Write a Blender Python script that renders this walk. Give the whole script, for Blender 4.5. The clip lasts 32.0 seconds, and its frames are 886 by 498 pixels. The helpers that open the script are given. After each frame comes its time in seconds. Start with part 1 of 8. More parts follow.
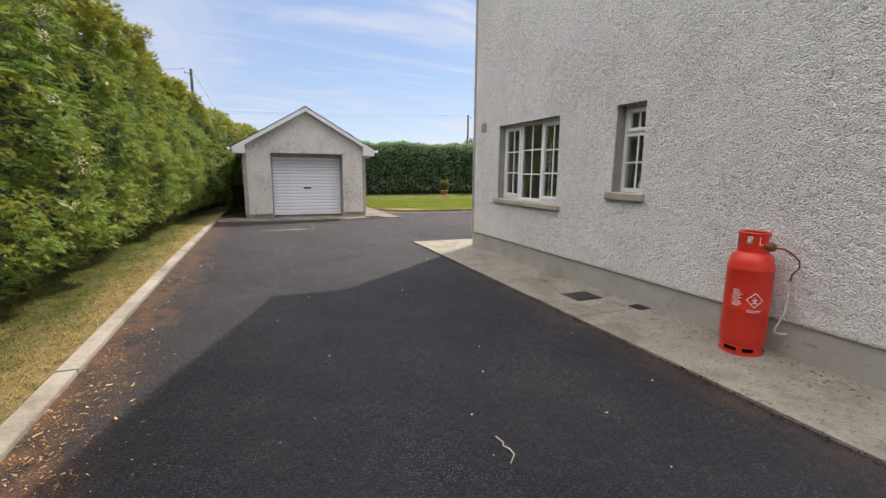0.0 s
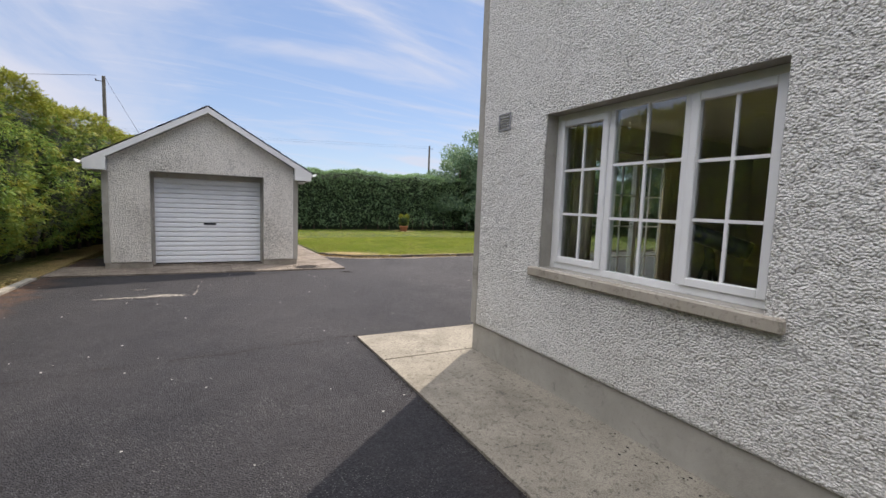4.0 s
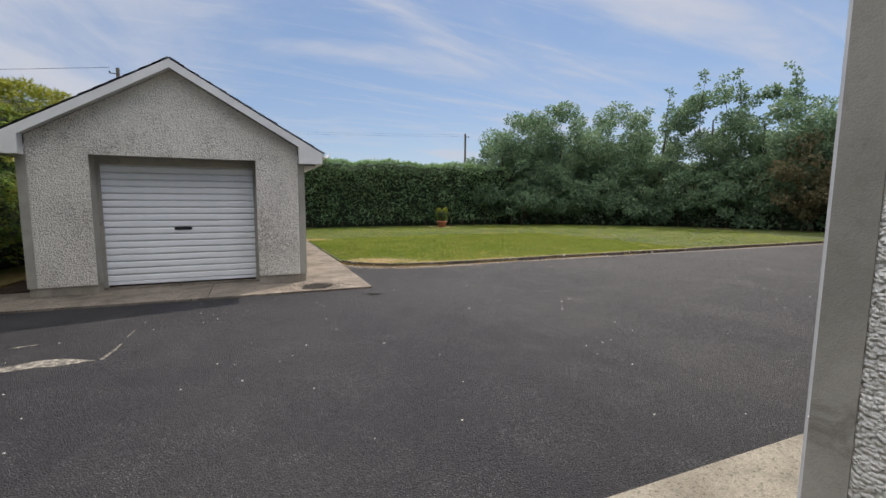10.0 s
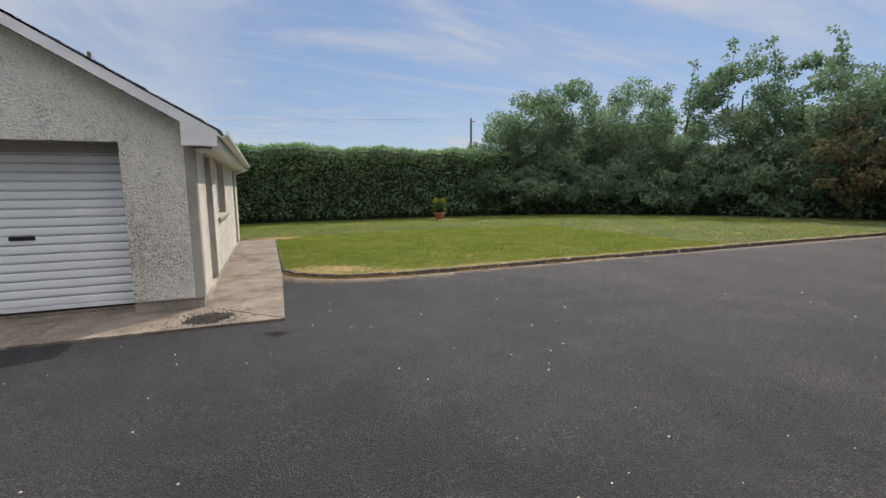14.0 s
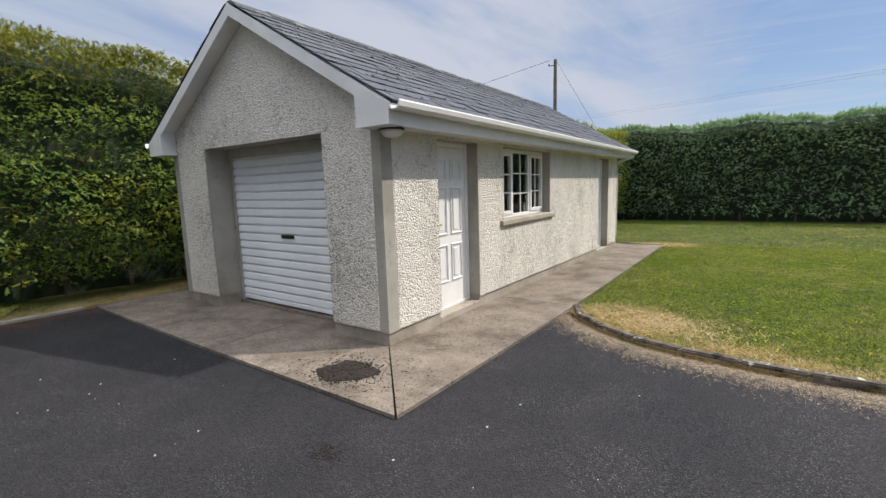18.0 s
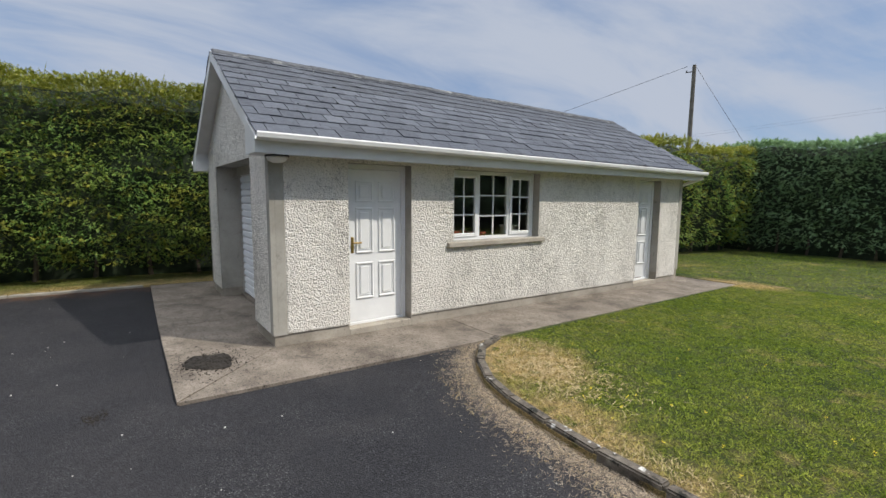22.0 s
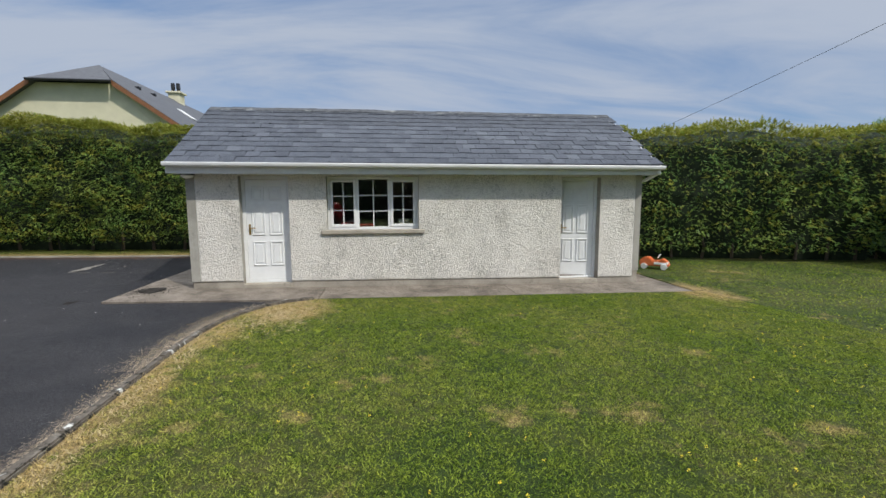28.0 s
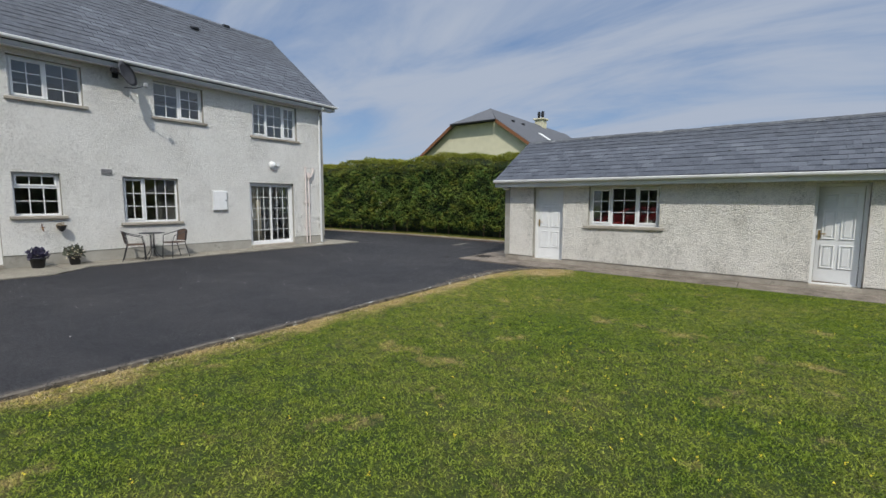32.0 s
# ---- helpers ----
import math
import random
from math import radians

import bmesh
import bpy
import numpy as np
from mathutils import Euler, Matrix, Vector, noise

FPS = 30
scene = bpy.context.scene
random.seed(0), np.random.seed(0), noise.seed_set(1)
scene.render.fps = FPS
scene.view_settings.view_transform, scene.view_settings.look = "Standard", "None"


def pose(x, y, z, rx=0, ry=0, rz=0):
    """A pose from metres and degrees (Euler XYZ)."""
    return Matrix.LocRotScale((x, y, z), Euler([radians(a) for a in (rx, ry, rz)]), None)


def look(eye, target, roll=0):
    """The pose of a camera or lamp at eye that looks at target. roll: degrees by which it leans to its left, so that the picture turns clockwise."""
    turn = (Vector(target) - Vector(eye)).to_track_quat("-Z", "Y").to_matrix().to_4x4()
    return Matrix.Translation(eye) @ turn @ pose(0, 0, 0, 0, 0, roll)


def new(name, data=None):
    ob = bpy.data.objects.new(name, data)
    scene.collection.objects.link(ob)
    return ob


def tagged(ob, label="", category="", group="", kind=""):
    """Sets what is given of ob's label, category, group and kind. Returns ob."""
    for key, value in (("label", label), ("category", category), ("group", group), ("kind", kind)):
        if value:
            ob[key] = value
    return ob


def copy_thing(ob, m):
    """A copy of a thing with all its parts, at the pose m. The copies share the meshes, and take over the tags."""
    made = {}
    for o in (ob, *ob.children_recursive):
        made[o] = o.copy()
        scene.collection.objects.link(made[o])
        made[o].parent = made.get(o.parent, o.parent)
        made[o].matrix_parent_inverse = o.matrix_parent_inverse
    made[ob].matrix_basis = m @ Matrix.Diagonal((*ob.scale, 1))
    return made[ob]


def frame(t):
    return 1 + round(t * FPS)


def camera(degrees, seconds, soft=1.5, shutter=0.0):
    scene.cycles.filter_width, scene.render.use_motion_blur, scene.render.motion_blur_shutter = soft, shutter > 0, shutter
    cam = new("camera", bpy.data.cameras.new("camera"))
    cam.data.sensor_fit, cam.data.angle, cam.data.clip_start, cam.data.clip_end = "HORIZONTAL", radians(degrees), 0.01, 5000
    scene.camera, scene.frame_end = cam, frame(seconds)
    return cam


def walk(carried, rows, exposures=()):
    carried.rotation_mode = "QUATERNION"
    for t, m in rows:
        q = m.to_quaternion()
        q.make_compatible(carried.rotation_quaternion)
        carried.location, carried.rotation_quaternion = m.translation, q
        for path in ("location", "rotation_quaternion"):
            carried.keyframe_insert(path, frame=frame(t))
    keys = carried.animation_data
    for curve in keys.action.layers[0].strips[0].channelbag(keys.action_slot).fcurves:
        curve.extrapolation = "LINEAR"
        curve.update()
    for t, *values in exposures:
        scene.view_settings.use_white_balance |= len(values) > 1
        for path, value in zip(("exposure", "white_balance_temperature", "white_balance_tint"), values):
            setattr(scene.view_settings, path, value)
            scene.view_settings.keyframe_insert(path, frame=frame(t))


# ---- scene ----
cam = camera(89.8, 32.0)
PATH = [
    (0, (0.127, -0.116, 1.557), (0.871, 1.709, 1.214), 0.6),
    (0.5, (0.223, 0.38, 1.581), (0.963, 2.213, 1.28), 0.8),
    (1, (0.429, 0.885, 1.601), (1.234, 2.702, 1.38), 1.0),
    (1.5, (0.647, 1.426, 1.567), (1.538, 3.204, 1.356), 1.0),
    (2, (0.896, 1.922, 1.565), (1.858, 3.66, 1.337), 1.0),
    (2.5, (1.086, 2.437, 1.602), (2.073, 4.161, 1.374), 1.0),
    (3, (1.283, 3.013, 1.595), (2.269, 4.739, 1.369), 1.9),
    (3.5, (1.486, 3.545, 1.595), (2.437, 5.293, 1.398), 2.0),
    (4, (1.63, 4.094, 1.577), (2.558, 5.856, 1.385), 2.1),
    (4.5, (1.787, 4.62, 1.581), (2.693, 6.394, 1.4), 2.0),
    (6.5, (2.243, 6.517, 1.5), (3.191, 8.269, 1.326), 0.7),
    (7, (2.382, 6.891, 1.51), (3.349, 8.632, 1.335), 0.7),
    (7.5, (2.571, 7.194, 1.496), (3.52, 8.946, 1.324), 0.4),
    (8, (2.675, 7.356, 1.505), (3.565, 9.138, 1.331), 0.4),
    (8.5, (2.662, 7.389, 1.485), (3.483, 9.203, 1.297), 0.6),
    (9, (2.656, 7.385, 1.479), (3.434, 9.216, 1.271), 0.6),
    (9.5, (2.664, 7.381, 1.486), (3.44, 9.211, 1.264), 0.7),
    (10, (2.686, 7.402, 1.491), (3.477, 9.226, 1.266), 0.5),
    (10.5, (2.696, 7.559, 1.559), (3.545, 9.351, 1.299), 1.2),
    (11, (2.717, 7.75, 1.538), (3.612, 9.52, 1.28), 1.0),
    (11.5, (2.833, 7.928, 1.511), (3.708, 9.706, 1.246), 0.6),
    (12, (3.08, 8.116, 1.532), (3.901, 9.921, 1.27), 2.0),
    (12.5, (3.312, 8.355, 1.509), (4.065, 10.187, 1.233), 1.2),
    (13, (3.617, 8.612, 1.549), (4.348, 10.454, 1.281), 0.1),
    (13.5, (4.043, 8.891, 1.541), (4.771, 10.735, 1.28), -0.5),
    (15.5, (5.319, 10.529, 1.571), (6.04, 12.357, 1.198), 1.0),
    (16, (5.601, 11.06, 1.57), (6.098, 12.961, 1.202), 0.2),
    (16.5, (5.766, 11.535, 1.557), (5.872, 13.498, 1.191), -0.6),
    (17, (6.014, 11.875, 1.549), (5.419, 13.751, 1.194), -0.9),
    (17.5, (6.264, 12.212, 1.552), (5.176, 13.857, 1.224), -1.3),
    (18, (6.492, 12.647, 1.539), (5.355, 14.268, 1.256), -1.8),
    (18.5, (6.738, 13.02, 1.545), (5.548, 14.607, 1.287), -2.7),
    (19, (7.031, 13.335, 1.587), (5.764, 14.86, 1.328), -2.0),
    (19.5, (7.242, 13.676, 1.584), (5.861, 15.102, 1.341), -1.2),
    (20, (7.561, 13.945, 1.576), (6.047, 15.229, 1.342), -1.6),
    (20.5, (7.852, 14.134, 1.615), (6.314, 15.39, 1.382), -1.3),
    (21, (8.047, 14.351, 1.607), (6.49, 15.586, 1.38), 1.0),
    (21.5, (8.297, 14.457, 1.615), (6.701, 15.641, 1.395), 0.6),
    (22, (8.57, 14.511, 1.641), (6.958, 15.674, 1.414), 0.5),
    (22.5, (8.69, 14.654, 1.634), (7.129, 15.884, 1.411), 0.1),
    (23, (8.876, 14.967, 1.615), (7.412, 16.31, 1.387), 0.0),
    (23.5, (9.136, 15.414, 1.639), (7.709, 16.796, 1.41), 0.2),
    (24, (9.496, 15.845, 1.66), (8.086, 17.246, 1.436), -0.7),
    (24.5, (9.784, 16.366, 1.677), (8.285, 17.67, 1.447), -0.6),
    (25, (10.193, 16.84, 1.722), (8.63, 18.069, 1.506), -0.9),
    (25.5, (10.56, 17.372, 1.663), (8.936, 18.52, 1.455), 2.0),
    (27.5, (11.883, 18.978, 1.622), (9.987, 19.575, 1.403), 0.8),
    (28, (12.246, 19.339, 1.665), (10.277, 19.599, 1.429), -0.2),
    (28.5, (12.572, 19.663, 1.581), (10.584, 19.672, 1.368), -0.1),
    (29, (12.943, 20.035, 1.559), (10.957, 19.904, 1.362), -0.2),
    (29.5, (13.351, 20.437, 1.631), (11.393, 20.088, 1.421), 1.1),
    (30, (13.64, 20.937, 1.619), (11.771, 20.255, 1.411), 0.3),
    (30.5, (14.08, 21.322, 1.558), (12.3, 20.432, 1.363), -1.0),
    (31, (14.525, 21.677, 1.577), (12.832, 20.63, 1.386), -1.7),
    (31.5, (14.958, 21.966, 1.576), (13.316, 20.841, 1.38), -1.0),
    (32, (15.444, 22.163, 1.605), (13.839, 20.988, 1.4), 0.2),
]
walk(cam, [(t, look(eye, target, roll)) for t, eye, target, roll in PATH],
     [(0, 1.32, 7200, 16), (2, 1.32, 7000, 16), (4, 1.20, 6900, 16), (6.5, 0.74, 6750, 14), (9, 0.88, 6900, 13), (13, 0.90, 6950, 13), (16, 0.74, 7000, 13), (17, 0.76, 6850, 12), (18, 0.93, 6750, 12),
      (19, 0.90, 6650, 11), (23, 0.72, 6500, 10), (25, 0.72, 6450, 10), (28, 0.64, 6300, 9), (30, 0.58, 6300, 9), (32, 0.52, 6250, 9)])


# ---- world, sun and exposure ----
SUN_TO = Vector((0.762 * 0.665, 0.648 * 0.665, 0.747)).normalized()
SUN_ELEVATION = math.asin(SUN_TO.z)
SUN_TURN = math.atan2(SUN_TO.x, SUN_TO.y)
scene.view_settings.exposure = 0.0


def build_world():
    w = bpy.data.worlds.new("summer_sky")
    scene.world = w
    w.use_nodes = True
    nt = w.node_tree
    nt.nodes.clear()
    N, L = nt.nodes.new, nt.links.new
    out, bg, sky = N("ShaderNodeOutputWorld"), N("ShaderNodeBackground"), N("ShaderNodeTexSky")
    sky.sky_type = "NISHITA"
    sky.sun_disc = False
    sky.sun_elevation, sky.sun_rotation = SUN_ELEVATION, SUN_TURN
    sky.altitude, sky.air_density, sky.dust_density, sky.ozone_density = 50, 1.0, 0.1, 2.0
    tc, sep = N("ShaderNodeTexCoord"), N("ShaderNodeSeparateXYZ")
    L(tc.outputs["Generated"], sep.inputs[0])
    lift = N("ShaderNodeMath")
    lift.operation, lift.inputs[1].default_value = "ADD", 0.16
    L(sep.outputs["Z"], lift.inputs[0])
    hi = N("ShaderNodeMath")
    hi.operation, hi.inputs[1].default_value = "MAXIMUM", 0.12
    L(lift.outputs[0], hi.inputs[0])
    plane = N("ShaderNodeVectorMath")
    plane.operation = "DIVIDE"
    comb = N("ShaderNodeCombineXYZ")
    for k in range(3):
        L(hi.outputs[0], comb.inputs[k])
    L(tc.outputs["Generated"], plane.inputs[0])
    L(comb.outputs[0], plane.inputs[1])
    def layer(turn, stretch, shift, scale, detail, rough, twist, lo, hi, most):
        mp = N("ShaderNodeMapping")
        mp.inputs["Rotation"].default_value = (0, 0, radians(turn))
        mp.inputs["Scale"].default_value = (*stretch, 0.0)
        mp.inputs["Location"].default_value = (*shift, 0.0)
        L(plane.outputs[0], mp.inputs["Vector"])
        tex = N("ShaderNodeTexNoise")
        tex.inputs["Scale"].default_value, tex.inputs["Detail"].default_value = scale, detail
        tex.inputs["Roughness"].default_value, tex.inputs["Distortion"].default_value = rough, twist
        L(mp.outputs[0], tex.inputs["Vector"])
        rng = N("ShaderNodeMapRange")
        rng.interpolation_type = "SMOOTHSTEP"
        rng.inputs[1].default_value, rng.inputs[2].default_value, rng.inputs[4].default_value = lo, hi, most
        L(tex.outputs[0], rng.inputs[0])
        return rng.outputs[0]

    def joined(op, a, b):
        m = N("ShaderNodeMath")
        m.operation, m.use_clamp = op, True
        L(a, m.inputs[0])
        L(b, m.inputs[1])
        return m.outputs[0]

    one = N("ShaderNodeValue")
    one.outputs[0].default_value = 1.0
    flat = N("ShaderNodeSeparateXYZ")
    L(plane.outputs[0], flat.inputs[0])
    west = N("ShaderNodeMapRange")
    west.interpolation_type = "SMOOTHSTEP"
    west.inputs[1].default_value, west.inputs[2].default_value = 0.10, -0.85
    L(flat.outputs["X"], west.inputs[0])
    streaks = layer(-9, (0.42, 1.7), (0.55, 0.32), 1.3, 7, 0.52, 0.9, 0.47, 0.70, 0.74)
    wisps = layer(14, (0.5, 2.6), (3.1, 1.7), 2.6, 6, 0.55, 1.0, 0.48, 0.78, 0.35)
    banks = layer(0, (0.8, 1.0), (1.2, 4.4), 0.9, 6, 0.6, 0.5, 0.44, 0.70, 0.42)
    cirrus = joined("ADD", joined("MAXIMUM", streaks, wisps), banks)
    # a soft layered cloud sheet lies over the west, with gaps
    sheets = layer(4, (1.25, 0.42), (0.3, 2.2), 1.15, 7, 0.58, 0.6, 0.27, 0.62, 0.96)
    clear = joined("SUBTRACT", one.outputs[0], west.outputs[0])
    cirrus = joined("ADD", joined("MULTIPLY", cirrus, clear), joined("MULTIPLY", sheets, west.outputs[0]))
    low = N("ShaderNodeMapRange")
    low.inputs[1].default_value, low.inputs[2].default_value = 0.0, 0.30
    low.inputs[3].default_value, low.inputs[4].default_value = 0.09, 0.0
    L(sep.outputs["Z"], low.inputs[0])
    both = N("ShaderNodeMath")
    both.operation = "MAXIMUM"
    L(cirrus, both.inputs[0])
    L(low.outputs[0], both.inputs[1])
    # veil added above the view, brighter with height, to lift fill in shade
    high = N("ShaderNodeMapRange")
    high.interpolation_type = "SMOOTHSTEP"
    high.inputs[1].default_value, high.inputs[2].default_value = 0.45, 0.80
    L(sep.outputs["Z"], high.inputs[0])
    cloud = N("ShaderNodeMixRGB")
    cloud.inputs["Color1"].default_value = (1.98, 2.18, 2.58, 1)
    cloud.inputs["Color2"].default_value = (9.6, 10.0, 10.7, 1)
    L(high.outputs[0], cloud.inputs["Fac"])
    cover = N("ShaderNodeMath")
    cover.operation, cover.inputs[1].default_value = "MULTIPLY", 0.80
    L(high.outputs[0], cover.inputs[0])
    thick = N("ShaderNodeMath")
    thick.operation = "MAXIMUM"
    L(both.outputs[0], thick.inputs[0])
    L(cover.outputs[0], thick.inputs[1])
    mix = N("ShaderNodeMixRGB")
    L(cloud.outputs[0], mix.inputs["Color2"])
    L(thick.outputs[0], mix.inputs["Fac"])
    veil = N("ShaderNodeMixRGB")
    veil.inputs["Fac"].default_value = 0.82
    veil.inputs["Color2"].default_value = (0.58, 0.92, 1.60, 1)
    L(sky.outputs[0], veil.inputs["Color1"])
    L(veil.outputs[0], mix.inputs["Color1"])
    L(mix.outputs[0], bg.inputs["Color"])
    bg.inputs["Strength"].default_value = 0.15
    L(bg.outputs[0], out.inputs["Surface"])


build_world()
sun = new("sun", bpy.data.lights.new("sun", "SUN"))
sun.data.energy, sun.data.angle, sun.data.color = 2.15, radians(0.6), (1.0, 0.94, 0.84)
sun.matrix_world = look((30, 30, 40), Vector((30, 30, 40)) - SUN_TO)


# ---- materials ----
class Nodes:
    """A small helper round one node material."""

    def __init__(self, name, rough=0.7, metal=0.0, spec=0.4):
        self.m = bpy.data.materials.new(name)
        self.m.use_nodes = True
        self.nt = self.m.node_tree
        self.b = self.nt.nodes["Principled BSDF"]
        self.b.inputs["Roughness"].default_value = rough
        self.b.inputs["Metallic"].default_value = metal
        self.b.inputs["Specular IOR Level"].default_value = spec
        self.tc = self.nt.nodes.new("ShaderNodeTexCoord")
        self.height = None

    def n(self, kind):
        return self.nt.nodes.new(kind)

    def l(self, a, b):
        self.nt.links.new(a, b)

    def coords(self, stretch=(1, 1, 1)):
        mp = self.n("ShaderNodeMapping")
        mp.inputs["Scale"].default_value = stretch
        self.l(self.tc.outputs["Object"], mp.inputs["Vector"])
        return mp.outputs[0]

    def noise(self, scale, detail=4, rough=0.55, stretch=(1, 1, 1), distort=0.0):
        t = self.n("ShaderNodeTexNoise")
        for k, v in (("Scale", scale), ("Detail", detail), ("Roughness", rough), ("Distortion", distort)):
            t.inputs[k].default_value = v
        self.l(self.coords(stretch), t.inputs["Vector"])
        return t.outputs[0]

    def cells(self, scale, stretch=(1, 1, 1), feature="F1", jitter=1.0):
        t = self.n("ShaderNodeTexVoronoi")
        t.feature = feature
        t.inputs["Scale"].default_value = scale
        t.inputs["Randomness"].default_value = jitter
        self.l(self.coords(stretch), t.inputs["Vector"])
        return t

    def ramp(self, fac, stops):
        r = self.n("ShaderNodeValToRGB")
        e = r.color_ramp.elements
        while len(e) < len(stops):
            e.new(0.5)
        for k, (p, c) in enumerate(stops):
            e[k].position = p
            e[k].color = (*c, 1) if len(c) == 3 else c
        self.l(fac, r.inputs[0])
        return r.outputs[0]

    def mask(self, fac, lo, hi):
        r = self.n("ShaderNodeMapRange")
        r.inputs[1].default_value, r.inputs[2].default_value = lo, hi
        self.l(fac, r.inputs[0])
        return r.outputs[0]

    def mix(self, fac, a, b, how="MIX"):
        m = self.n("ShaderNodeMixRGB")
        m.blend_type = how
        if isinstance(fac, (int, float)):
            m.inputs["Fac"].default_value = fac
        else:
            self.l(fac, m.inputs["Fac"])
        for sock, v in (("Color1", a), ("Color2", b)):
            if isinstance(v, tuple):
                m.inputs[sock].default_value = (*v, 1)
            else:
                self.l(v, m.inputs[sock])
        return m.outputs[0]

    def math(self, op, a, b):
        m = self.n("ShaderNodeMath")
        m.operation = op
        for k, v in enumerate((a, b)):
            if isinstance(v, (int, float)):
                m.inputs[k].default_value = v
            else:
                self.l(v, m.inputs[k])
        return m.outputs[0]

    def colour(self, sock):
        if isinstance(sock, tuple):
            self.b.inputs["Base Color"].default_value = (*sock, 1)
        else:
            self.l(sock, self.b.inputs["Base Color"])
        return self

    def rough(self, sock):
        self.l(sock, self.b.inputs["Roughness"])
        return self

    def bump(self, height, distance=0.01, strength=0.6):
        bp = self.n("ShaderNodeBump")
        bp.inputs["Distance"].default_value, bp.inputs["Strength"].default_value = distance, strength
        self.l(height, bp.inputs["Height"])
        if self.height is not None:
            self.l(self.height, bp.inputs["Normal"])
        self.height = bp.outputs[0]
        self.l(self.height, self.b.inputs["Normal"])
        return self

    def island(self):
        return self.n("ShaderNodeNewGeometry").outputs["Random Per Island"]

    def each(self):
        return self.n("ShaderNodeObjectInfo").outputs["Random"]


def plain(name, c, rough=0.5, metal=0.0, vary=0.12, scale=6.0, bump=0.0, bump_scale=120.0, spec=0.4):
    g = Nodes(name, rough, metal, spec)
    dark = tuple(v * (1 - vary) for v in c)
    lite = tuple(min(1, v * (1 + vary * 0.6)) for v in c)
    g.colour(g.ramp(g.noise(scale, 5), [(0.3, dark), (0.7, lite)]))
    g.rough(g.ramp(g.noise(scale * 2.3, 3), [(0.2, (rough * 0.85,) * 3), (0.8, (min(1, rough * 1.12),) * 3)]))
    if bump:
        g.bump(g.noise(bump_scale, 3), 0.004, bump)
    return g.m


def make_tarmac():
    g = Nodes("tarmac", 0.75, 0, 0.32)
    stone = g.cells(105)
    base = g.ramp(g.noise(92, 5, 0.78), [(0.38, (0.0045, 0.0045, 0.006)), (0.52, (0.0165, 0.0165, 0.0202)), (0.68, (0.074, 0.074, 0.083))])
    wear = g.mask(g.noise(0.55, 5, 0.6, (1.0, 0.6, 1)), 0.42, 0.66)
    base = g.mix(wear, base, g.mix(0.42, base, (0.050, 0.047, 0.048)))
    blot = g.mask(g.noise(30, 4, 0.8), 0.36, 0.64)
    base = g.mix(1.0, base, g.ramp(blot, [(0.0, (0.62, 0.62, 0.63)), (1.0, (1.28, 1.275, 1.27))]), "MULTIPLY")
    streak = g.mask(g.noise(2.2, 4, 0.6), 0.55, 0.75)
    base = g.mix(g.math("MULTIPLY", streak, 0.30), base, (0.048, 0.044, 0.044))
    sep = g.n("ShaderNodeSeparateXYZ")
    g.l(g.tc.outputs["Object"], sep.inputs[0])
    # moss and rust-brown silt along the kerb and the house path
    ny = g.noise(1.6, 5, 0.65)
    left = g.mask(g.math("ADD", sep.outputs["X"], g.math("MULTIPLY", ny, -1.2)), -1.25, -1.8)
    house = g.mask(g.math("ADD", sep.outputs["X"], g.math("MULTIPLY", ny, 0.9)), 3.20, 3.70)
    south = g.math("MULTIPLY", g.mask(sep.outputs["Y"], 6.6, 3.5), g.mask(sep.outputs["X"], 4.4, 4.1))
    silt = g.math("MAXIMUM", left, g.math("MULTIPLY", g.math("MULTIPLY", house, 0.55), south))
    silt = g.math("MULTIPLY", silt, g.mask(g.noise(7, 4), 0.3, 0.62))
    base = g.mix(g.math("MULTIPLY", silt, 0.92), base, (0.13, 0.066, 0.034))
    # dried grass dust beside the lawn kerb
    cx, cy = g.math("SUBTRACT", sep.outputs["X"], 6.3), g.math("SUBTRACT", sep.outputs["Y"], 18.7)
    ring = g.math("SQRT", g.math("ADD", g.math("MULTIPLY", cx, cx), g.math("MULTIPLY", cy, cy)), 0)
    west = g.mask(sep.outputs["X"], 6.35, 6.25)
    dust = g.mix(west, g.mask(g.math("ADD", sep.outputs["Y"], g.math("MULTIPLY", ny, 0.35)), 16.92, 17.25), g.mask(g.math("ADD", ring, g.math("MULTIPLY", ny, -0.7)), 1.62, 1.22))
    dust = g.math("MULTIPLY", dust, g.mask(g.noise(38, 4, 0.75), 0.36, 0.6))
    base = g.mix(g.math("MULTIPLY", dust, 0.75), base, (0.33, 0.265, 0.205))
    # rough, sunken band where two strips of tarmac meet
    seam = g.math("ABSOLUTE", g.math("SUBTRACT", sep.outputs["Y"], g.math("ADD", 8.713, g.math("MULTIPLY", sep.outputs["X"], 0.1034))), 0)
    band = g.math("MULTIPLY", g.mask(g.math("ADD", seam, g.math("MULTIPLY", ny, 0.1)), 0.15, 0.05), g.mask(g.noise(24, 4, 0.7), 0.42, 0.56))
    band = g.math("MULTIPLY", band, g.mask(sep.outputs["X"], 3.3, 3.1))
    base = g.mix(g.math("MULTIPLY", band, 0.7), base, (0.010, 0.010, 0.011))
    bare = g.mask(g.noise(1.7, 4, 0.65), 0.47, 0.60)
    base = g.mix(g.math("MULTIPLY", g.math("MULTIPLY", g.mask(g.cells(62).outputs["Distance"], 0.26, 0.16), bare), 0.6), base, (0.24, 0.235, 0.225))
    speck = g.cells(9, jitter=1.0)
    base = g.mix(g.mask(speck.outputs["Distance"], 0.032, 0.012), base, (0.38, 0.36, 0.33))
    g.colour(base)
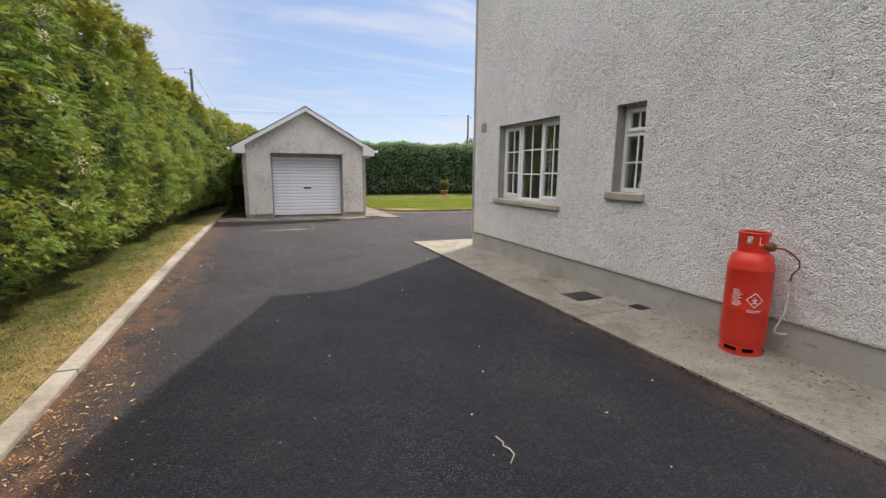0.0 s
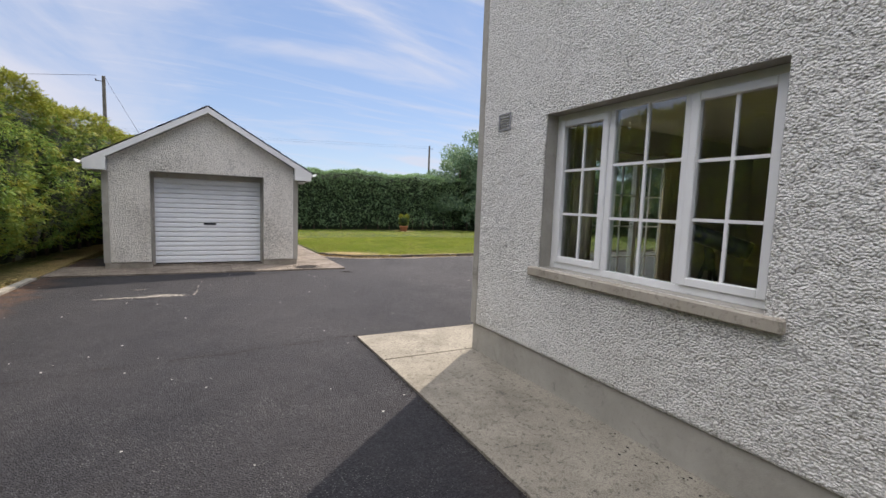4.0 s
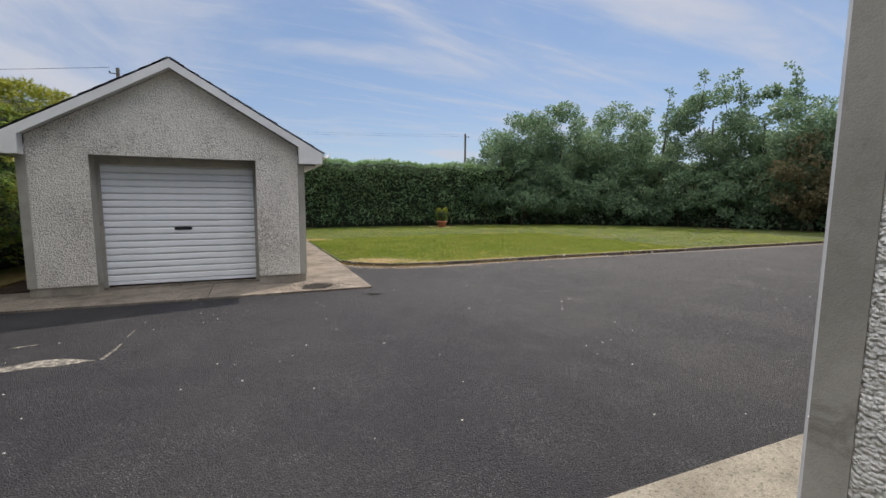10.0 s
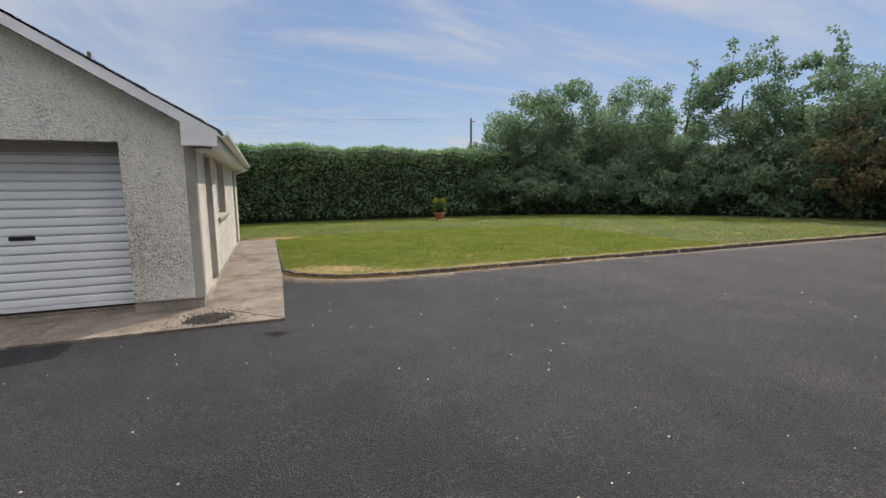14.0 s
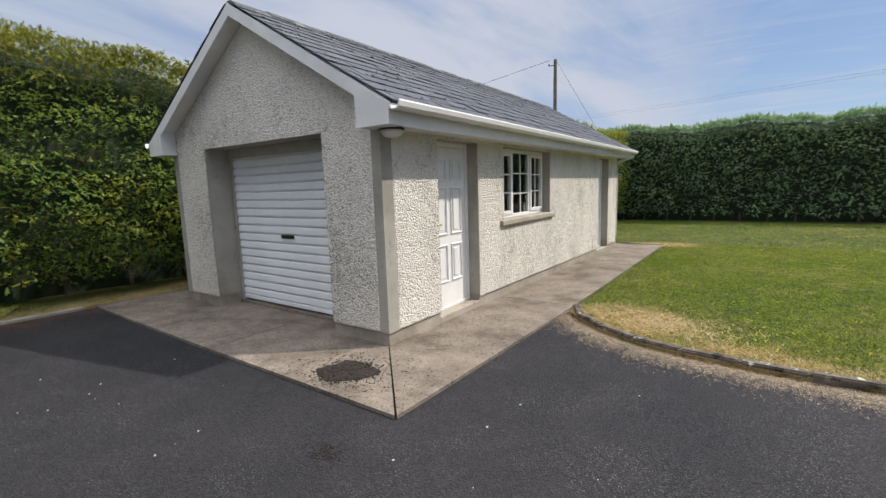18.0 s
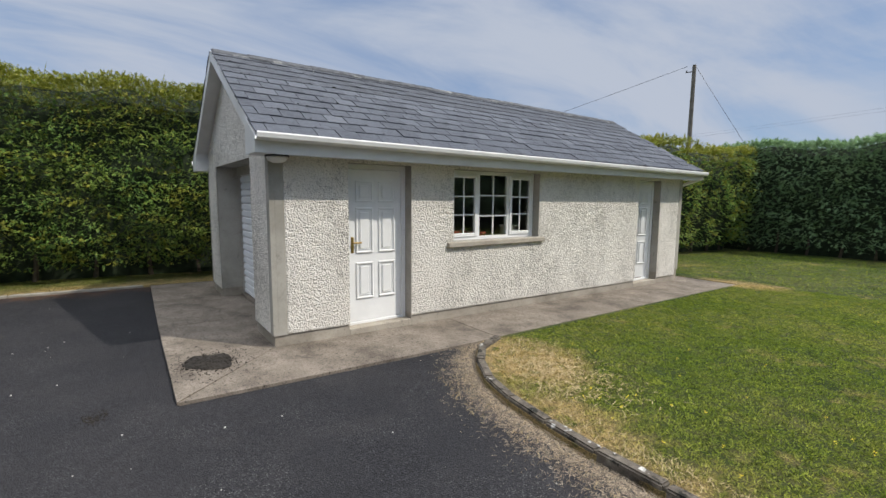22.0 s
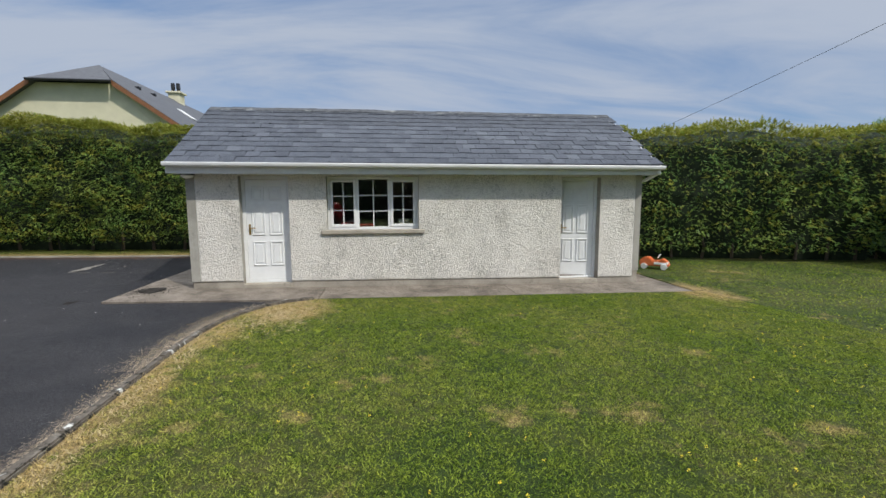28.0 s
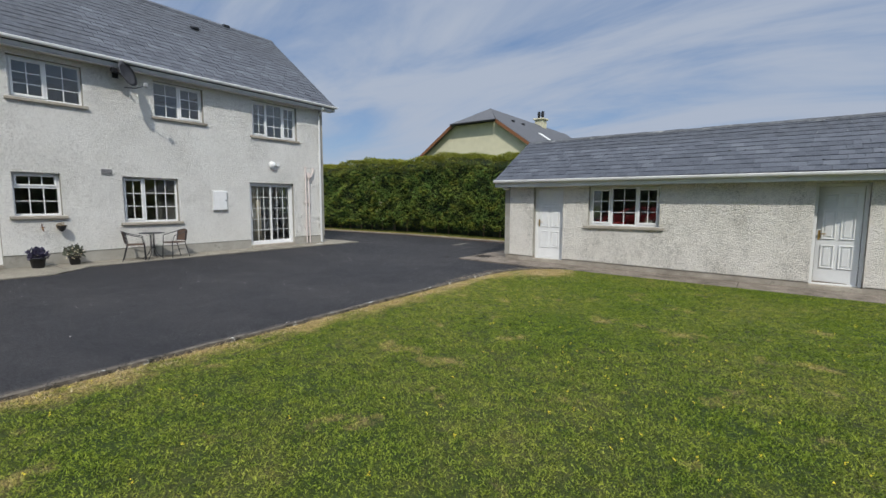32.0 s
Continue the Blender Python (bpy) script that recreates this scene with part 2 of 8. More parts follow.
    g.rough(g.ramp(g.noise(90, 2), [(0.3, (0.66,) * 3), (0.7, (0.9,) * 3)]))
    g.bump(stone.outputs["Distance"], 0.012, 0.9)
    g.bump(g.noise(160, 3, 0.7), 0.006, 0.6)
    g.bump(g.noise(2.5, 4), 0.02, 0.25)
    return g.m


def make_concrete(name, a, b, stain, lichen=0.3, gritty=0.0):
    g = Nodes(name, 0.85, 0, 0.3)
    base = g.ramp(g.noise(3.0, 6, 0.62), [(0.28, a), (0.72, b)])
    base = g.mix(g.math("MULTIPLY", g.mask(g.noise(1.1, 6, 0.7), 0.50, 0.66), 0.65), base, stain)
    base = g.mix(g.math("MULTIPLY", g.mask(g.noise(5.5, 5, 0.7, (1, 1, 1), 0.8), 0.60, 0.70), 0.5), base, tuple(v * 0.55 for v in stain))
    base = g.mix(g.math("MULTIPLY", g.mask(g.noise(34, 4, 0.6), 0.55, 0.7), lichen), base, tuple(v * 0.45 for v in stain))
    base = g.mix(g.math("MULTIPLY", g.mask(g.noise(420, 2), 0.55, 0.75), 0.35), base, tuple(v * 0.5 for v in a))
    # fine stones showing through the worn skin
    grit = g.cells(120)
    base = g.mix(gritty, base, g.ramp(grit.outputs["Distance"], [(0.15, (1.14, 1.14, 1.13)), (0.45, (1.0, 1.0, 1.0)), (0.75, (0.52, 0.51, 0.49))]), "MULTIPLY")
    g.colour(base)
    g.bump(grit.outputs["Distance"], -0.005 * gritty, 0.6)
    g.bump(g.noise(150, 4, 0.6), 0.004, 0.5)
    g.bump(g.noise(14, 5, 0.6), 0.01, 0.25)
    return g.m


def make_dash(name="roughcast", tint=(1.0, 1.0, 1.0), grain=70, relief=0.012, flat=1.2, lumps=0.5, soil=0.3, pit_shade=0.3):
    """Painted wet-dash render: pebbles under a coat of off-white paint."""
    g = Nodes(name, 0.82, 0, 0.25)
    pebble = g.n("ShaderNodeTexVoronoi")
    pebble.feature = "SMOOTH_F1"
    pebble.inputs["Scale"].default_value, pebble.inputs["Smoothness"].default_value = grain, 0.35
    warp = g.n("ShaderNodeTexNoise")
    warp.inputs["Scale"].default_value, warp.inputs["Detail"].default_value = grain * 0.6, 3
    g.l(g.coords(), warp.inputs["Vector"])
    shifted = g.n("ShaderNodeVectorMath")
    shifted.operation = "MULTIPLY_ADD"
    shifted.inputs[1].default_value = (0.016, 0.016, 0.016)
    g.l(warp.outputs["Color"], shifted.inputs[0])
    g.l(g.coords((1.0, 1.0, flat)), shifted.inputs[2])
    g.l(shifted.outputs[0], pebble.inputs["Vector"])
    lump = g.noise(15, 4, 0.6)
    a, b = (0.79, 0.775, 0.73), (0.88, 0.865, 0.825)
    base = g.ramp(g.noise(1.1, 6, 0.66), [(0.3, tuple(x * y for x, y in zip(a, tint))), (0.7, tuple(x * y for x, y in zip(b, tint)))])
    # shade painted into the hollows between the stones, plus grime in weathered patches
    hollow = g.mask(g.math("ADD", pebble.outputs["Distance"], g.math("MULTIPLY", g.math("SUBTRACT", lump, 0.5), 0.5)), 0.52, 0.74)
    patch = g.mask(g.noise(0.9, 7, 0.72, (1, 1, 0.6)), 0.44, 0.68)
    dirt = g.math("MULTIPLY", hollow, g.math("ADD", pit_shade, g.math("MULTIPLY", patch, 0.25 + 0.6 * soil)))
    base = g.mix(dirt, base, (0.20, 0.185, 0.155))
    base = g.mix(g.math("MULTIPLY", g.math("MULTIPLY", patch, g.mask(g.noise(9, 5, 0.75), 0.42, 0.62)), soil), base, (0.34, 0.32, 0.275))
    g.colour(base)
    g.bump(lump, 0.03, lumps)
    g.bump(pebble.outputs["Distance"], -relief, 1.0)
    g.bump(g.noise(grain * 3.2, 3, 0.6), relief * 0.3, 0.6)
    return g.m


def make_slate():
    g = Nodes("natural_slate", 0.62, 0, 0.4)
    rnd = g.ramp(g.each(), [(0.0, (0.024, 0.028, 0.039)), (0.5, (0.039, 0.045, 0.059)), (0.85, (0.052, 0.058, 0.074)), (1.0, (0.074, 0.081, 0.097))])
    isl = g.ramp(g.island(), [(0.0, (0.74,) * 3), (1.0, (1.22,) * 3)])
    base = g.mix(1.0, rnd, isl, "MULTIPLY")
    base = g.mix(g.math("MULTIPLY", g.mask(g.noise(5, 6, 0.7, (1, 1, 1)), 0.42, 0.70), 0.65), base, (0.088, 0.098, 0.120))
    spot = g.mask(g.cells(5.2).outputs["Distance"], 0.050, 0.036)
    base = g.mix(spot, base, (0.42, 0.43, 0.40))
    moss = g.mask(g.noise(8, 4, 0.7), 0.62, 0.70)
    base = g.mix(g.math("MULTIPLY", moss, 0.75), base, (0.022, 0.024, 0.020))
    g.colour(base)
    g.bump(g.noise(26, 6, 0.7, (1, 1, 1)), 0.012, 0.7)
    return g.m


def make_leaf(name, stops, glow=0.3, rough=0.55, patch=0.35):
    """Foliage: colour by leaf, with larger patches, and light that comes through."""
    g = Nodes(name, rough, 0, 0.3)
    base = g.ramp(g.island(), stops)
    base = g.mix(g.math("MULTIPLY", g.mask(g.noise(0.8, 4), 0.4, 0.65), patch), base, stops[-1][1])
    g.colour(base)
    tr = g.n("ShaderNodeBsdfTranslucent")
    g.l(base, tr.inputs["Color"])
    ms = g.n("ShaderNodeMixShader")
    ms.inputs[0].default_value = glow
    g.l(g.b.outputs[0], ms.inputs[1])
    g.l(tr.outputs[0], ms.inputs[2])
    g.l(ms.outputs[0], g.nt.nodes["Material Output"].inputs["Surface"])
    return g.m


def make_grass(name, lush, mid, dry, dryness, blades, verge=False):
    """Lawn colour; dry straw patches lie in their own places."""
    g = Nodes(name, 0.75, 0, 0.2)
    patch = g.noise(0.42, 5, 0.62)
    fine = g.mix(0.62, g.noise(5.0, 5, 0.65), g.noise(32.0, 4, 0.7))
    base = g.mix(g.mask(fine, 0.35, 0.65), lush, mid)
    mottled = g.math("MULTIPLY", g.mask(patch, 0.40, 0.60), g.mask(g.noise(6.5, 4, 0.7), 0.30, 0.62))
    base = g.mix(g.math("MULTIPLY", mottled, 0.38), base, tuple(0.45 * a + 0.55 * b for a, b in zip(mid, dry)))
    spot = g.mask(g.noise(1.3, 5, 0.68), dryness - 0.03, dryness + 0.09)
    base = g.mix(g.math("MULTIPLY", spot, 0.8), base, dry)
    sep = g.n("ShaderNodeSeparateXYZ")
    g.l(g.tc.outputs["Object"], sep.inputs[0])
    wob = g.math("MULTIPLY", g.math("SUBTRACT", g.noise(1.7, 4, 0.6), 0.5), 1.5)
    # scorched strip along the kerb and round the lawn's corner at the garage
    edge = g.mask(g.math("ADD", sep.outputs["Y"], wob), 17.62, 17.1)
    dx = g.math("SUBTRACT", sep.outputs["X"], 5.35)
    dy = g.math("SUBTRACT", sep.outputs["Y"], 17.75)
    r = g.math("SQRT", g.math("ADD", g.math("MULTIPLY", dx, dx), g.math("MULTIPLY", g.math("MULTIPLY", dy, dy), 1.6)), 0)
    corner = g.mask(g.math("ADD", r, wob), 1.15, 0.45)
    ex = g.math("SUBTRACT", sep.outputs["X"], 4.7)
    ey = g.math("SUBTRACT", sep.outputs["Y"], 25.2)
    far = g.math("SQRT", g.math("ADD", g.math("MULTIPLY", ex, ex), g.math("MULTIPLY", g.math("MULTIPLY", ey, ey), 3.0)), 0)
    corner = g.math("MAXIMUM", corner, g.mask(g.math("ADD", far, wob), 1.2, 0.5))
    burnt = g.math("MAXIMUM", g.math("MULTIPLY", edge, 0.95), corner)
    if verge:
        burnt = g.math("MULTIPLY", g.mask(g.math("ADD", sep.outputs["X"], g.math("MULTIPLY", wob, 0.7)), -1.95, -1.45), 0.85)
    base = g.mix(g.math("MULTIPLY", burnt, g.mask(g.noise(9, 3), 0.25, 0.5)), base, dry)
    if blades:
        tone = g.ramp(g.island(), [(0.0, (0.13, 0.18, 0.13)), (0.55, (0.95, 0.98, 0.9)), (1.0, (1.32, 1.30, 1.2))])
        base = g.mix(1.0, base, tone, "MULTIPLY")
    else:
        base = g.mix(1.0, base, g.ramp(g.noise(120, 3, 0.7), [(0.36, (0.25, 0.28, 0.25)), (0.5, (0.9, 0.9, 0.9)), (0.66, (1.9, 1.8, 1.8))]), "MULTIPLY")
        g.bump(g.noise(90, 4, 0.7), 0.03, 1.0)
    g.colour(base)
    if blades:
        tr = g.n("ShaderNodeBsdfTranslucent")
        g.l(base, tr.inputs["Color"])
        ms = g.n("ShaderNodeMixShader")
        ms.inputs[0].default_value = 0.36
        g.l(g.b.outputs[0], ms.inputs[1])
        g.l(tr.outputs[0], ms.inputs[2])
        g.l(ms.outputs[0], g.nt.nodes["Material Output"].inputs["Surface"])
    return g.m


def make_glass():
    m = bpy.data.materials.new("window_glass")
    m.use_nodes = True
    nt = m.node_tree
    nt.nodes.clear()
    out, tr, gl = nt.nodes.new("ShaderNodeOutputMaterial"), nt.nodes.new("ShaderNodeBsdfTransparent"), nt.nodes.new("ShaderNodeBsdfGlossy")
    fr, ms = nt.nodes.new("ShaderNodeFresnel"), nt.nodes.new("ShaderNodeMixShader")
    fr.inputs["IOR"].default_value = 1.8
    tr.inputs["Color"].default_value = (0.88, 0.91, 0.90, 1)
    gl.inputs["Roughness"].default_value = 0.01
    most = nt.nodes.new("ShaderNodeMath")
    most.operation, most.inputs[1].default_value = "MINIMUM", 0.16
    nt.links.new(fr.outputs[0], most.inputs[0])
    nt.links.new(most.outputs[0], ms.inputs[0])
    nt.links.new(tr.outputs[0], ms.inputs[1])
    nt.links.new(gl.outputs[0], ms.inputs[2])
    nt.links.new(ms.outputs[0], out.inputs["Surface"])
    return m


def make_old_kerb():
    """Dark weathered concrete with black growth and a few whitish lichen blotches."""
    g = Nodes("old_kerb", 0.9, 0, 0.25)
    base = g.ramp(g.noise(7, 6, 0.7), [(0.3, (0.055, 0.047, 0.038)), (0.55, (0.135, 0.115, 0.093)), (0.75, (0.25, 0.225, 0.19))])
    base = g.mix(g.mask(g.noise(11, 5, 0.7), 0.52, 0.60), base, (0.018, 0.018, 0.014))
    base = g.mix(g.mask(g.noise(5.5, 4, 0.6), 0.62, 0.66), base, (0.58, 0.57, 0.53))
    g.colour(base)
    g.bump(g.noise(60, 5, 0.7), 0.012, 0.8)
    return g.m


TARMAC = make_tarmac()
PATHCON = make_concrete("path_concrete", (0.212, 0.192, 0.154), (0.32, 0.293, 0.238), (0.115, 0.102, 0.08), 0.8, 0.6)
SLABCON = make_concrete("slab_concrete", (0.14, 0.115, 0.092), (0.315, 0.27, 0.222), (0.052, 0.042, 0.034), 0.85, 0.7)
KERBCON = make_concrete("kerb_concrete", (0.24, 0.22, 0.185), (0.37, 0.345, 0.295), (0.13, 0.11, 0.085), 0.4)
OLDKERB = make_old_kerb()
SMOOTH = make_concrete("smooth_render", (0.32, 0.305, 0.265), (0.41, 0.39, 0.345), (0.25, 0.235, 0.20), 0.15)
PLINTHCON = make_concrete("dirty_plinth", (0.27, 0.238, 0.195), (0.41, 0.37, 0.31), (0.15, 0.128, 0.10), 0.3)
SILLCON = make_concrete("sill_concrete", (0.33, 0.29, 0.235), (0.46, 0.42, 0.35), (0.20, 0.175, 0.14), 0.5)
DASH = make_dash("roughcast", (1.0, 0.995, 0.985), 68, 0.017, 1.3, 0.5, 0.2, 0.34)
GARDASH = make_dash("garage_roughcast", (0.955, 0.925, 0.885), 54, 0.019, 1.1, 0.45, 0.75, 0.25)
SLATE = make_slate()
GLASS = make_glass()
PVC = plain("white_upvc", (0.80, 0.80, 0.79), 0.32, vary=0.05)
PVC_TRIM = plain("white_roof_trim", (0.72, 0.72, 0.71), 0.4, vary=0.10, scale=3)
ROLLER = plain("white_roller_steel", (0.76, 0.775, 0.79), 0.42, vary=0.08, scale=2.5, bump=0.05)
BLACK = plain("black_plastic", (0.015, 0.015, 0.017), 0.45)
BRASS = plain("brass", (0.62, 0.42, 0.16), 0.3, metal=1.0)
CHROME = plain("steel", (0.55, 0.55, 0.56), 0.3, metal=1.0)
INSIDE = plain("interior_plaster", (0.74, 0.69, 0.58), 0.9, scale=2)
INFLOOR = plain("interior_floor", (0.38, 0.29, 0.20), 0.5, scale=3)
CURTAIN = plain("curtain_cloth", (0.60, 0.51, 0.40), 0.9, scale=9)
SOIL = plain("dark_soil", (0.022, 0.018, 0.014), 0.95, vary=0.4, scale=9, bump=0.6, bump_scale=60)
BARK = plain("bark", (0.10, 0.075, 0.055), 0.9, vary=0.35, scale=12, bump=0.6, bump_scale=40)
# turf far darker than its blades: shade between tufts put into the colour
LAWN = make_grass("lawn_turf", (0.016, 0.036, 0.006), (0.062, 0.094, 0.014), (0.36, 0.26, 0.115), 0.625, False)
BLADE = make_grass("lawn_blades", (0.078, 0.148, 0.017), (0.34, 0.395, 0.049), (0.56, 0.42, 0.19), 0.625, True)
STRAW = make_leaf("straw", [(0.0, (0.30, 0.21, 0.09)), (0.5, (0.50, 0.38, 0.19)), (1.0, (0.68, 0.56, 0.33))], 0.3)
VERGE = make_grass("verge_turf", (0.05, 0.07, 0.015), (0.13, 0.14, 0.04), (0.40, 0.29, 0.13), 0.60, False, True)
VERGEBLADE = make_grass("verge_blades", (0.09, 0.14, 0.024), (0.24, 0.27, 0.06), (0.46, 0.34, 0.16), 0.60, True, True)
FIELD = plain("field_grass", (0.09, 0.12, 0.03), 0.9, vary=0.3, scale=0.4, bump=0.6, bump_scale=30)
CYPRESS = make_leaf("cypress_leaf", [(0.0, (0.060, 0.150, 0.045)), (0.45, (0.145, 0.28, 0.070)), (0.8, (0.26, 0.39, 0.08)), (1.0, (0.40, 0.44, 0.08))], 0.48)
CYPRESS_TOP = make_leaf("cypress_new_growth", [(0.0, (0.10, 0.15, 0.02)), (0.6, (0.25, 0.275, 0.035)), (1.0, (0.40, 0.37, 0.06))], 0.36)
CYPRESS_DARK = make_leaf("dark_cypress_leaf", [(0.0, (0.115, 0.205, 0.115)), (0.5, (0.20, 0.325, 0.165)), (1.0, (0.28, 0.40, 0.18))], 0.5)
# near-black green that stands in for the shade behind foliage
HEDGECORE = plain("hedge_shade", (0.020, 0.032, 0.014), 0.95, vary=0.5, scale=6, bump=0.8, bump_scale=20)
TREELEAF = make_leaf("tree_leaf", [(0.0, (0.078, 0.148, 0.090)), (0.5, (0.135, 0.225, 0.130)), (1.0, (0.22, 0.30, 0.165))], 0.44)
TREELEAF_B = make_leaf("hawthorn_leaf", [(0.0, (0.085, 0.09, 0.045)), (0.5, (0.15, 0.135, 0.07)), (1.0, (0.24, 0.20, 0.11))], 0.5)


# ---- building helpers ----
def gz(y):
    """Height of the yard: level beside the house, then falling gently to the far hedge."""
    return 0.05 - 0.014 * (min(y, 34.0) - 8.0) if y > 8.0 else 0.05


def mesh_of(bm, name, mats):
    me = bpy.data.meshes.new(name)
    bm.to_mesh(me)
    bm.free()
    for m in mats if isinstance(mats, (list, tuple)) else [mats]:
        me.materials.append(m)
    return me


def part(name, bm, material, parent=None, label="", smooth=False):
    """Links a bmesh as one mesh object under a thing or a part."""
    ob = new(name, mesh_of(bm, name, material))
    ob.parent = parent
    if label:
        ob["label"] = label
    if smooth:
        for p in ob.data.polygons:
            p.use_smooth = True
    return ob


def thing(name, label, category, group="", kind="", at=(0, 0, 0)):
    ob = new(name)
    ob.location = at
    return tagged(ob, label, category, group, kind)


def quad_mesh(name, verts, faces_n, mat, parent=None, extra=None):
    """A fast mesh of loose n-gons: verts is an array of shape (faces, n, 3)."""
    v = np.asarray(verts, dtype=np.float32)
    count = v.shape[0]
    me = bpy.data.meshes.new(name)
    me.vertices.add(count * faces_n)
    me.vertices.foreach_set("co", v.reshape(-1))
    me.loops.add(count * faces_n)
    me.loops.foreach_set("vertex_index", np.arange(count * faces_n, dtype=np.int32))
    me.polygons.add(count)
    me.polygons.foreach_set("loop_start", np.arange(0, count * faces_n, faces_n, dtype=np.int32))
    for m in mat if isinstance(mat, (list, tuple)) else [mat]:
        me.materials.append(m)
    if extra is not None:
        me.polygons.foreach_set("material_index", np.asarray(extra, dtype=np.int32))
    me.update(calc_edges=True)
    ob = new(name, me)
    ob.parent = parent
    return ob


def box(bm, lo, hi, bevel=0.0):
    """An axis-aligned box between two corners, with softened edges."""
    a, b = [min(p, q) for p, q in zip(lo, hi)], [max(p, q) for p, q in zip(lo, hi)]
    r = bmesh.ops.create_cube(bm, size=1)
    for v in r["verts"]:
        v.co = Vector([a[k] + (v.co[k] + 0.5) * (b[k] - a[k]) for k in range(3)])
    if bevel:
        es = list({e for v in r["verts"] for e in v.link_edges})
        bmesh.ops.bevel(bm, geom=es, offset=bevel, segments=1, affect="EDGES")
    return bm


def boxed(lo, hi, bevel=0.0):
    return box(bmesh.new(), lo, hi, bevel)


def tube(bm, pts, radii, sides=8, cap=True):
    """A round bar through points, tapering with the radii."""
    pts = [Vector(p) for p in pts]
    if isinstance(radii, (int, float)):
        radii = [radii] * len(pts)
    rings = []
    for i, p in enumerate(pts):
        d = (pts[min(i + 1, len(pts) - 1)] - pts[max(i - 1, 0)]).normalized()
        a = d.cross(Vector((0, 0, 1)) if abs(d.z) < 0.9 else Vector((1, 0, 0))).normalized()
        b = d.cross(a)
        rings.append([bm.verts.new(p + (a * math.cos(2 * math.pi * k / sides) + b * math.sin(2 * math.pi * k / sides)) * radii[i]) for k in range(sides)])
    for r0, r1 in zip(rings, rings[1:]):
        for k in range(sides):
            bm.faces.new((r0[k], r0[(k + 1) % sides], r1[(k + 1) % sides], r1[k]))
    if cap:
        bm.faces.new(rings[0][::-1])
        bm.faces.new(rings[-1])
    return bm


def lathe(bm, profile, sides=24, at=(0, 0, 0)):
    """A turned body: profile rows of radius and height."""
    rings = []
    for r, z in profile:
        rings.append([bm.verts.new((at[0] + r * math.cos(2 * math.pi * k / sides), at[1] + r * math.sin(2 * math.pi * k / sides), at[2] + z)) for k in range(sides)])
    for r0, r1 in zip(rings, rings[1:]):
        for k in range(sides):
            bm.faces.new((r0[k], r0[(k + 1) % sides], r1[(k + 1) % sides], r1[k]))
    if profile[0][0] > 1e-4:
        bm.faces.new(rings[0][::-1])
    if profile[-1][0] > 1e-4:
        bm.faces.new(rings[-1])
    return bm


def clip_poly(poly, axis, limit, keep_less):
    out = []
    for i, p in enumerate(poly):
        q = poly[(i + 1) % len(poly)]
        ip, iq = (p[axis] <= limit) == keep_less, (q[axis] <= limit) == keep_less
        if ip:
            out.append(p)
        if ip != iq:
            f = (limit - p[axis]) / (q[axis] - p[axis])
            out.append((p[0] + f * (q[0] - p[0]), p[1] + f * (q[1] - p[1])))
    return out


def sheet(poly, lift, depth):
    """A slab that follows the fall of the yard, its top lifted above it."""
    bm = bmesh.new()
    pieces = [clip_poly(poly, 1, 8.0, True)]
    rest = clip_poly(poly, 1, 8.0, False)
    pieces += [clip_poly(rest, 1, 34.0, True), clip_poly(rest, 1, 34.0, False)]
    for piece in pieces:
        if len(piece) < 3:
            continue
        top = [bm.verts.new((x, y, gz(y) + lift)) for x, y in piece]
        low = [bm.verts.new((x, y, gz(y) + lift - depth)) for x, y in piece]
        bm.faces.new(top)
        for i in range(len(piece)):
            j = (i + 1) % len(piece)
            bm.faces.new((top[j], top[i], low[i], low[j]))
    bmesh.ops.recalc_face_normals(bm, faces=bm.faces)
    for f in bm.faces:
        if f.normal.z < -0.9:
            f.normal_flip()
    return bm


def inside(poly, x, y):
    """Which of the points lie within a polygon."""
    hit = np.zeros(len(x), dtype=bool)
    for i in range(len(poly)):
        (x0, y0), (x1, y1) = poly[i], poly[(i + 1) % len(poly)]
        if y0 == y1:
            continue
        hit ^= ((y0 > y) != (y1 > y)) & (x < (x1 - x0) * (y - y0) / (y1 - y0) + x0)
    return hit


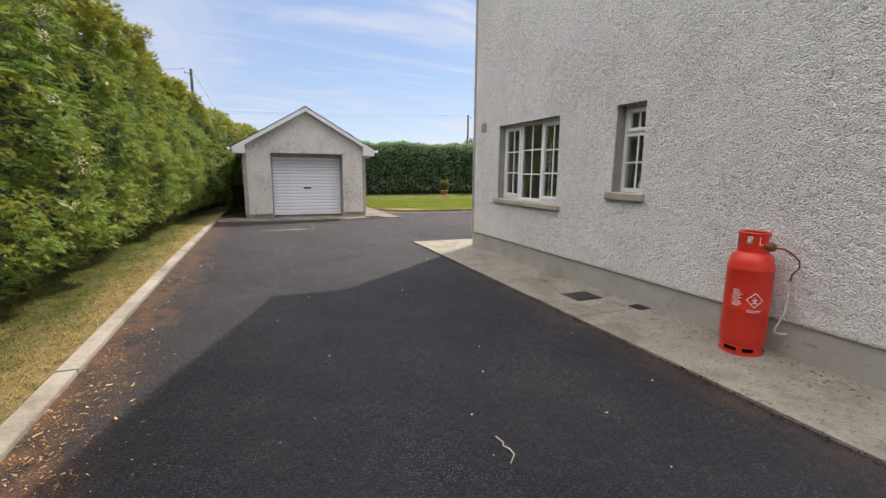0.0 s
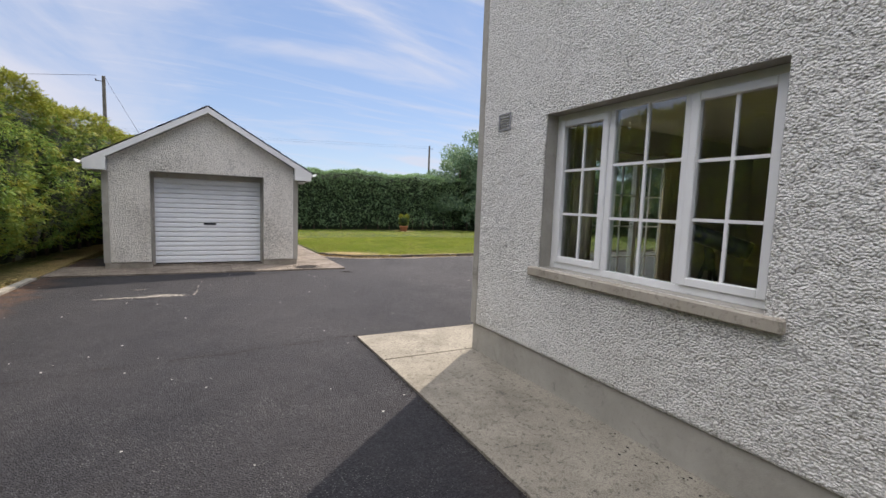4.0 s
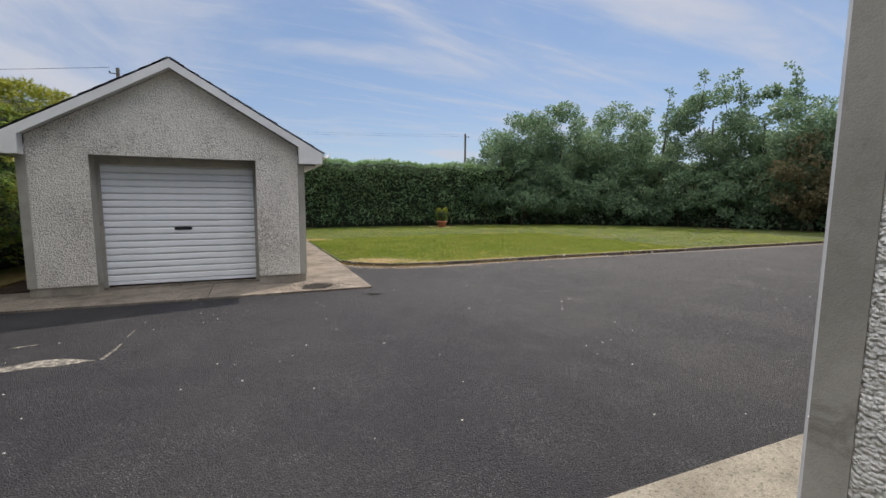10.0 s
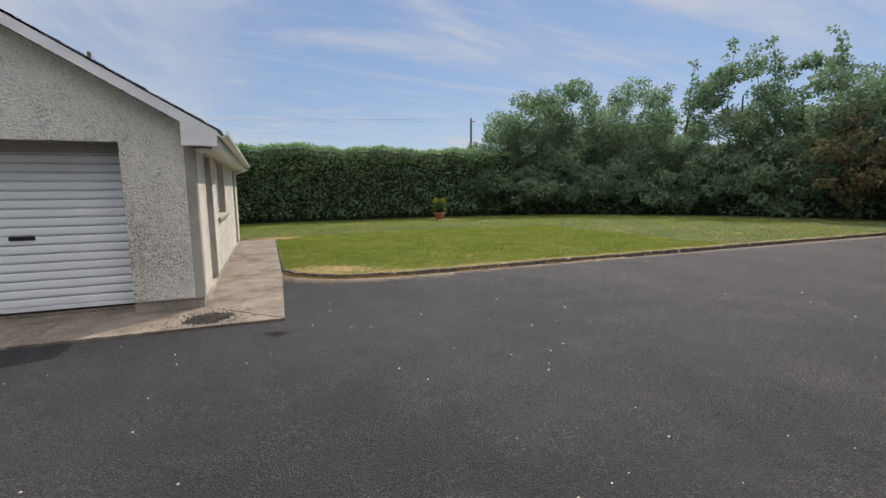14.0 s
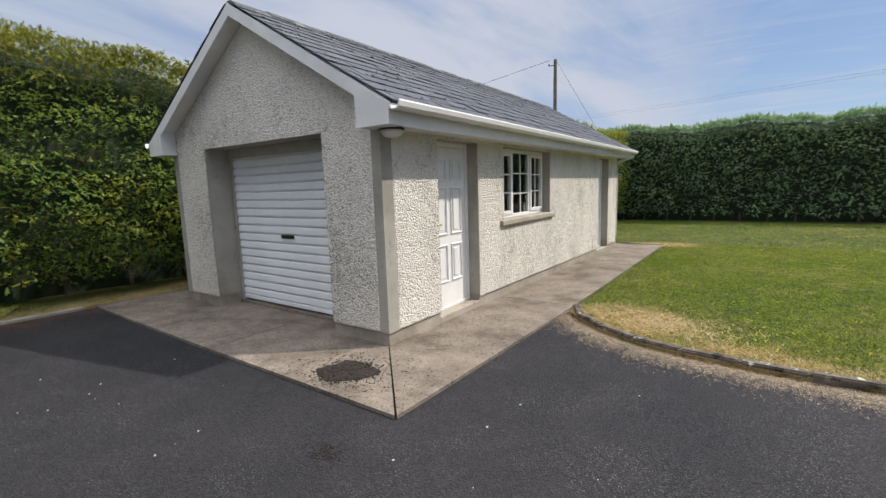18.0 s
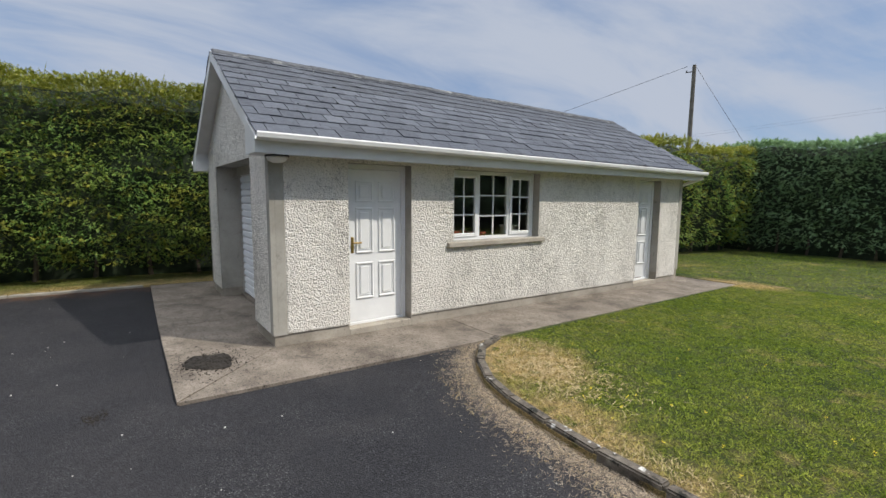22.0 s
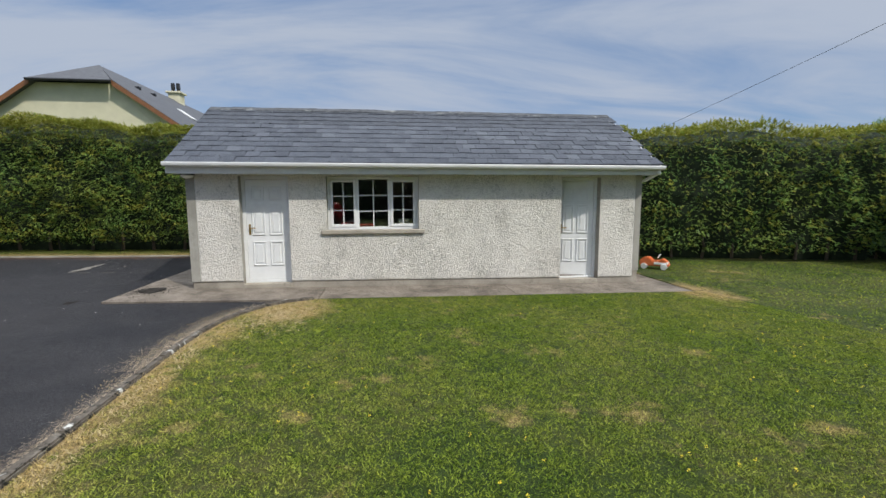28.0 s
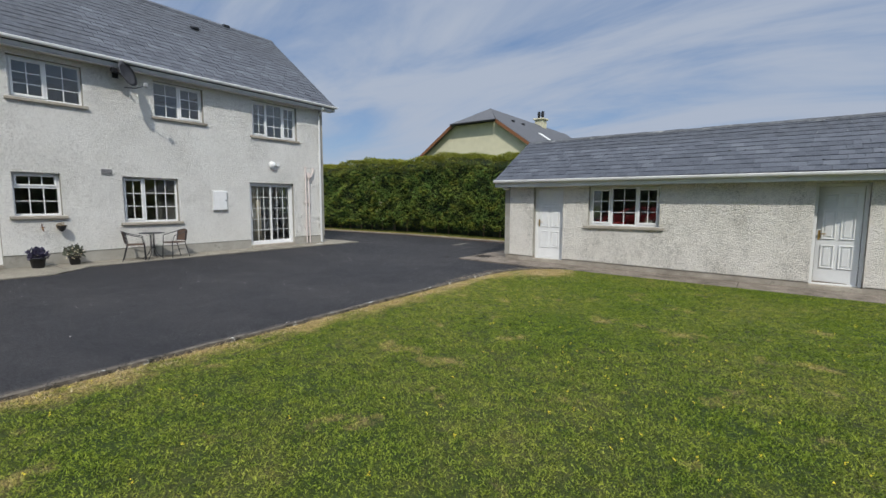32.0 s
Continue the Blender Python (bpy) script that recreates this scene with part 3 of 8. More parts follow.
def wall(bm, start, along, outward, us, zs, holes, depth, top=None):
    """A wall with real openings: outer and inner faces in a grid, with reveals (second material) between them."""
    P, U, O = Vector(start), Vector(along), Vector(outward)
    us = sorted({round(u, 4) for u in [*us, *[h[0] for h in holes], *[h[1] for h in holes]]})
    zs = sorted({round(z, 4) for z in [*zs, *[h[2] for h in holes], *[h[3] for h in holes]]})

    def solid(i, j):
        if i < 0 or j < 0 or i >= len(us) - 1 or j >= len(zs) - 1:
            return None
        u, z = (us[i] + us[i + 1]) / 2, (zs[j] + zs[j + 1]) / 2
        return not any(h[0] < u < h[1] and h[2] < z < h[3] for h in holes)

    cache = {}

    def v(i, j, d):
        if (i, j, d) not in cache:
            cache[i, j, d] = bm.verts.new(P + U * us[i] + Vector((0, 0, zs[j])) - O * d)
        return cache[i, j, d]

    for i in range(len(us) - 1):
        for j in range(len(zs) - 1):
            if not solid(i, j):
                continue
            for d in (0, depth):
                bm.faces.new((v(i, j, d), v(i + 1, j, d), v(i + 1, j + 1, d), v(i, j + 1, d)))
            for di, dj, a, b in ((-1, 0, (i, j), (i, j + 1)), (1, 0, (i + 1, j), (i + 1, j + 1)), (0, -1, (i, j), (i + 1, j)), (0, 1, (i, j + 1), (i + 1, j + 1))):
                s = solid(i + di, j + dj)
                if not s:
                    f = bm.faces.new((v(*a, 0), v(*b, 0), v(*b, depth), v(*a, depth)))
                    f.material_index = 1 if s is False else 0
    bmesh.ops.recalc_face_normals(bm, faces=bm.faces)
    return bm


def fbox(bm, F, lo, hi, bevel=0.0):
    """A box in the frame F of a wall: x along the wall, y outward, z up."""
    n0 = len(bm.verts)
    box(bm, lo, hi, bevel)
    bm.verts.ensure_lookup_table()
    for v in bm.verts[n0:]:
        v.co = F @ v.co
    return bm


def wall_frame(start, along, outward):
    U, O = Vector(along), Vector(outward)
    m = Matrix.Identity(4)
    for k in range(3):
        m[k][0], m[k][1], m[k][2], m[k][3] = U[k], O[k], (0, 0, 1)[k], start[k]
    return m


def rough_coat(name, F, us, zs, holes, step, seed, parent, below=None, grain=(0.021, 0.015), deep=0.008, coat=None, fall=0.0):
    """A thrown render coat with real relief over part of a wall; below(u) may cut it under a roof line; fall lets its foot
    run down with the ground, in metres per metre."""
    r = np.random.default_rng(seed)

    def axis(a, cuts):
        cuts = sorted({round(c, 4) for c in [*a, *[q for q in cuts if a[0] < q < a[1]]]})
        out = [np.array([cuts[0]])]
        for p, q in zip(cuts, cuts[1:]):
            out.append(np.linspace(p, q, max(2, int(round((q - p) / step)) + 1))[1:])
        return np.concatenate(out)

    U = axis(us, [h for q in holes for h in q[:2]])
    Z = axis(zs, [h for q in holes for h in q[2:]])
    nu, nz = len(U), len(Z)
    def field(cu_, cz_, shift):
        lo = r.uniform(0, 1, (int(nu * step / cu_) + 4, int(nz * step / cz_) + 40))
        iu = np.arange(nu)[:, None] * step / cu_ + shift * np.sin(np.arange(nz)[None, :] * step * 31.0)
        iz = np.arange(nz)[None, :] * step / cz_ + shift * np.sin(np.arange(nu)[:, None] * step * 23.0) + 1.0
        iu = np.maximum(iu + 1.0, 0)
        a, b2 = iu.astype(int), iz.astype(int)
        fu, fz = iu - a, iz - b2
        fu, fz = fu * fu * (3 - 2 * fu), fz * fz * (3 - 2 * fz)
        return (lo[a, b2] * (1 - fu) + lo[a + 1, b2] * fu) * (1 - fz) + (lo[a, b2 + 1] * (1 - fu) + lo[a + 1, b2 + 1] * fu) * fz

    h = 0.001 + deep * field(grain[0], grain[1], 0.6) ** 1.4 + deep * 0.45 * field(grain[0] * 0.45, grain[1] * 0.6, 0.4) + 0.006 * field(0.11, 0.07, 0.5)
    h += 0.003 * r.uniform(0, 1, (nu, nz))
    h[0], h[-1], h[:, 0], h[:, -1] = 0.001, 0.001, 0.001, 0.001
    cu, cz = (U[:-1] + U[1:]) / 2, (Z[:-1] + Z[1:]) / 2
    keep = np.ones((nu - 1, nz - 1), dtype=bool)
    for u0, u1, z0, z1 in holes:
        keep &= ~(((cu > u0) & (cu < u1))[:, None] & ((cz > z0) & (cz < z1))[None, :])
    if below is not None:
        keep &= cz[None, :] < below(cu)[:, None]
    ju = U[:, None] + r.uniform(-0.25, 0.25, (nu, nz)) * step * 0.8
    jz = Z[None, :] + r.uniform(-0.25, 0.25, (nu, nz)) * step * 0.8
    fixed = np.zeros((nu, nz), dtype=bool)
    fixed[0], fixed[-1], fixed[:, 0], fixed[:, -1] = True, True, True, True
    for q in holes:
        fixed |= (np.isin(U.round(4), [round(q[0], 4), round(q[1], 4)])[:, None] | np.isin(Z.round(4), [round(q[2], 4), round(q[3], 4)])[None, :])
    ju = np.where(fixed, np.broadcast_to(U[:, None], (nu, nz)), ju)
    jz = np.where(fixed, np.broadcast_to(Z[None, :], (nu, nz)), jz)
    jz = jz - fall * (ju - us[0]) * np.clip(1.0 - (jz - zs[0]) / 0.8, 0.0, 1.0)
    M = np.array(F)
    co = M[:3, 3] + ju[..., None] * M[:3, 0] + h[..., None] * M[:3, 1] + jz[..., None] * M[:3, 2]
    idx = np.arange(nu * nz).reshape(nu, nz)
    quads = np.stack([idx[:-1, :-1], idx[1:, :-1], idx[1:, 1:], idx[:-1, 1:]], -1)[keep]
    if np.dot(np.cross(M[:3, 0], M[:3, 2]), M[:3, 1]) < 0:
        quads = quads[:, ::-1]
    me = bpy.data.meshes.new(name)
    me.vertices.add(nu * nz)
    me.vertices.foreach_set("co", co.astype(np.float32).reshape(-1))
    n = len(quads)
    me.loops.add(n * 4)
    me.loops.foreach_set("vertex_index", quads.astype(np.int32).reshape(-1))
    me.polygons.add(n)
    me.polygons.foreach_set("loop_start", np.arange(0, n * 4, 4, dtype=np.int32))
    me.polygons.foreach_set("use_smooth", np.ones(n, dtype=bool))
    me.materials.append(coat or DASH)
    me.update(calc_edges=True)
    ob = new(name, me)
    ob.parent = parent
    ob.matrix_parent_inverse = Matrix.Translation(parent.location).inverted()
    return ob


# ---- ground, drive, lawn, kerbs and paths ----
KERB = [(4.66, 18.12), (4.72, 17.86), (4.92, 17.62), (5.22, 17.36), (5.62, 17.14), (6.10, 17.01), (6.80, 16.94), (8.0, 16.95), (9.5, 17.0), (12.0, 17.05), (16.0, 17.1), (21.0, 17.15), (28.0, 17.2), (45.0, 17.4)]
LAWN_POLY = [*KERB, (45, 36), (0.3, 36), (-0.7, 25.2), (4.64, 25.2)]
DRIVE_POLY = [(-1.20, -16), (45, -16), *[(x, y - 0.02) for x, y in reversed(KERB)], (4.66, 18.3), (-1.20, 18.3)]
VERGE_POLY = [(-4.2, -16), (-1.36, -16), (-1.36, 14.55), (-1.22, 15.2), (-1.22, 26), (-4.2, 26)]

bm = bmesh.new()
rows = [-400, -30, 8, 34, 60, 400]
grid = [[bm.verts.new((x, y, gz(y) - 0.12 - (0.6 if abs(x) > 100 or abs(y) > 100 else 0))) for x in (-400, -30, 0, 45, 400)] for y in rows]
for r0, r1 in zip(grid, grid[1:]):
    for k in range(4):
        bm.faces.new((r0[k], r0[k + 1], r1[k + 1], r1[k]))
tagged(part("ground", bm, FIELD), "flat grass fields round the garden", "ground", kind="structure")
tagged(part("driveway", sheet(DRIVE_POLY, 0.0, 0.12), TARMAC), "dark grey tarmac yard and driveway", "driveway", kind="structure")
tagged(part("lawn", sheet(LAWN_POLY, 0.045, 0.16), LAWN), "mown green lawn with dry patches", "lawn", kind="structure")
tagged(part("grass_verge", sheet(VERGE_POLY, 0.03, 0.14), VERGE), "dry grass verge below the hedge", "verge", kind="structure")


def kerb_stone(p, q, width, lift, depth, bevel):
    """One kerb length from p to q; its outer face lies on the line."""
    (x0, y0), (x1, y1) = p, q
    d = Vector((x1 - x0, y1 - y0, 0)).normalized()
    n = Vector((-d.y, d.x, 0))
    g = d * 0.004
    b = bmesh.new()
    cs = []
    for (x, y), s in ((p, 1), (q, -1)):
        for w in (0, width):
            for z in (lift - depth, lift):
                cs.append(b.verts.new(Vector((x, y, gz(y) + z)) + g * s + n * w))
    for f in ((0, 1, 3, 2), (4, 6, 7, 5), (0, 4, 5, 1), (2, 3, 7, 6), (1, 5, 7, 3), (0, 2, 6, 4)):
        b.faces.new([cs[k] for k in f])
    bmesh.ops.recalc_face_normals(b, faces=b.faces)
    bmesh.ops.bevel(b, geom=list(b.edges), offset=bevel, segments=2, affect="EDGES")
    return b


def along_line(pts, step):
    """Even points along a polyline."""
    out, carry = [pts[0]], 0.0
    for (x0, y0), (x1, y1) in zip(pts, pts[1:]):
        length = math.hypot(x1 - x0, y1 - y0)
        d = step - carry
        while d < length:
            out.append((x0 + (x1 - x0) * d / length, y0 + (y1 - y0) * d / length))
            d += step
        carry = length - (d - step)
    return out


lawn_kerb = thing("lawn_kerb", "weathered concrete kerb with lichen round the lawn", "kerb", kind="structure")
pts = along_line(KERB[:8], 0.46) + along_line(KERB[7:], 0.92)[1:]
for p, q in zip(pts, pts[1:]):
    if p[0] < 33:
        part("kerb_stone", kerb_stone(p, q, 0.088, 0.080 + random.uniform(-0.008, 0.008), 0.2, 0.012), OLDKERB, lawn_kerb)
drive_kerb = thing("drive_kerb", "straight concrete kerb between drive and verge", "kerb", kind="structure")
ys = [-7.2 + 1.83 * k for k in range(13)]
for a, b in zip(ys, ys[1:]):
    part("kerb_stone", kerb_stone((-1.21, a), (-1.21, b - 0.004), 0.145, 0.030 + random.uniform(-0.003, 0.003), 0.18, 0.006), KERBCON, drive_kerb)

house_path = thing("house_path", "pale concrete path round the house", "path", kind="structure")
bays = [(-3.0, 0.0), (0.0, 3.50), (3.50, 4.04), (4.04, 8.05)]
for a, b in bays:
    part("bay", sheet([(3.11, a + 0.006), (4.3, a + 0.006), (4.3, b - 0.006), (3.11, b - 0.006)], 0.022, 0.16), PATHCON, house_path)
part("bay", sheet([(3.11, 8.062), (7.188, 8.062), (7.188, 8.90), (3.11, 8.93)], 0.022, 0.16), PATHCON, house_path)
xs = [7.2, 10.2, 12.4]
for a, b in zip(xs, xs[1:]):
    part("bay", sheet([(a, 7.9), (b - 0.012, 7.9), (b - 0.012, 9.46 if b > 12 else 8.91), *([(11.88, 8.98)] if b > 12 else []), (a, 8.90)], 0.022, 0.16), PATHCON, house_path)
part("bay", sheet([(12.4, 7.9), (18.5, 7.9), (18.5, 10.4), (14.2, 9.75), (12.7, 9.72), (12.4, 9.46)], 0.022, 0.16), PATHCON, house_path)

garage_slab = thing("garage_slab", "stained concrete apron and path round the garage", "slab", kind="structure")
part("bay", sheet([(-1.2, 14.86), (2.05, 14.80), (2.05, 16.3), (-1.2, 16.3)], 0.03, 0.16), SLABCON, garage_slab)
part("bay", sheet([(2.06, 14.80), (4.545, 14.78), (3.59, 15.79), (3.59, 16.3), (2.06, 16.3)], 0.03, 0.16), SLABCON, garage_slab)
part("bay", sheet([(4.56, 14.79), (4.64, 18.2), (3.5, 18.2), (3.5, 15.9)], 0.03, 0.16), SLABCON, garage_slab)
part("bay", sheet([(4.64, 18.212), (4.64, 21.7), (3.5, 21.7), (3.5, 18.212)], 0.03, 0.16), SLABCON, garage_slab)
part("bay", sheet([(4.64, 21.712), (4.66, 25.25), (-0.6, 25.25), (-0.6, 24.5), (3.5, 24.5), (3.5, 21.712)], 0.03, 0.16), SLABCON, garage_slab)


# ---- windows and doors ----
def glazed(parent, F, x0, x1, z0, z1, y, cols, rows, sash, bar=0.020, fr=0.052):
    """One light: sash rails when it opens, glazing bars and a pane."""
    if sash:
        b = bmesh.new()
        for lo, hi in (((x0, z0), (x0 + fr, z1)), ((x1 - fr, z0), (x1, z1)), ((x0 + fr, z0), (x1 - fr, z0 + fr)), ((x0 + fr, z1 - fr), (x1 - fr, z1))):
            fbox(b, F, (lo[0], y - 0.03, lo[1]), (hi[0], y + 0.016, hi[1]), 0.005)
        bmesh.ops.recalc_face_normals(b, faces=b.faces)
        part("sash", b, PVC, parent)
        x0, x1, z0, z1 = x0 + fr, x1 - fr, z0 + fr, z1 - fr
    p = part("pane", fbox(bmesh.new(), F, (x0 - 0.004, y - 0.020, z0 - 0.004), (x1 + 0.004, y - 0.016, z1 + 0.004)), GLASS, parent)
    p.visible_shadow = False
    for k in range(1, cols):
        x = x0 + (x1 - x0) * k / cols
        b = fbox(bmesh.new(), F, (x - bar / 2, y - 0.026, z0), (x + bar / 2, y - 0.008, z1))
        bmesh.ops.recalc_face_normals(b, faces=b.faces)
        part("glazing_bar", b, PVC, parent)
    for k in range(1, rows):
        z = z0 + (z1 - z0) * k / rows
        b = fbox(bmesh.new(), F, (x0, y - 0.0255, z - bar / 2), (x1, y - 0.0085, z + bar / 2))
        bmesh.ops.recalc_face_normals(b, faces=b.faces)
        part("glazing_bar", b, PVC, parent)


def window(parent, F, w, h, lights, recess, transom=None, sill=None, fr=0.05):
    """A white frame in an opening w wide and h high: lights are shares of the width with columns, rows and whether they open."""
    win = new("window")
    win.parent = parent
    y = -recess
    b = bmesh.new()
    for lo, hi in (((0, 0), (fr, h)), ((w - fr, 0), (w, h)), ((fr, 0), (w - fr, fr)), ((fr, h - fr), (w - fr, h))):
        fbox(b, F, (lo[0], y - 0.06, lo[1]), (hi[0], y, hi[1]), 0.004)
    cuts, x = [], fr
    total = w - 2 * fr - 0.05 * (len(lights) - 1)
    for k, (share, cols, rows, sash) in enumerate(lights):
        x1 = x + total * share
        cuts.append((x, x1, cols, rows, sash))
        if k < len(lights) - 1:
            fbox(b, F, (x1, y - 0.06, fr), (x1 + 0.05, y, h - fr), 0.004)
        x = x1 + 0.05
    if transom:
        fbox(b, F, (fr, y - 0.06, transom - 0.025), (w - fr, y - 0.001, transom + 0.025), 0.004)
    bmesh.ops.recalc_face_normals(b, faces=b.faces)
    part("frame", b, PVC, win)
    for x0, x1, cols, rows, sash in cuts:
        if transom:
            glazed(win, F, x0, x1, fr, transom - 0.025, y, cols, rows, False)
            glazed(win, F, x0, x1, transom + 0.025, h - fr, y, cols, 1, True, fr=0.045)
        else:
            glazed(win, F, x0, x1, fr, h - fr, y, cols, rows, sash)
    if sill:
        out, drop, ears = sill
        s = bmesh.new()
        fbox(s, F, (-ears, -recess - 0.03, -drop), (w + ears, out, -0.002), 0.01)
        bmesh.ops.recalc_face_normals(s, faces=s.faces)
        part("sill", s, SILLCON, win, "weathered concrete sill")
    return win


def panel_door(parent, F, w, h, recess, handle_left=True, swing=0.0, handle=BRASS):
    """A six-panel white door leaf in its frame, with a lever handle."""
    frame = bmesh.new()
    y = -recess
    for lo, hi in (((0, 0), (0.06, h)), ((w - 0.06, 0), (w, h)), ((0.06, h - 0.06), (w - 0.06, h)), ((0.06, 0), (w - 0.06, 0.035))):
        fbox(frame, F, (lo[0], y - 0.07, lo[1]), (hi[0], y, hi[1]), 0.004)
    bmesh.ops.recalc_face_normals(frame, faces=frame.faces)
    part("door_frame", frame, PVC, parent)
    lw, lh = w - 0.128, h - 0.104
    hinge = F @ Matrix.Translation((w - 0.064 if handle_left else 0.064, y - 0.058, 0.04))
    side = -1 if handle_left else 1
    L = hinge @ Matrix.Rotation(radians(swing), 4, "Z")

    def lb(b, x0, x1, y0, y1, z0, z1, bev=0.0):
        fbox(b, L, (side * x0, y0, z0), (side * x1, y1, z1), bev)

    leaf = bmesh.new()
    lb(leaf, 0, lw, 0, 0.044, 0, lh, 0.004)
    bmesh.ops.recalc_face_normals(leaf, faces=leaf.faces)
    door = part("door", leaf, PVC, parent, "white six-panel door")
    for a, c in ((0.13, 0.45), (0.55, 0.87)):
        for z0, z1 in ((0.15, 0.395), (0.455, 0.755), (0.79, 0.93)):
            mould = bmesh.new()
            x0, x1, q0, q1 = a * lw, c * lw, z0 * lh, z1 * lh
            for r in ((x0, x1, q0, q0 + 0.026), (x0, x1, q1 - 0.026, q1), (x0, x0 + 0.026, q0 + 0.026, q1 - 0.026), (x1 - 0.026, x1, q0 + 0.026, q1 - 0.026)):
                lb(mould, r[0], r[1], 0.043, 0.062, r[2], r[3], 0.008)
            lb(mould, x0 + 0.052, x1 - 0.052, 0.043, 0.058, q0 + 0.052, q1 - 0.052, 0.012)
            bmesh.ops.recalc_face_normals(mould, faces=mould.faces)
            part("panel", mould, PVC, door)
    hb = bmesh.new()
    lb(hb, lw - 0.075, lw - 0.035, 0.044, 0.052, 0.88, 1.08, 0.004)
    lb(hb, lw - 0.062, lw - 0.046, 0.05, 0.09, 1.0, 1.016, 0.003)
    lb(hb, lw - 0.17, lw - 0.046, 0.078, 0.094, 0.998, 1.018, 0.006)
    bmesh.ops.recalc_face_normals(hb, faces=hb.faces)
    part("handle", hb, handle, door, "lever handle on a plate")
    return door


# ---- slates ----
def slate_mesh(w, length, t):
    b = boxed((-w / 2, 0, 0), (w / 2, length, t))
    for v in b.verts:
        if v.co.y < 0.01 and abs(v.co.x) > w / 2 - 0.001:
            v.co.y += 0.004 if v.co.x > 0 else 0.0
    return b


def slate_slope(roof, origin, along, up, length, run, gauge, width, keep, label="slate"):
    """Courses of slates in broken bond on a slope; keep tells which stand singly, the others are joined."""
    U, V = Vector(along), Vector(up).normalized()
    W = U.cross(V).normalized()
    if W.z < 0:
        W = -W
    R = Matrix.Identity(4)
    for k in range(3):
        R[k][0], R[k][1], R[k][2] = U[k], V[k], W[k]
    meshes = [mesh_of(slate_mesh(width - 0.006 - 0.003 * k, gauge * 1.5, 0.009 + 0.002 * k), "slate", SLATE) for k in range(3)]
    rest = []
    rows_n = int(run / gauge)
    for j in range(rows_n):
        off = 0.5 * width if j % 2 else 0.0
        n = int(length / width) + 1
        for i in range(n):
            x = off + width * i
            half = x < 0.1 * width
            x = 0.25 * width if half else x
            if x > length + 0.01:
                continue
            lift = 0.012 + random.uniform(0, 0.006)
            m = Matrix.Translation(Vector(origin) + U * x + V * (j * gauge + random.uniform(-0.006, 0.006)) + W * lift) @ R
            m = m @ Matrix.Rotation(radians(-2.1), 4, "X") @ Matrix.Rotation(radians(random.uniform(-0.7, 0.7)), 4, "Z")
            if half:
                m = m @ Matrix.Diagonal((0.5, 1, 1, 1))
            m = m @ Matrix.Diagonal((1, min(1.0, (run - j * gauge - 0.03) / (gauge * 1.5)), 1, 1))
            if keep(i, j):
                s = new("slate", random.choice(meshes))
                s.matrix_world = m
                s.parent = roof
            else:
                w, g, t = width - 0.009, gauge * 1.5, 0.010
                c = [m @ Vector(p) for p in ((-w / 2, 0, t), (w / 2, 0, t), (w / 2, g, t), (-w / 2, g, t), (-w / 2, 0, 0), (w / 2, 0, 0))]
                rest += [[c[0], c[1], c[2], c[3]], [c[4], c[5], c[1], c[0]]]
    if rest:
        ob = quad_mesh("slating", np.array([[list(p) for p in f] for f in rest]), 4, SLATE, roof)
        tagged(ob, "courses of dark slates", kind="stuff")


# ---- the dwelling house ----
HX0, HX1, HY0, HY1 = 4.10, 17.6, 0.62, 8.07
H_PL, H_TOP = 0.36, 5.16
H_RIDGE_Y, H_RIDGE_Z = 4.35, 8.50
house = thing("house", "two-storey house in off-white roughcast with a slate roof", "house", at=(HX0, HY1, 0.05))


def under(name, b, mat, parent=house, label=""):
    """A part built in world places, put under a thing that stands elsewhere."""
    ob = part(name, b, mat, parent, label)
    ob.matrix_parent_inverse = Matrix.Translation(parent.location).inverted()
    return ob


WEST = [(HY1 - 7.02, HY1 - 5.28, 1.095, 2.355), (HY1 - 4.18, HY1 - 3.74, 1.335, 2.35)]
NORTH = [(5.46, 7.16, 0.16, 2.28), (9.40, 10.80, 1.05, 2.29), (12.10, 12.98, 1.27, 2.30), (13.24, 14.12, 0.16, 2.25),
         (5.24, 6.97, 3.83, 5.0), (8.56, 9.91, 4.0, 4.98), (11.52, 12.89, 4.0, 4.94), (14.6, 16.0, 4.0, 4.94)]
b = wall(bmesh.new(), (HX0, HY1, 0), (0, -1, 0), (-1, 0, 0), [0, HY1 - HY0], [H_PL, H_TOP], WEST, 0.3)
gab = [(HX0, HY1, H_TOP), (HX0, HY0, H_TOP), (HX0, H_RIDGE_Y, H_RIDGE_Z - 0.1)]
vs = [b.verts.new(p) for p in gab] + [b.verts.new((p[0] + 0.3, p[1], p[2])) for p in gab]
b.faces.new((vs[0], vs[1], vs[2]))
b.faces.new((vs[3], vs[5], vs[4]))
bmesh.ops.recalc_face_normals(b, faces=b.faces)
under("wall_west", b, [DASH, SMOOTH])
b = wall(bmesh.new(), (0, HY1, 0), (1, 0, 0), (0, 1, 0), [HX0 + 0.3, HX1], [H_PL, H_TOP], [(a, c, max(d, H_PL), e) for a, c, d, e in NORTH], 0.3)
under("wall_north", b, [DASH, SMOOTH])
under("wall_south", boxed((HX0 + 0.3, HY0, H_PL), (HX1, HY0 + 0.3, H_TOP)), DASH)
under("wall_east", boxed((HX1 - 0.3, HY0 + 0.3, H_PL), (HX1, HY1 - 0.3, H_TOP + 3.0)), DASH)
# smooth plinth, set back under the dash
for lo, hi in (((HX0 + 0.014, HY0, -0.1), (HX0 + 0.28, HY1 - 0.014, H_PL + 0.01)),):
    under("plinth", boxed(lo, hi), SMOOTH)
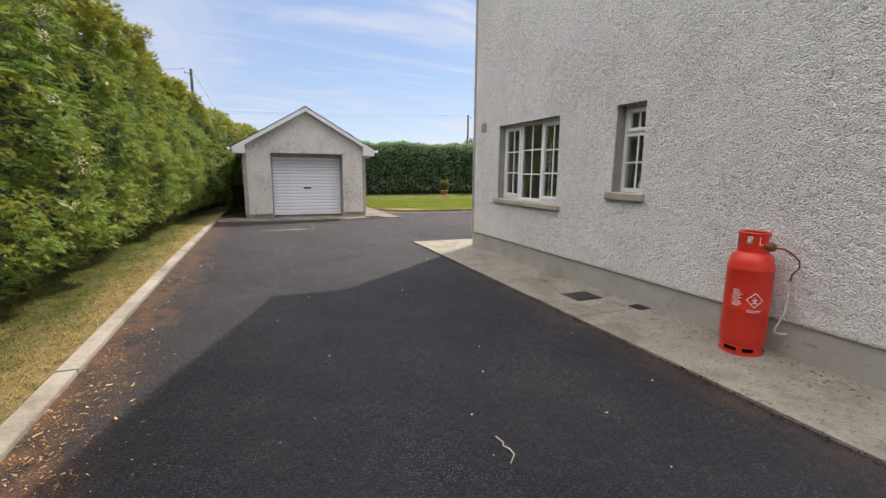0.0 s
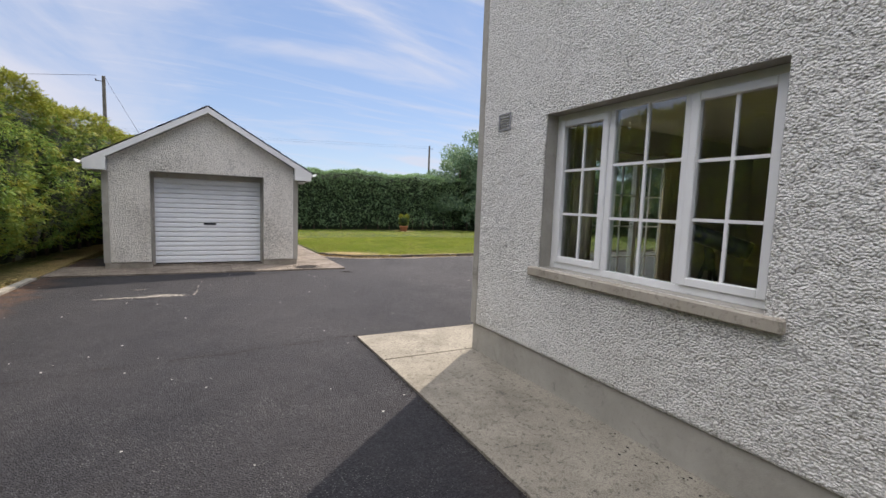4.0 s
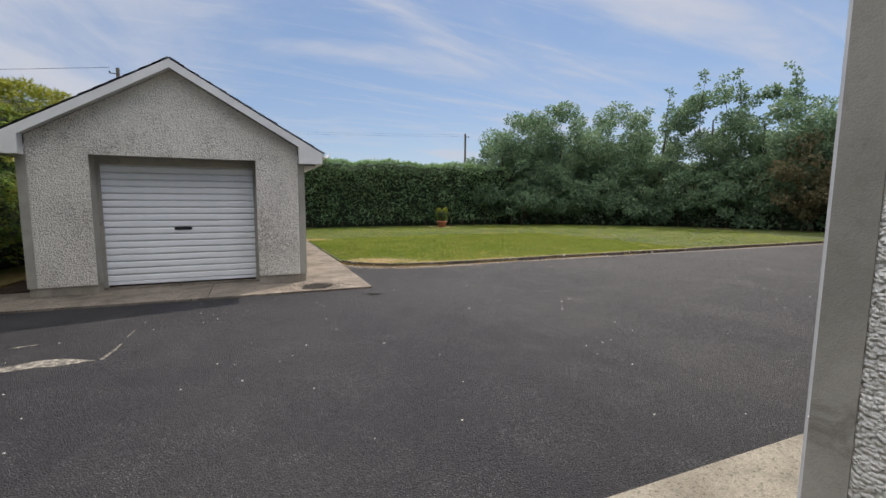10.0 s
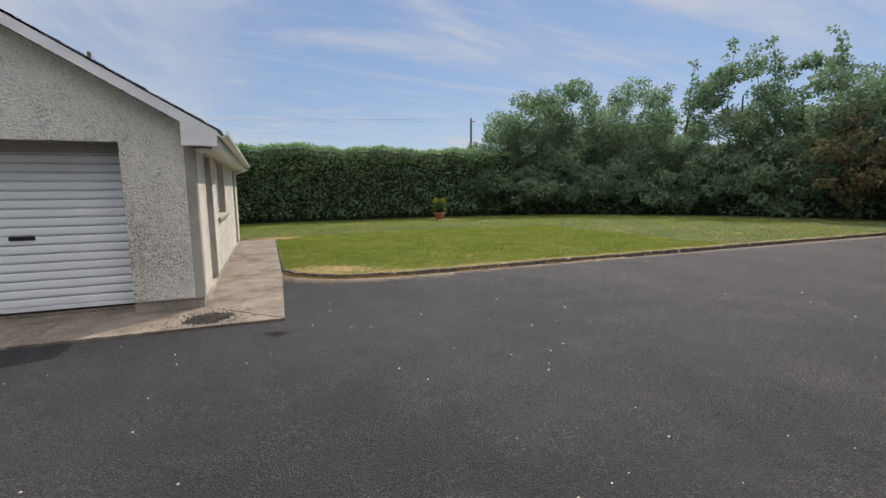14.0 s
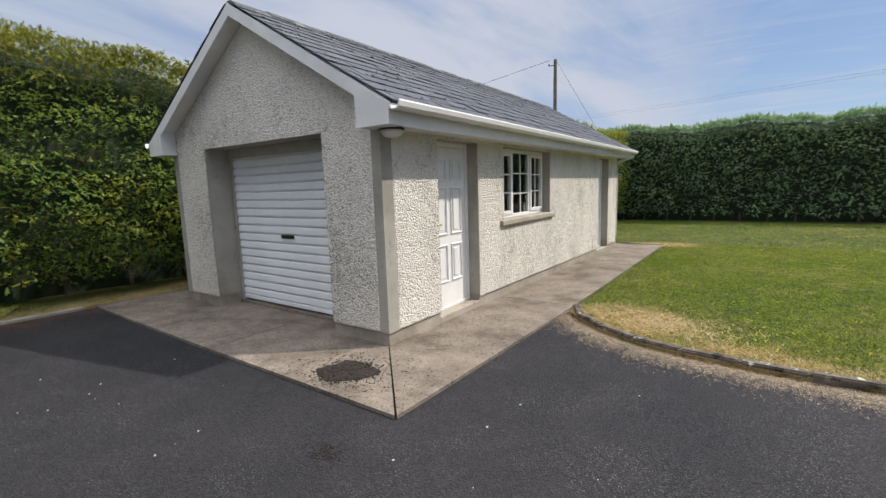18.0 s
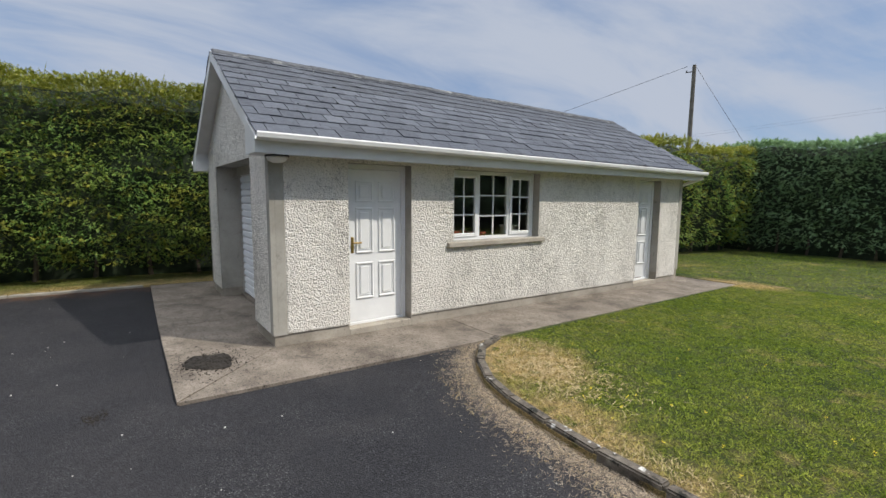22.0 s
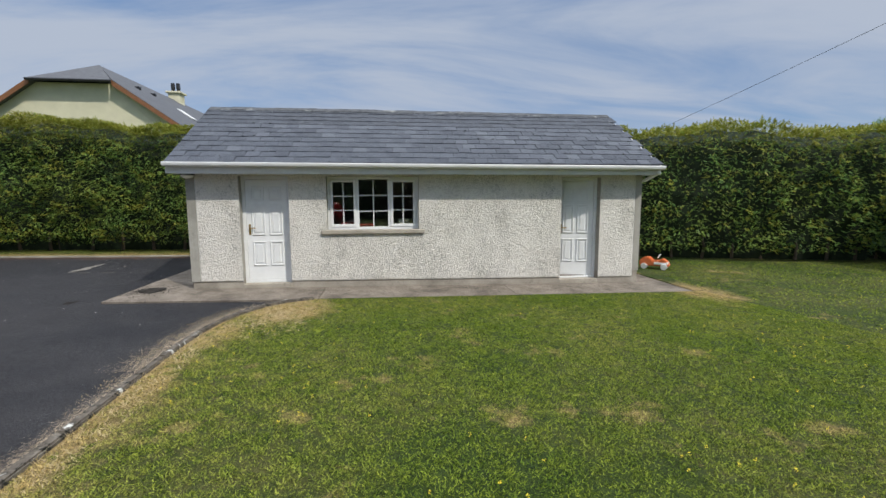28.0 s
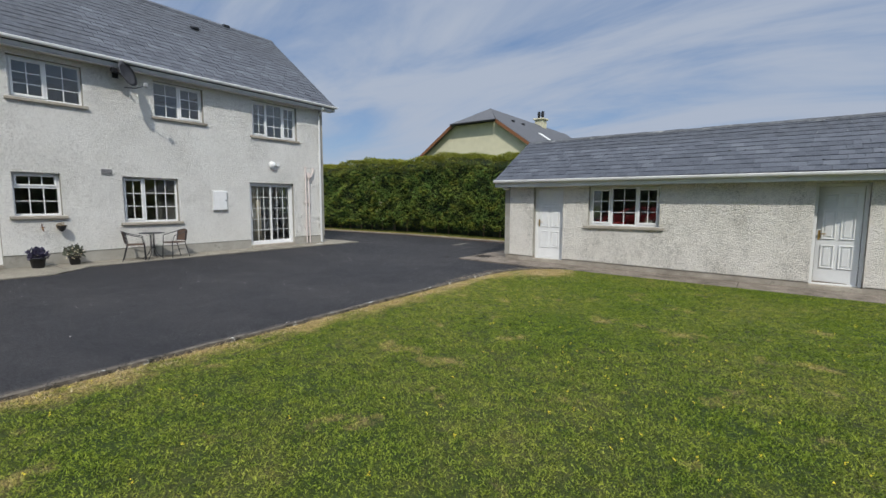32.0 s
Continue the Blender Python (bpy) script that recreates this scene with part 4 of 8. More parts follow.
edges = [HX0 + 0.28, 5.46, 7.16, 13.24, 14.12, HX1]
for a, c in zip(edges[::2], edges[1::2]):
    under("plinth", boxed((a, HY1 - 0.28, -0.1), (c, HY1 - 0.014, H_PL + 0.01)), SMOOTH)
for a, c in ((5.46, 7.16), (13.24, 14.12)):
    under("door_step", boxed((a, HY1 - 0.28, -0.1), (c, HY1 + 0.03, 0.158), 0.006), SILLCON)
rough_coat("dash_coat", wall_frame((HX0, HY1, 0), (0, -1, 0), (-1, 0, 0)), (0.095, HY1 - 1.25), (H_PL, H_TOP), WEST, 0.0145, 5, house)
# smooth corner bands
under("corner_band", boxed((HX0 - 0.006, HY1 - 0.095, H_PL), (HX0 + 0.05, HY1 + 0.006, H_TOP)), SMOOTH)
under("corner_band", boxed((HX0 + 0.051, HY1 - 0.05, H_PL), (HX0 + 0.16, HY1 + 0.006, H_TOP)), SMOOTH)
# rooms behind the windows
room = bmesh.new()
for lo, hi in (((HX0 + 0.3, HY0 + 0.3, 0.10), (HX1 - 0.3, HY1 - 0.3, 0.15)),):
    box(room, lo, hi)
under("ground_floor", room, INFLOOR)
room = bmesh.new()
box(room, (HX0 + 0.3, HY0 + 0.3, 2.56), (HX1 - 0.3, HY1 - 0.3, 2.80))
box(room, (HX0 + 0.3, HY0 + 0.3, 5.10), (HX1 - 0.3, HY1 - 0.3, 5.18))
under("floor_and_ceiling", room, INSIDE)
room = bmesh.new()
for x in (8.6, 11.4, 13.1):
    box(room, (x - 0.06, HY0 + 0.3, 0.15), (x + 0.06, HY1 - 0.3, 2.56))
for x in (7.8, 10.7, 13.6):
    box(room, (x - 0.06, HY0 + 0.3, 2.80), (x + 0.06, HY1 - 0.3, 5.10))
box(room, (8.66, 4.6, 0.15), (HX1 - 0.3, 4.7, 2.56))
box(room, (HX0 + 0.3, 4.6, 2.80), (HX1 - 0.3, 4.7, 5.10))
under("partition", room, INSIDE)

FW = lambda y, z: wall_frame((HX0, y, z), (0, -1, 0), (-1, 0, 0))
FN = lambda x, z: wall_frame((x, HY1, z), (1, 0, 0), (0, 1, 0))


def house_window(F, w, h, lights, recess=0.11, transom=None, sill=(0.055, 0.075, 0.09)):
    win = window(house, F, w, h, lights, recess, transom, sill)
    win.matrix_parent_inverse = Matrix.Translation(house.location).inverted()
    return win


house_window(FW(7.02, 1.095), 1.74, 1.26, [(0.325, 2, 3, True), (0.345, 2, 3, False), (0.33, 2, 3, True)], 0.112, sill=(0.055, 0.08, 0.10))
house_window(FW(4.18, 1.335), 0.44, 1.015, [(1.0, 2, 2, True)], 0.125, transom=0.68, sill=(0.055, 0.09, 0.08))
house_window(FN(5.24, 3.83), 1.73, 1.17, [(0.31, 2, 3, True), (0.36, 2, 3, False), (0.33, 2, 3, True)])
house_window(FN(8.56, 4.0), 1.35, 0.98, [(0.5, 2, 3, True), (0.5, 2, 3, False)])
house_window(FN(11.52, 4.0), 1.37, 0.94, [(0.5, 2, 3, False), (0.5, 2, 3, True)])
house_window(FN(14.6, 4.0), 1.4, 0.94, [(0.5, 2, 3, False), (0.5, 2, 3, True)])
house_window(FN(9.40, 1.05), 1.40, 1.24, [(0.62, 3, 3, False), (0.38, 2, 3, True)])
house_window(FN(12.10, 1.27), 0.88, 1.03, [(1.0, 3, 2, False)], transom=0.68)
# sliding patio door
pd = new("patio_door")
pd.parent = house
pd.matrix_parent_inverse = Matrix.Translation(house.location).inverted()
F, w, h = FN(5.46, 0.16), 1.70, 2.12
b = bmesh.new()
for lo, hi in (((0, 0), (0.06, h)), ((w - 0.06, 0), (w, h)), ((0.06, 0), (w - 0.06, 0.07)), ((0.06, h - 0.06), (w - 0.06, h))):
    fbox(b, F, (lo[0], -0.2, lo[1]), (hi[0], -0.10, hi[1]), 0.004)
bmesh.ops.recalc_face_normals(b, faces=b.faces)
part("frame", b, PVC, pd)
glazed(pd, F, 0.06, 0.89, 0.07, h - 0.06, -0.15, 3, 5, True, 0.015, 0.06)
glazed(pd, F, 0.83, w - 0.06, 0.07, h - 0.06, -0.12, 3, 5, True, 0.015, 0.06)
b = fbox(bmesh.new(), F, (w - 0.115, -0.105, 0.95), (w - 0.085, -0.06, 1.2), 0.006)
part("handle", b, PVC, pd)
back = new("back_door")
back.parent = house
back.matrix_parent_inverse = Matrix.Translation(house.location).inverted()
panel_door(back, FN(13.24, 0.16), 0.88, 2.09, 0.08, True)

# roof of the house
h_roof = new("roof")
h_roof.parent = house
h_roof.matrix_parent_inverse = Matrix.Translation(house.location).inverted()
EY, EZ = 8.36, 5.27
slope = Vector((0, H_RIDGE_Y - EY, H_RIDGE_Z - EZ))
RX0, RX1 = 3.70, HX1 + 0.3
b = bmesh.new()
sy = 2 * H_RIDGE_Y - EY
prof = [(EY, EZ), (H_RIDGE_Y, H_RIDGE_Z), (sy, EZ), (sy, EZ - 0.10), (H_RIDGE_Y, H_RIDGE_Z - 0.13), (EY, EZ - 0.10)]
ends = [[b.verts.new((x, y, z)) for y, z in prof] for x in (RX0 + 0.02, RX1)]
for k in range(6):
    b.faces.new((ends[0][k], ends[0][(k + 1) % 6], ends[1][(k + 1) % 6], ends[1][k]))
for e in ends:
    b.faces.new((e[0], e[1], e[4], e[5]))
    b.faces.new((e[1], e[2], e[3], e[4]))
bmesh.ops.recalc_face_normals(b, faces=b.faces)
part("roof_deck", b, SLATE, h_roof)
slate_slope(h_roof, (RX0, EY + 0.02, EZ - 0.012), (1, 0, 0), slope, RX1 - RX0, slope.length, 0.245, 0.30, lambda i, j: i < 25 and j < 12)
for k in range(30):
    x = RX0 + 0.46 * k
    rb = bmesh.new()
    pr = [(-0.17, -0.125), (-0.15, -0.085), (0, 0.03), (0.15, -0.085), (0.17, -0.125), (0, -0.01)]
    e2 = [[rb.verts.new((xx, H_RIDGE_Y + y, H_RIDGE_Z + 0.03 + z)) for y, z in pr] for xx in (x, x + 0.455)]
    for q in range(6):
        rb.faces.new((e2[0][q], e2[0][(q + 1) % 6], e2[1][(q + 1) % 6], e2[1][q]))
    rb.faces.new(e2[0]); rb.faces.new(e2[1][::-1])
    bmesh.ops.recalc_face_normals(rb, faces=rb.faces)
    part("ridge_tile", rb, SLATE, h_roof)
# soffit, fascia, verge boards, gutter
under("soffit", boxed((RX0 + 0.03, HY1 - 0.01, 5.08), (RX1, EY - 0.02, 5.10)), PVC_TRIM)
under("fascia", boxed((RX0 + 0.03, EY - 0.045, 5.06), (RX1, EY - 0.02, EZ + 0.0), 0.003), PVC_TRIM)


def gutter(along_pts, out, r=0.06):
    """A half-round gutter between two points; out is the direction away from the wall."""
    p, q = Vector(along_pts[0]), Vector(along_pts[1])
    o = Vector(out)
    b2 = bmesh.new()
    prof2 = [(-r, 0.0), (-r * 0.85, -r * 0.62), (-r * 0.45, -r * 0.95), (r * 0.45, -r * 0.95), (r * 0.85, -r * 0.62), (r, 0.0), (r - 0.008, 0.012), (r * 0.78, -0.01), (r * 0.4, -r * 0.8), (-r * 0.4, -r * 0.8), (-r * 0.8, -0.005)]
    e3 = [[b2.verts.new(s + o * x + Vector((0, 0, z))) for x, z in prof2] for s in (p, q)]
    n = len(prof2)
    for k2 in range(n):
        b2.faces.new((e3[0][k2], e3[0][(k2 + 1) % n], e3[1][(k2 + 1) % n], e3[1][k2]))
    b2.faces.new(e3[0]); b2.faces.new(e3[1][::-1])
    bmesh.ops.recalc_face_normals(b2, faces=b2.faces)
    return b2


under("gutter", gutter(((RX0 - 0.06, EY + 0.045, EZ - 0.015), (RX1, EY + 0.045, EZ - 0.015)), (0, 1, 0), 0.065), PVC_TRIM)
for s in (1, -1):
    vb = bmesh.new()
    y1 = EY if s == 1 else sy
    pts4 = [(y1, EZ - 0.20), (y1, EZ + 0.005), (H_RIDGE_Y, H_RIDGE_Z + 0.005), (H_RIDGE_Y, H_RIDGE_Z - 0.22)]
    e4 = [[vb.verts.new((x, y, z)) for y, z in pts4] for x in (RX0 - 0.005, RX0 + 0.02)]
    for k in range(4):
        vb.faces.new((e4[0][k], e4[0][(k + 1) % 4], e4[1][(k + 1) % 4], e4[1][k]))
    vb.faces.new(e4[0]); vb.faces.new(e4[1][::-1])
    bmesh.ops.recalc_face_normals(vb, faces=vb.faces)
    under("verge_board", vb, PVC_TRIM)

# ---- the garage ----
GX0, GX1, GY0, GY1 = -0.38, 3.60, 15.80, 24.62
GRX, GRZ, GEX, GEZ = 1.62, 3.60, 3.90, 2.27
G_TOP = 2.16
garage = thing("garage", "detached roughcast garage with slate roof and white doors", "garage", at=(GX1, GY0, -0.03))


def gunder(name, b, mat, parent=garage, label=""):
    ob = part(name, b, mat, parent, label)
    if parent is garage:
        ob.matrix_parent_inverse = Matrix.Translation(garage.location).inverted()
    return ob


def gpart(name):
    ob = new(name)
    ob.parent = garage
    ob.matrix_parent_inverse = Matrix.Translation(garage.location).inverted()
    return ob


GPL = 0.10
EAST = [(16.70, 17.58, -0.2, 2.05), (18.27, 20.01, 1.03, 2.04), (22.90, 23.73, -0.2, 2.03)]
b = wall(bmesh.new(), (0, GY0, 0), (1, 0, 0), (0, -1, 0), [GX0, GX1], [GPL, G_TOP], [(0.47, 2.80, GPL, 2.11)], 0.40)
gab = [(GX0, GY0, G_TOP), (GX1, GY0, G_TOP), (GRX, GY0, GRZ - 0.12)]
vs = [b.verts.new(p) for p in gab]
b.faces.new(vs)
bmesh.ops.recalc_face_normals(b, faces=b.faces)
gunder("wall_front", b, [GARDASH, SMOOTH])
b = wall(bmesh.new(), (GX1, 0, 0), (0, 1, 0), (1, 0, 0), [GY0 + 0.4, GY1], [GPL, G_TOP], [(a, c, max(d, GPL), e) for a, c, d, e in EAST], 0.25)
gunder("wall_east", b, [GARDASH, SMOOTH])
b = boxed((GX0, GY0 + 0.4, GPL - 0.3), (GX0 + 0.22, GY1, G_TOP))
gunder("wall_west", b, GARDASH)
b = boxed((GX0 + 0.22, GY1 - 0.22, GPL - 0.3), (GX1 - 0.25, GY1, G_TOP))
vs = [b.verts.new(p) for p in ((GX0, GY1, G_TOP), (GX1, GY1, G_TOP), (GRX, GY1, GRZ - 0.12))]
b.faces.new(vs)
gunder("wall_north", b, GARDASH)
gunder("floor", boxed((GX0 + 0.2, GY0 + 0.3, -0.25), (GX1 - 0.2, GY1 - 0.1, 0.0)), SLABCON)
for lo, hi in (((GX0 + 0.012, GY0 + 0.012, -0.3), (0.47, GY0 + 0.38, GPL + 0.01)), ((2.80, GY0 + 0.012, -0.3), (GX1 - 0.012, GY0 + 0.38, GPL + 0.01)),
               ((GX1 - 0.24, GY0 + 0.381, -0.3), (GX1 - 0.012, 16.70, GPL + 0.01)), ((GX1 - 0.24, 17.58, -0.3), (GX1 - 0.012, 22.90, GPL + 0.01)), ((GX1 - 0.24, 23.73, -0.4), (GX1 - 0.012, GY1 - 0.012, GPL + 0.01))):
    gunder("plinth", boxed(lo, hi), PLINTHCON)
for a, c, z in ((16.70, 17.58, 0.03), (22.90, 23.73, -0.05)):
    gunder("door_step", boxed((GX1 - 0.24, a, -0.3), (GX1 - 0.005, c, z), 0.008), SILLCON)
for lo, hi in (((GX1 - 0.11, GY0 - 0.006, GPL), (GX1 + 0.006, GY0 + 0.05, G_TOP)), ((GX1 - 0.05, GY0 + 0.051, GPL), (GX1 + 0.006, GY0 + 0.15, G_TOP)),
               ((GX0 - 0.006, GY0 - 0.006, GPL), (GX0 + 0.11, GY0 + 0.05, G_TOP)),
               ((GX1 - 0.05, GY1 - 0.13, GPL), (GX1 + 0.006, GY1 + 0.004, G_TOP))):
    gunder("corner_band", boxed(lo, hi), SMOOTH)

rough_coat("dash_coat", wall_frame((GX1, 0, 0), (0, 1, 0), (1, 0, 0)), (GY0 + 0.15, GY1 - 0.13), (GPL, G_TOP - 0.05), [(a, c, max(d, GPL), e) for a, c, d, e in EAST], 0.013, 6, garage, None, (0.024, 0.020), 0.006, GARDASH, 0.0150)
rough_coat("dash_coat", wall_frame((0, GY0, 0), (1, 0, 0), (0, -1, 0)), (GX0 + 0.11, GX1 - 0.11), (GPL, GRZ - 0.16), [(0.47, 2.80, GPL, 2.11)], 0.014, 7, garage,
           lambda u: GRZ - 0.14 - np.abs(u - GRX) * (GRZ - GEZ) / (GEX - GRX), (0.025, 0.020), 0.007, GARDASH)
GE = lambda y, z: wall_frame((GX1, y, z), (0, 1, 0), (1, 0, 0))
win = window(garage, GE(18.27, 1.03), 1.74, 1.01, [(0.32, 2, 3, True), (0.36, 2, 3, False), (0.32, 2, 3, True)], 0.13, None, (0.06, 0.075, 0.11))
win.matrix_parent_inverse = Matrix.Translation(garage.location).inverted()
d1 = gpart("side_door")
panel_door(d1, wall_frame((GX1, 17.58, 0.03), (0, -1, 0), (1, 0, 0)), 0.88, 2.02, 0.15, False)
d2 = gpart("rear_door")
panel_door(d2, wall_frame((GX1, 23.73, -0.05), (0, -1, 0), (1, 0, 0)), 0.83, 2.08, 0.15, False, -14.0)

# roller door of single slats
rd = gpart("roller_door")
y, x0, x1, z = GY0 + 0.36, 0.49, 2.78, 0.03
slat = bmesh.new()
pr = [(0.008, 0.0), (-0.003, 0.012), (-0.013, 0.019), (-0.017, 0.030), (-0.016, 0.060), (-0.014, 0.090), (-0.009, 0.102), (0.008, 0.109)]
e5 = [[slat.verts.new((x, d, zz)) for d, zz in pr] for x in (x0, x1)]
for k in range(len(pr) - 1):
    slat.faces.new((e5[0][k], e5[1][k], e5[1][k + 1], e5[0][k + 1]))
slat.faces.new((e5[0][-1], e5[1][-1], e5[1][0], e5[0][0]))
slat_me = mesh_of(slat, "slat", ROLLER)
for k in range(18):
    s = new("slat", slat_me)
    s.location = (0, y, z + 0.045 + 0.1115 * k)
    s.parent = rd
part("bottom_rail", boxed((x0, y - 0.02, z), (x1, y + 0.01, z + 0.05), 0.004), ROLLER, rd)
part("handle", boxed((1.50, y - 0.032, 0.925), (1.76, y - 0.012, 0.975), 0.008), BLACK, rd, "black lift handle")
for x in (x0 - 0.02, x1 - 0.03):
    part("guide_rail", boxed((x, y - 0.03, 0.0), (x + 0.05, y + 0.02, 2.11)), SMOOTH, rd)
gunder("lintel_board", boxed((0.47, GY0 + 0.30, 1.99), (2.80, GY0 + 0.40, 2.109)), SMOOTH)

# roof of the garage
g_roof = gpart("roof")
RY0, RY1 = 15.63, 24.81
GWX = 2 * GRX - GEX
b = bmesh.new()
prof = [(GEX, GEZ), (GRX, GRZ), (GWX, GEZ), (GWX, GEZ - 0.07), (GRX, GRZ - 0.10), (GEX, GEZ - 0.07)]
ends = [[b.verts.new((x, y, z)) for x, z in prof] for y in (RY0 + 0.012, RY1)]
for k in range(6):
    b.faces.new((ends[0][k], ends[0][(k + 1) % 6], ends[1][(k + 1) % 6], ends[1][k]))
for e in ends:
    b.faces.new((e[0], e[1], e[4], e[5]))
    b.faces.new((e[1], e[2], e[3], e[4]))
bmesh.ops.recalc_face_normals(b, faces=b.faces)
part("roof_deck", b, SLATE, g_roof)
gs = Vector((GRX - GEX, 0, GRZ - GEZ))
slate_slope(g_roof, (GEX + 0.03, RY0 - 0.03, GEZ - 0.015), (0, 1, 0), gs, RY1 - RY0 + 0.03, gs.length + 0.03, 0.222, 0.254, lambda i, j: j < 8)
gs2 = Vector((GRX - GWX, 0, GRZ - GEZ))
slate_slope(g_roof, (GWX - 0.03, RY0 - 0.03, GEZ - 0.015), (0, 1, 0), gs2, RY1 - RY0 + 0.03, gs2.length + 0.03, 0.222, 0.254, lambda i, j: False)
def make_ridge():
    g = Nodes("lichened_ridge", 0.9, 0, 0.25)
    base = g.ramp(g.noise(9, 6, 0.7), [(0.3, (0.045, 0.048, 0.055)), (0.7, (0.13, 0.135, 0.145))])
    base = g.mix(g.mask(g.noise(3.2, 5, 0.7), 0.56, 0.64), base, (0.24, 0.245, 0.24))
    g.colour(base)
    g.bump(g.noise(45, 5, 0.7), 0.012, 0.9)
    return g.m


MORTAR = make_ridge()
for k in range(21):
    y = RY0 + 0.0 + 0.45 * k
    rb = bmesh.new()
    h2 = random.uniform(-0.006, 0.008)
    pr = [(-0.15, -0.085), (-0.14, -0.062), (-0.03, 0.006), (0.03, 0.006), (0.14, -0.062), (0.15, -0.085), (0, -0.02)]
    e2 = [[rb.verts.new((GRX + x, yy, GRZ + 0.025 + z + h2)) for x, z in pr] for yy in (y, min(y + 0.452, RY1))]
    n = len(pr)
    for q in range(n):
        rb.faces.new((e2[0][q], e2[0][(q + 1) % n], e2[1][(q + 1) % n], e2[1][q]))
    rb.faces.new(e2[0]); rb.faces.new(e2[1][::-1])
    bmesh.ops.recalc_face_normals(rb, faces=rb.faces)
    part("ridge_tile", rb, MORTAR, g_roof)
# barge boards, box ends, soffits, fascia, gutters
for y in (RY0 - 0.022, RY1):
    for ex in (GEX, GWX):
        vb = bmesh.new()
        s = 1 if ex > GRX else -1
        pts4 = [(ex, GEZ - 0.11), (ex, GEZ - 0.005), (GRX, GRZ - 0.005), (GRX, GRZ - 0.135), (ex - s * 0.42, GEZ + 0.10)]
        e4 = [[vb.verts.new((x, yy, z)) for x, z in pts4] for yy in (y, y + 0.025)]
        for k in range(5):
            vb.faces.new((e4[0][k], e4[0][(k + 1) % 5], e4[1][(k + 1) % 5], e4[1][k]))
        vb.faces.new(e4[0]); vb.faces.new(e4[1][::-1])
        bmesh.ops.recalc_face_normals(vb, faces=vb.faces)
        gunder("barge_board", vb, PVC_TRIM)
for ex, s in ((GEX, 1), (GWX, -1)):
    for y0, y1 in ((RY0 - 0.028, GY0 + 0.0), (GY1, RY1 + 0.03)):
        wx = GX1 if s > 0 else GX0
        eb = bmesh.new()
        pts4 = [(ex - s * 0.005, 2.075), (ex - s * 0.005, GEZ - 0.02), (wx - s * 0.10, GEZ + 0.20), (wx - s * 0.10, 2.075)]
        e4 = [[eb.verts.new((x, yy, z)) for x, z in pts4] for yy in (y0, y1)]
        for k in range(4):
            eb.faces.new((e4[0][k], e4[0][(k + 1) % 4], e4[1][(k + 1) % 4], e4[1][k]))
        eb.faces.new(e4[0]); eb.faces.new(e4[1][::-1])
        bmesh.ops.recalc_face_normals(eb, faces=eb.faces)
        gunder("box_end", eb, PVC_TRIM)
    a, c = sorted((ex - s * 0.03, GX1 - 0.02 if s > 0 else GX0 + 0.02))
    gunder("soffit", boxed((a, GY0, 2.085), (c, GY1, 2.105)), PVC_TRIM)
    gunder("fascia", boxed((ex - s * 0.03, GY0, 2.07), (ex - s * 0.006, GY1, GEZ - 0.01)), PVC_TRIM)
    gunder("gutter", gutter(((ex + s * 0.06, RY0 - 0.03, GEZ - 0.015), (ex + s * 0.06, RY1 + 0.05, GEZ - 0.04)), (s, 0, 0), 0.068), PVC_TRIM)
for s in (1, -1):
    eb = bmesh.new()
    ex = GEX if s > 0 else GWX
    pts4 = [(ex - s * 0.05, GEZ - 0.075), (GRX, GRZ - 0.11), (GRX, GRZ - 0.13), (ex - s * 0.05, GEZ - 0.095)]
    e4 = [[eb.verts.new((x, yy, z)) for x, z in pts4] for yy in (RY0 + 0.004, GY0 + 0.02)]
    for k in range(4):
        eb.faces.new((e4[0][k], e4[0][(k + 1) % 4], e4[1][(k + 1) % 4], e4[1][k]))
    bmesh.ops.recalc_face_normals(eb, faces=eb.faces)
    gunder("verge_soffit", eb, PVC_TRIM)
dp = bmesh.new()
tube(dp, [(GEX + 0.05, RY1 - 0.02, 2.2), (GEX + 0.04, RY1 - 0.02, 2.12), (GX1 - 0.02, GY1 + 0.10, 1.98), (GX1 - 0.45, GY1 + 0.05, 1.9), (GX1 - 0.5, GY1 + 0.05, -0.15)], 0.034, 10)
gunder("downpipe", dp, PVC_TRIM)

# moss cushions along the tails of the slates
mr = random.Random(44)
mb = bmesh.new()
gsn = gs.normalized()
for k in range(190):
    j = mr.randrange(0, 12)
    p = Vector((GEX + 0.03, RY0 + mr.uniform(0.05, RY1 - RY0 - 0.1), GEZ)) + gsn * (0.222 * j + mr.uniform(-0.012, 0.02)) + Vector((0.5, 0, 0.86)) * 0.018
    rad = mr.uniform(0.005, 0.013) if mr.random() < 0.9 else mr.uniform(0.013, 0.02)
    bmesh.ops.create_icosphere(mb, subdivisions=1, radius=rad, matrix=Matrix.Translation(p) @ Matrix.Diagonal((0.8, mr.uniform(0.8, 1.8), 0.5, 1)))
MOSS = plain("dark_moss", (0.022, 0.024, 0.016), 0.95, vary=0.4, scale=30, bump=0.6)
tagged(part("moss_clump", mb, MOSS, g_roof), "small dark moss cushions", kind="stuff")


# ---- grass ----
def scatter(poly, density, seed):
    r = np.random.default_rng(seed)
    xs, ys = [p[0] for p in poly], [p[1] for p in poly]
    n = int((max(xs) - min(xs)) * (max(ys) - min(ys)) * density)
    x, y = r.uniform(min(xs), max(xs), n), r.uniform(min(ys), max(ys), n)
    k = inside(poly, x, y)
    return x[k], y[k], r


def gz_np(y):
    return np.where(y > 8.0, 0.05 - 0.014 * (np.minimum(y, 34.0) - 8.0), 0.05)


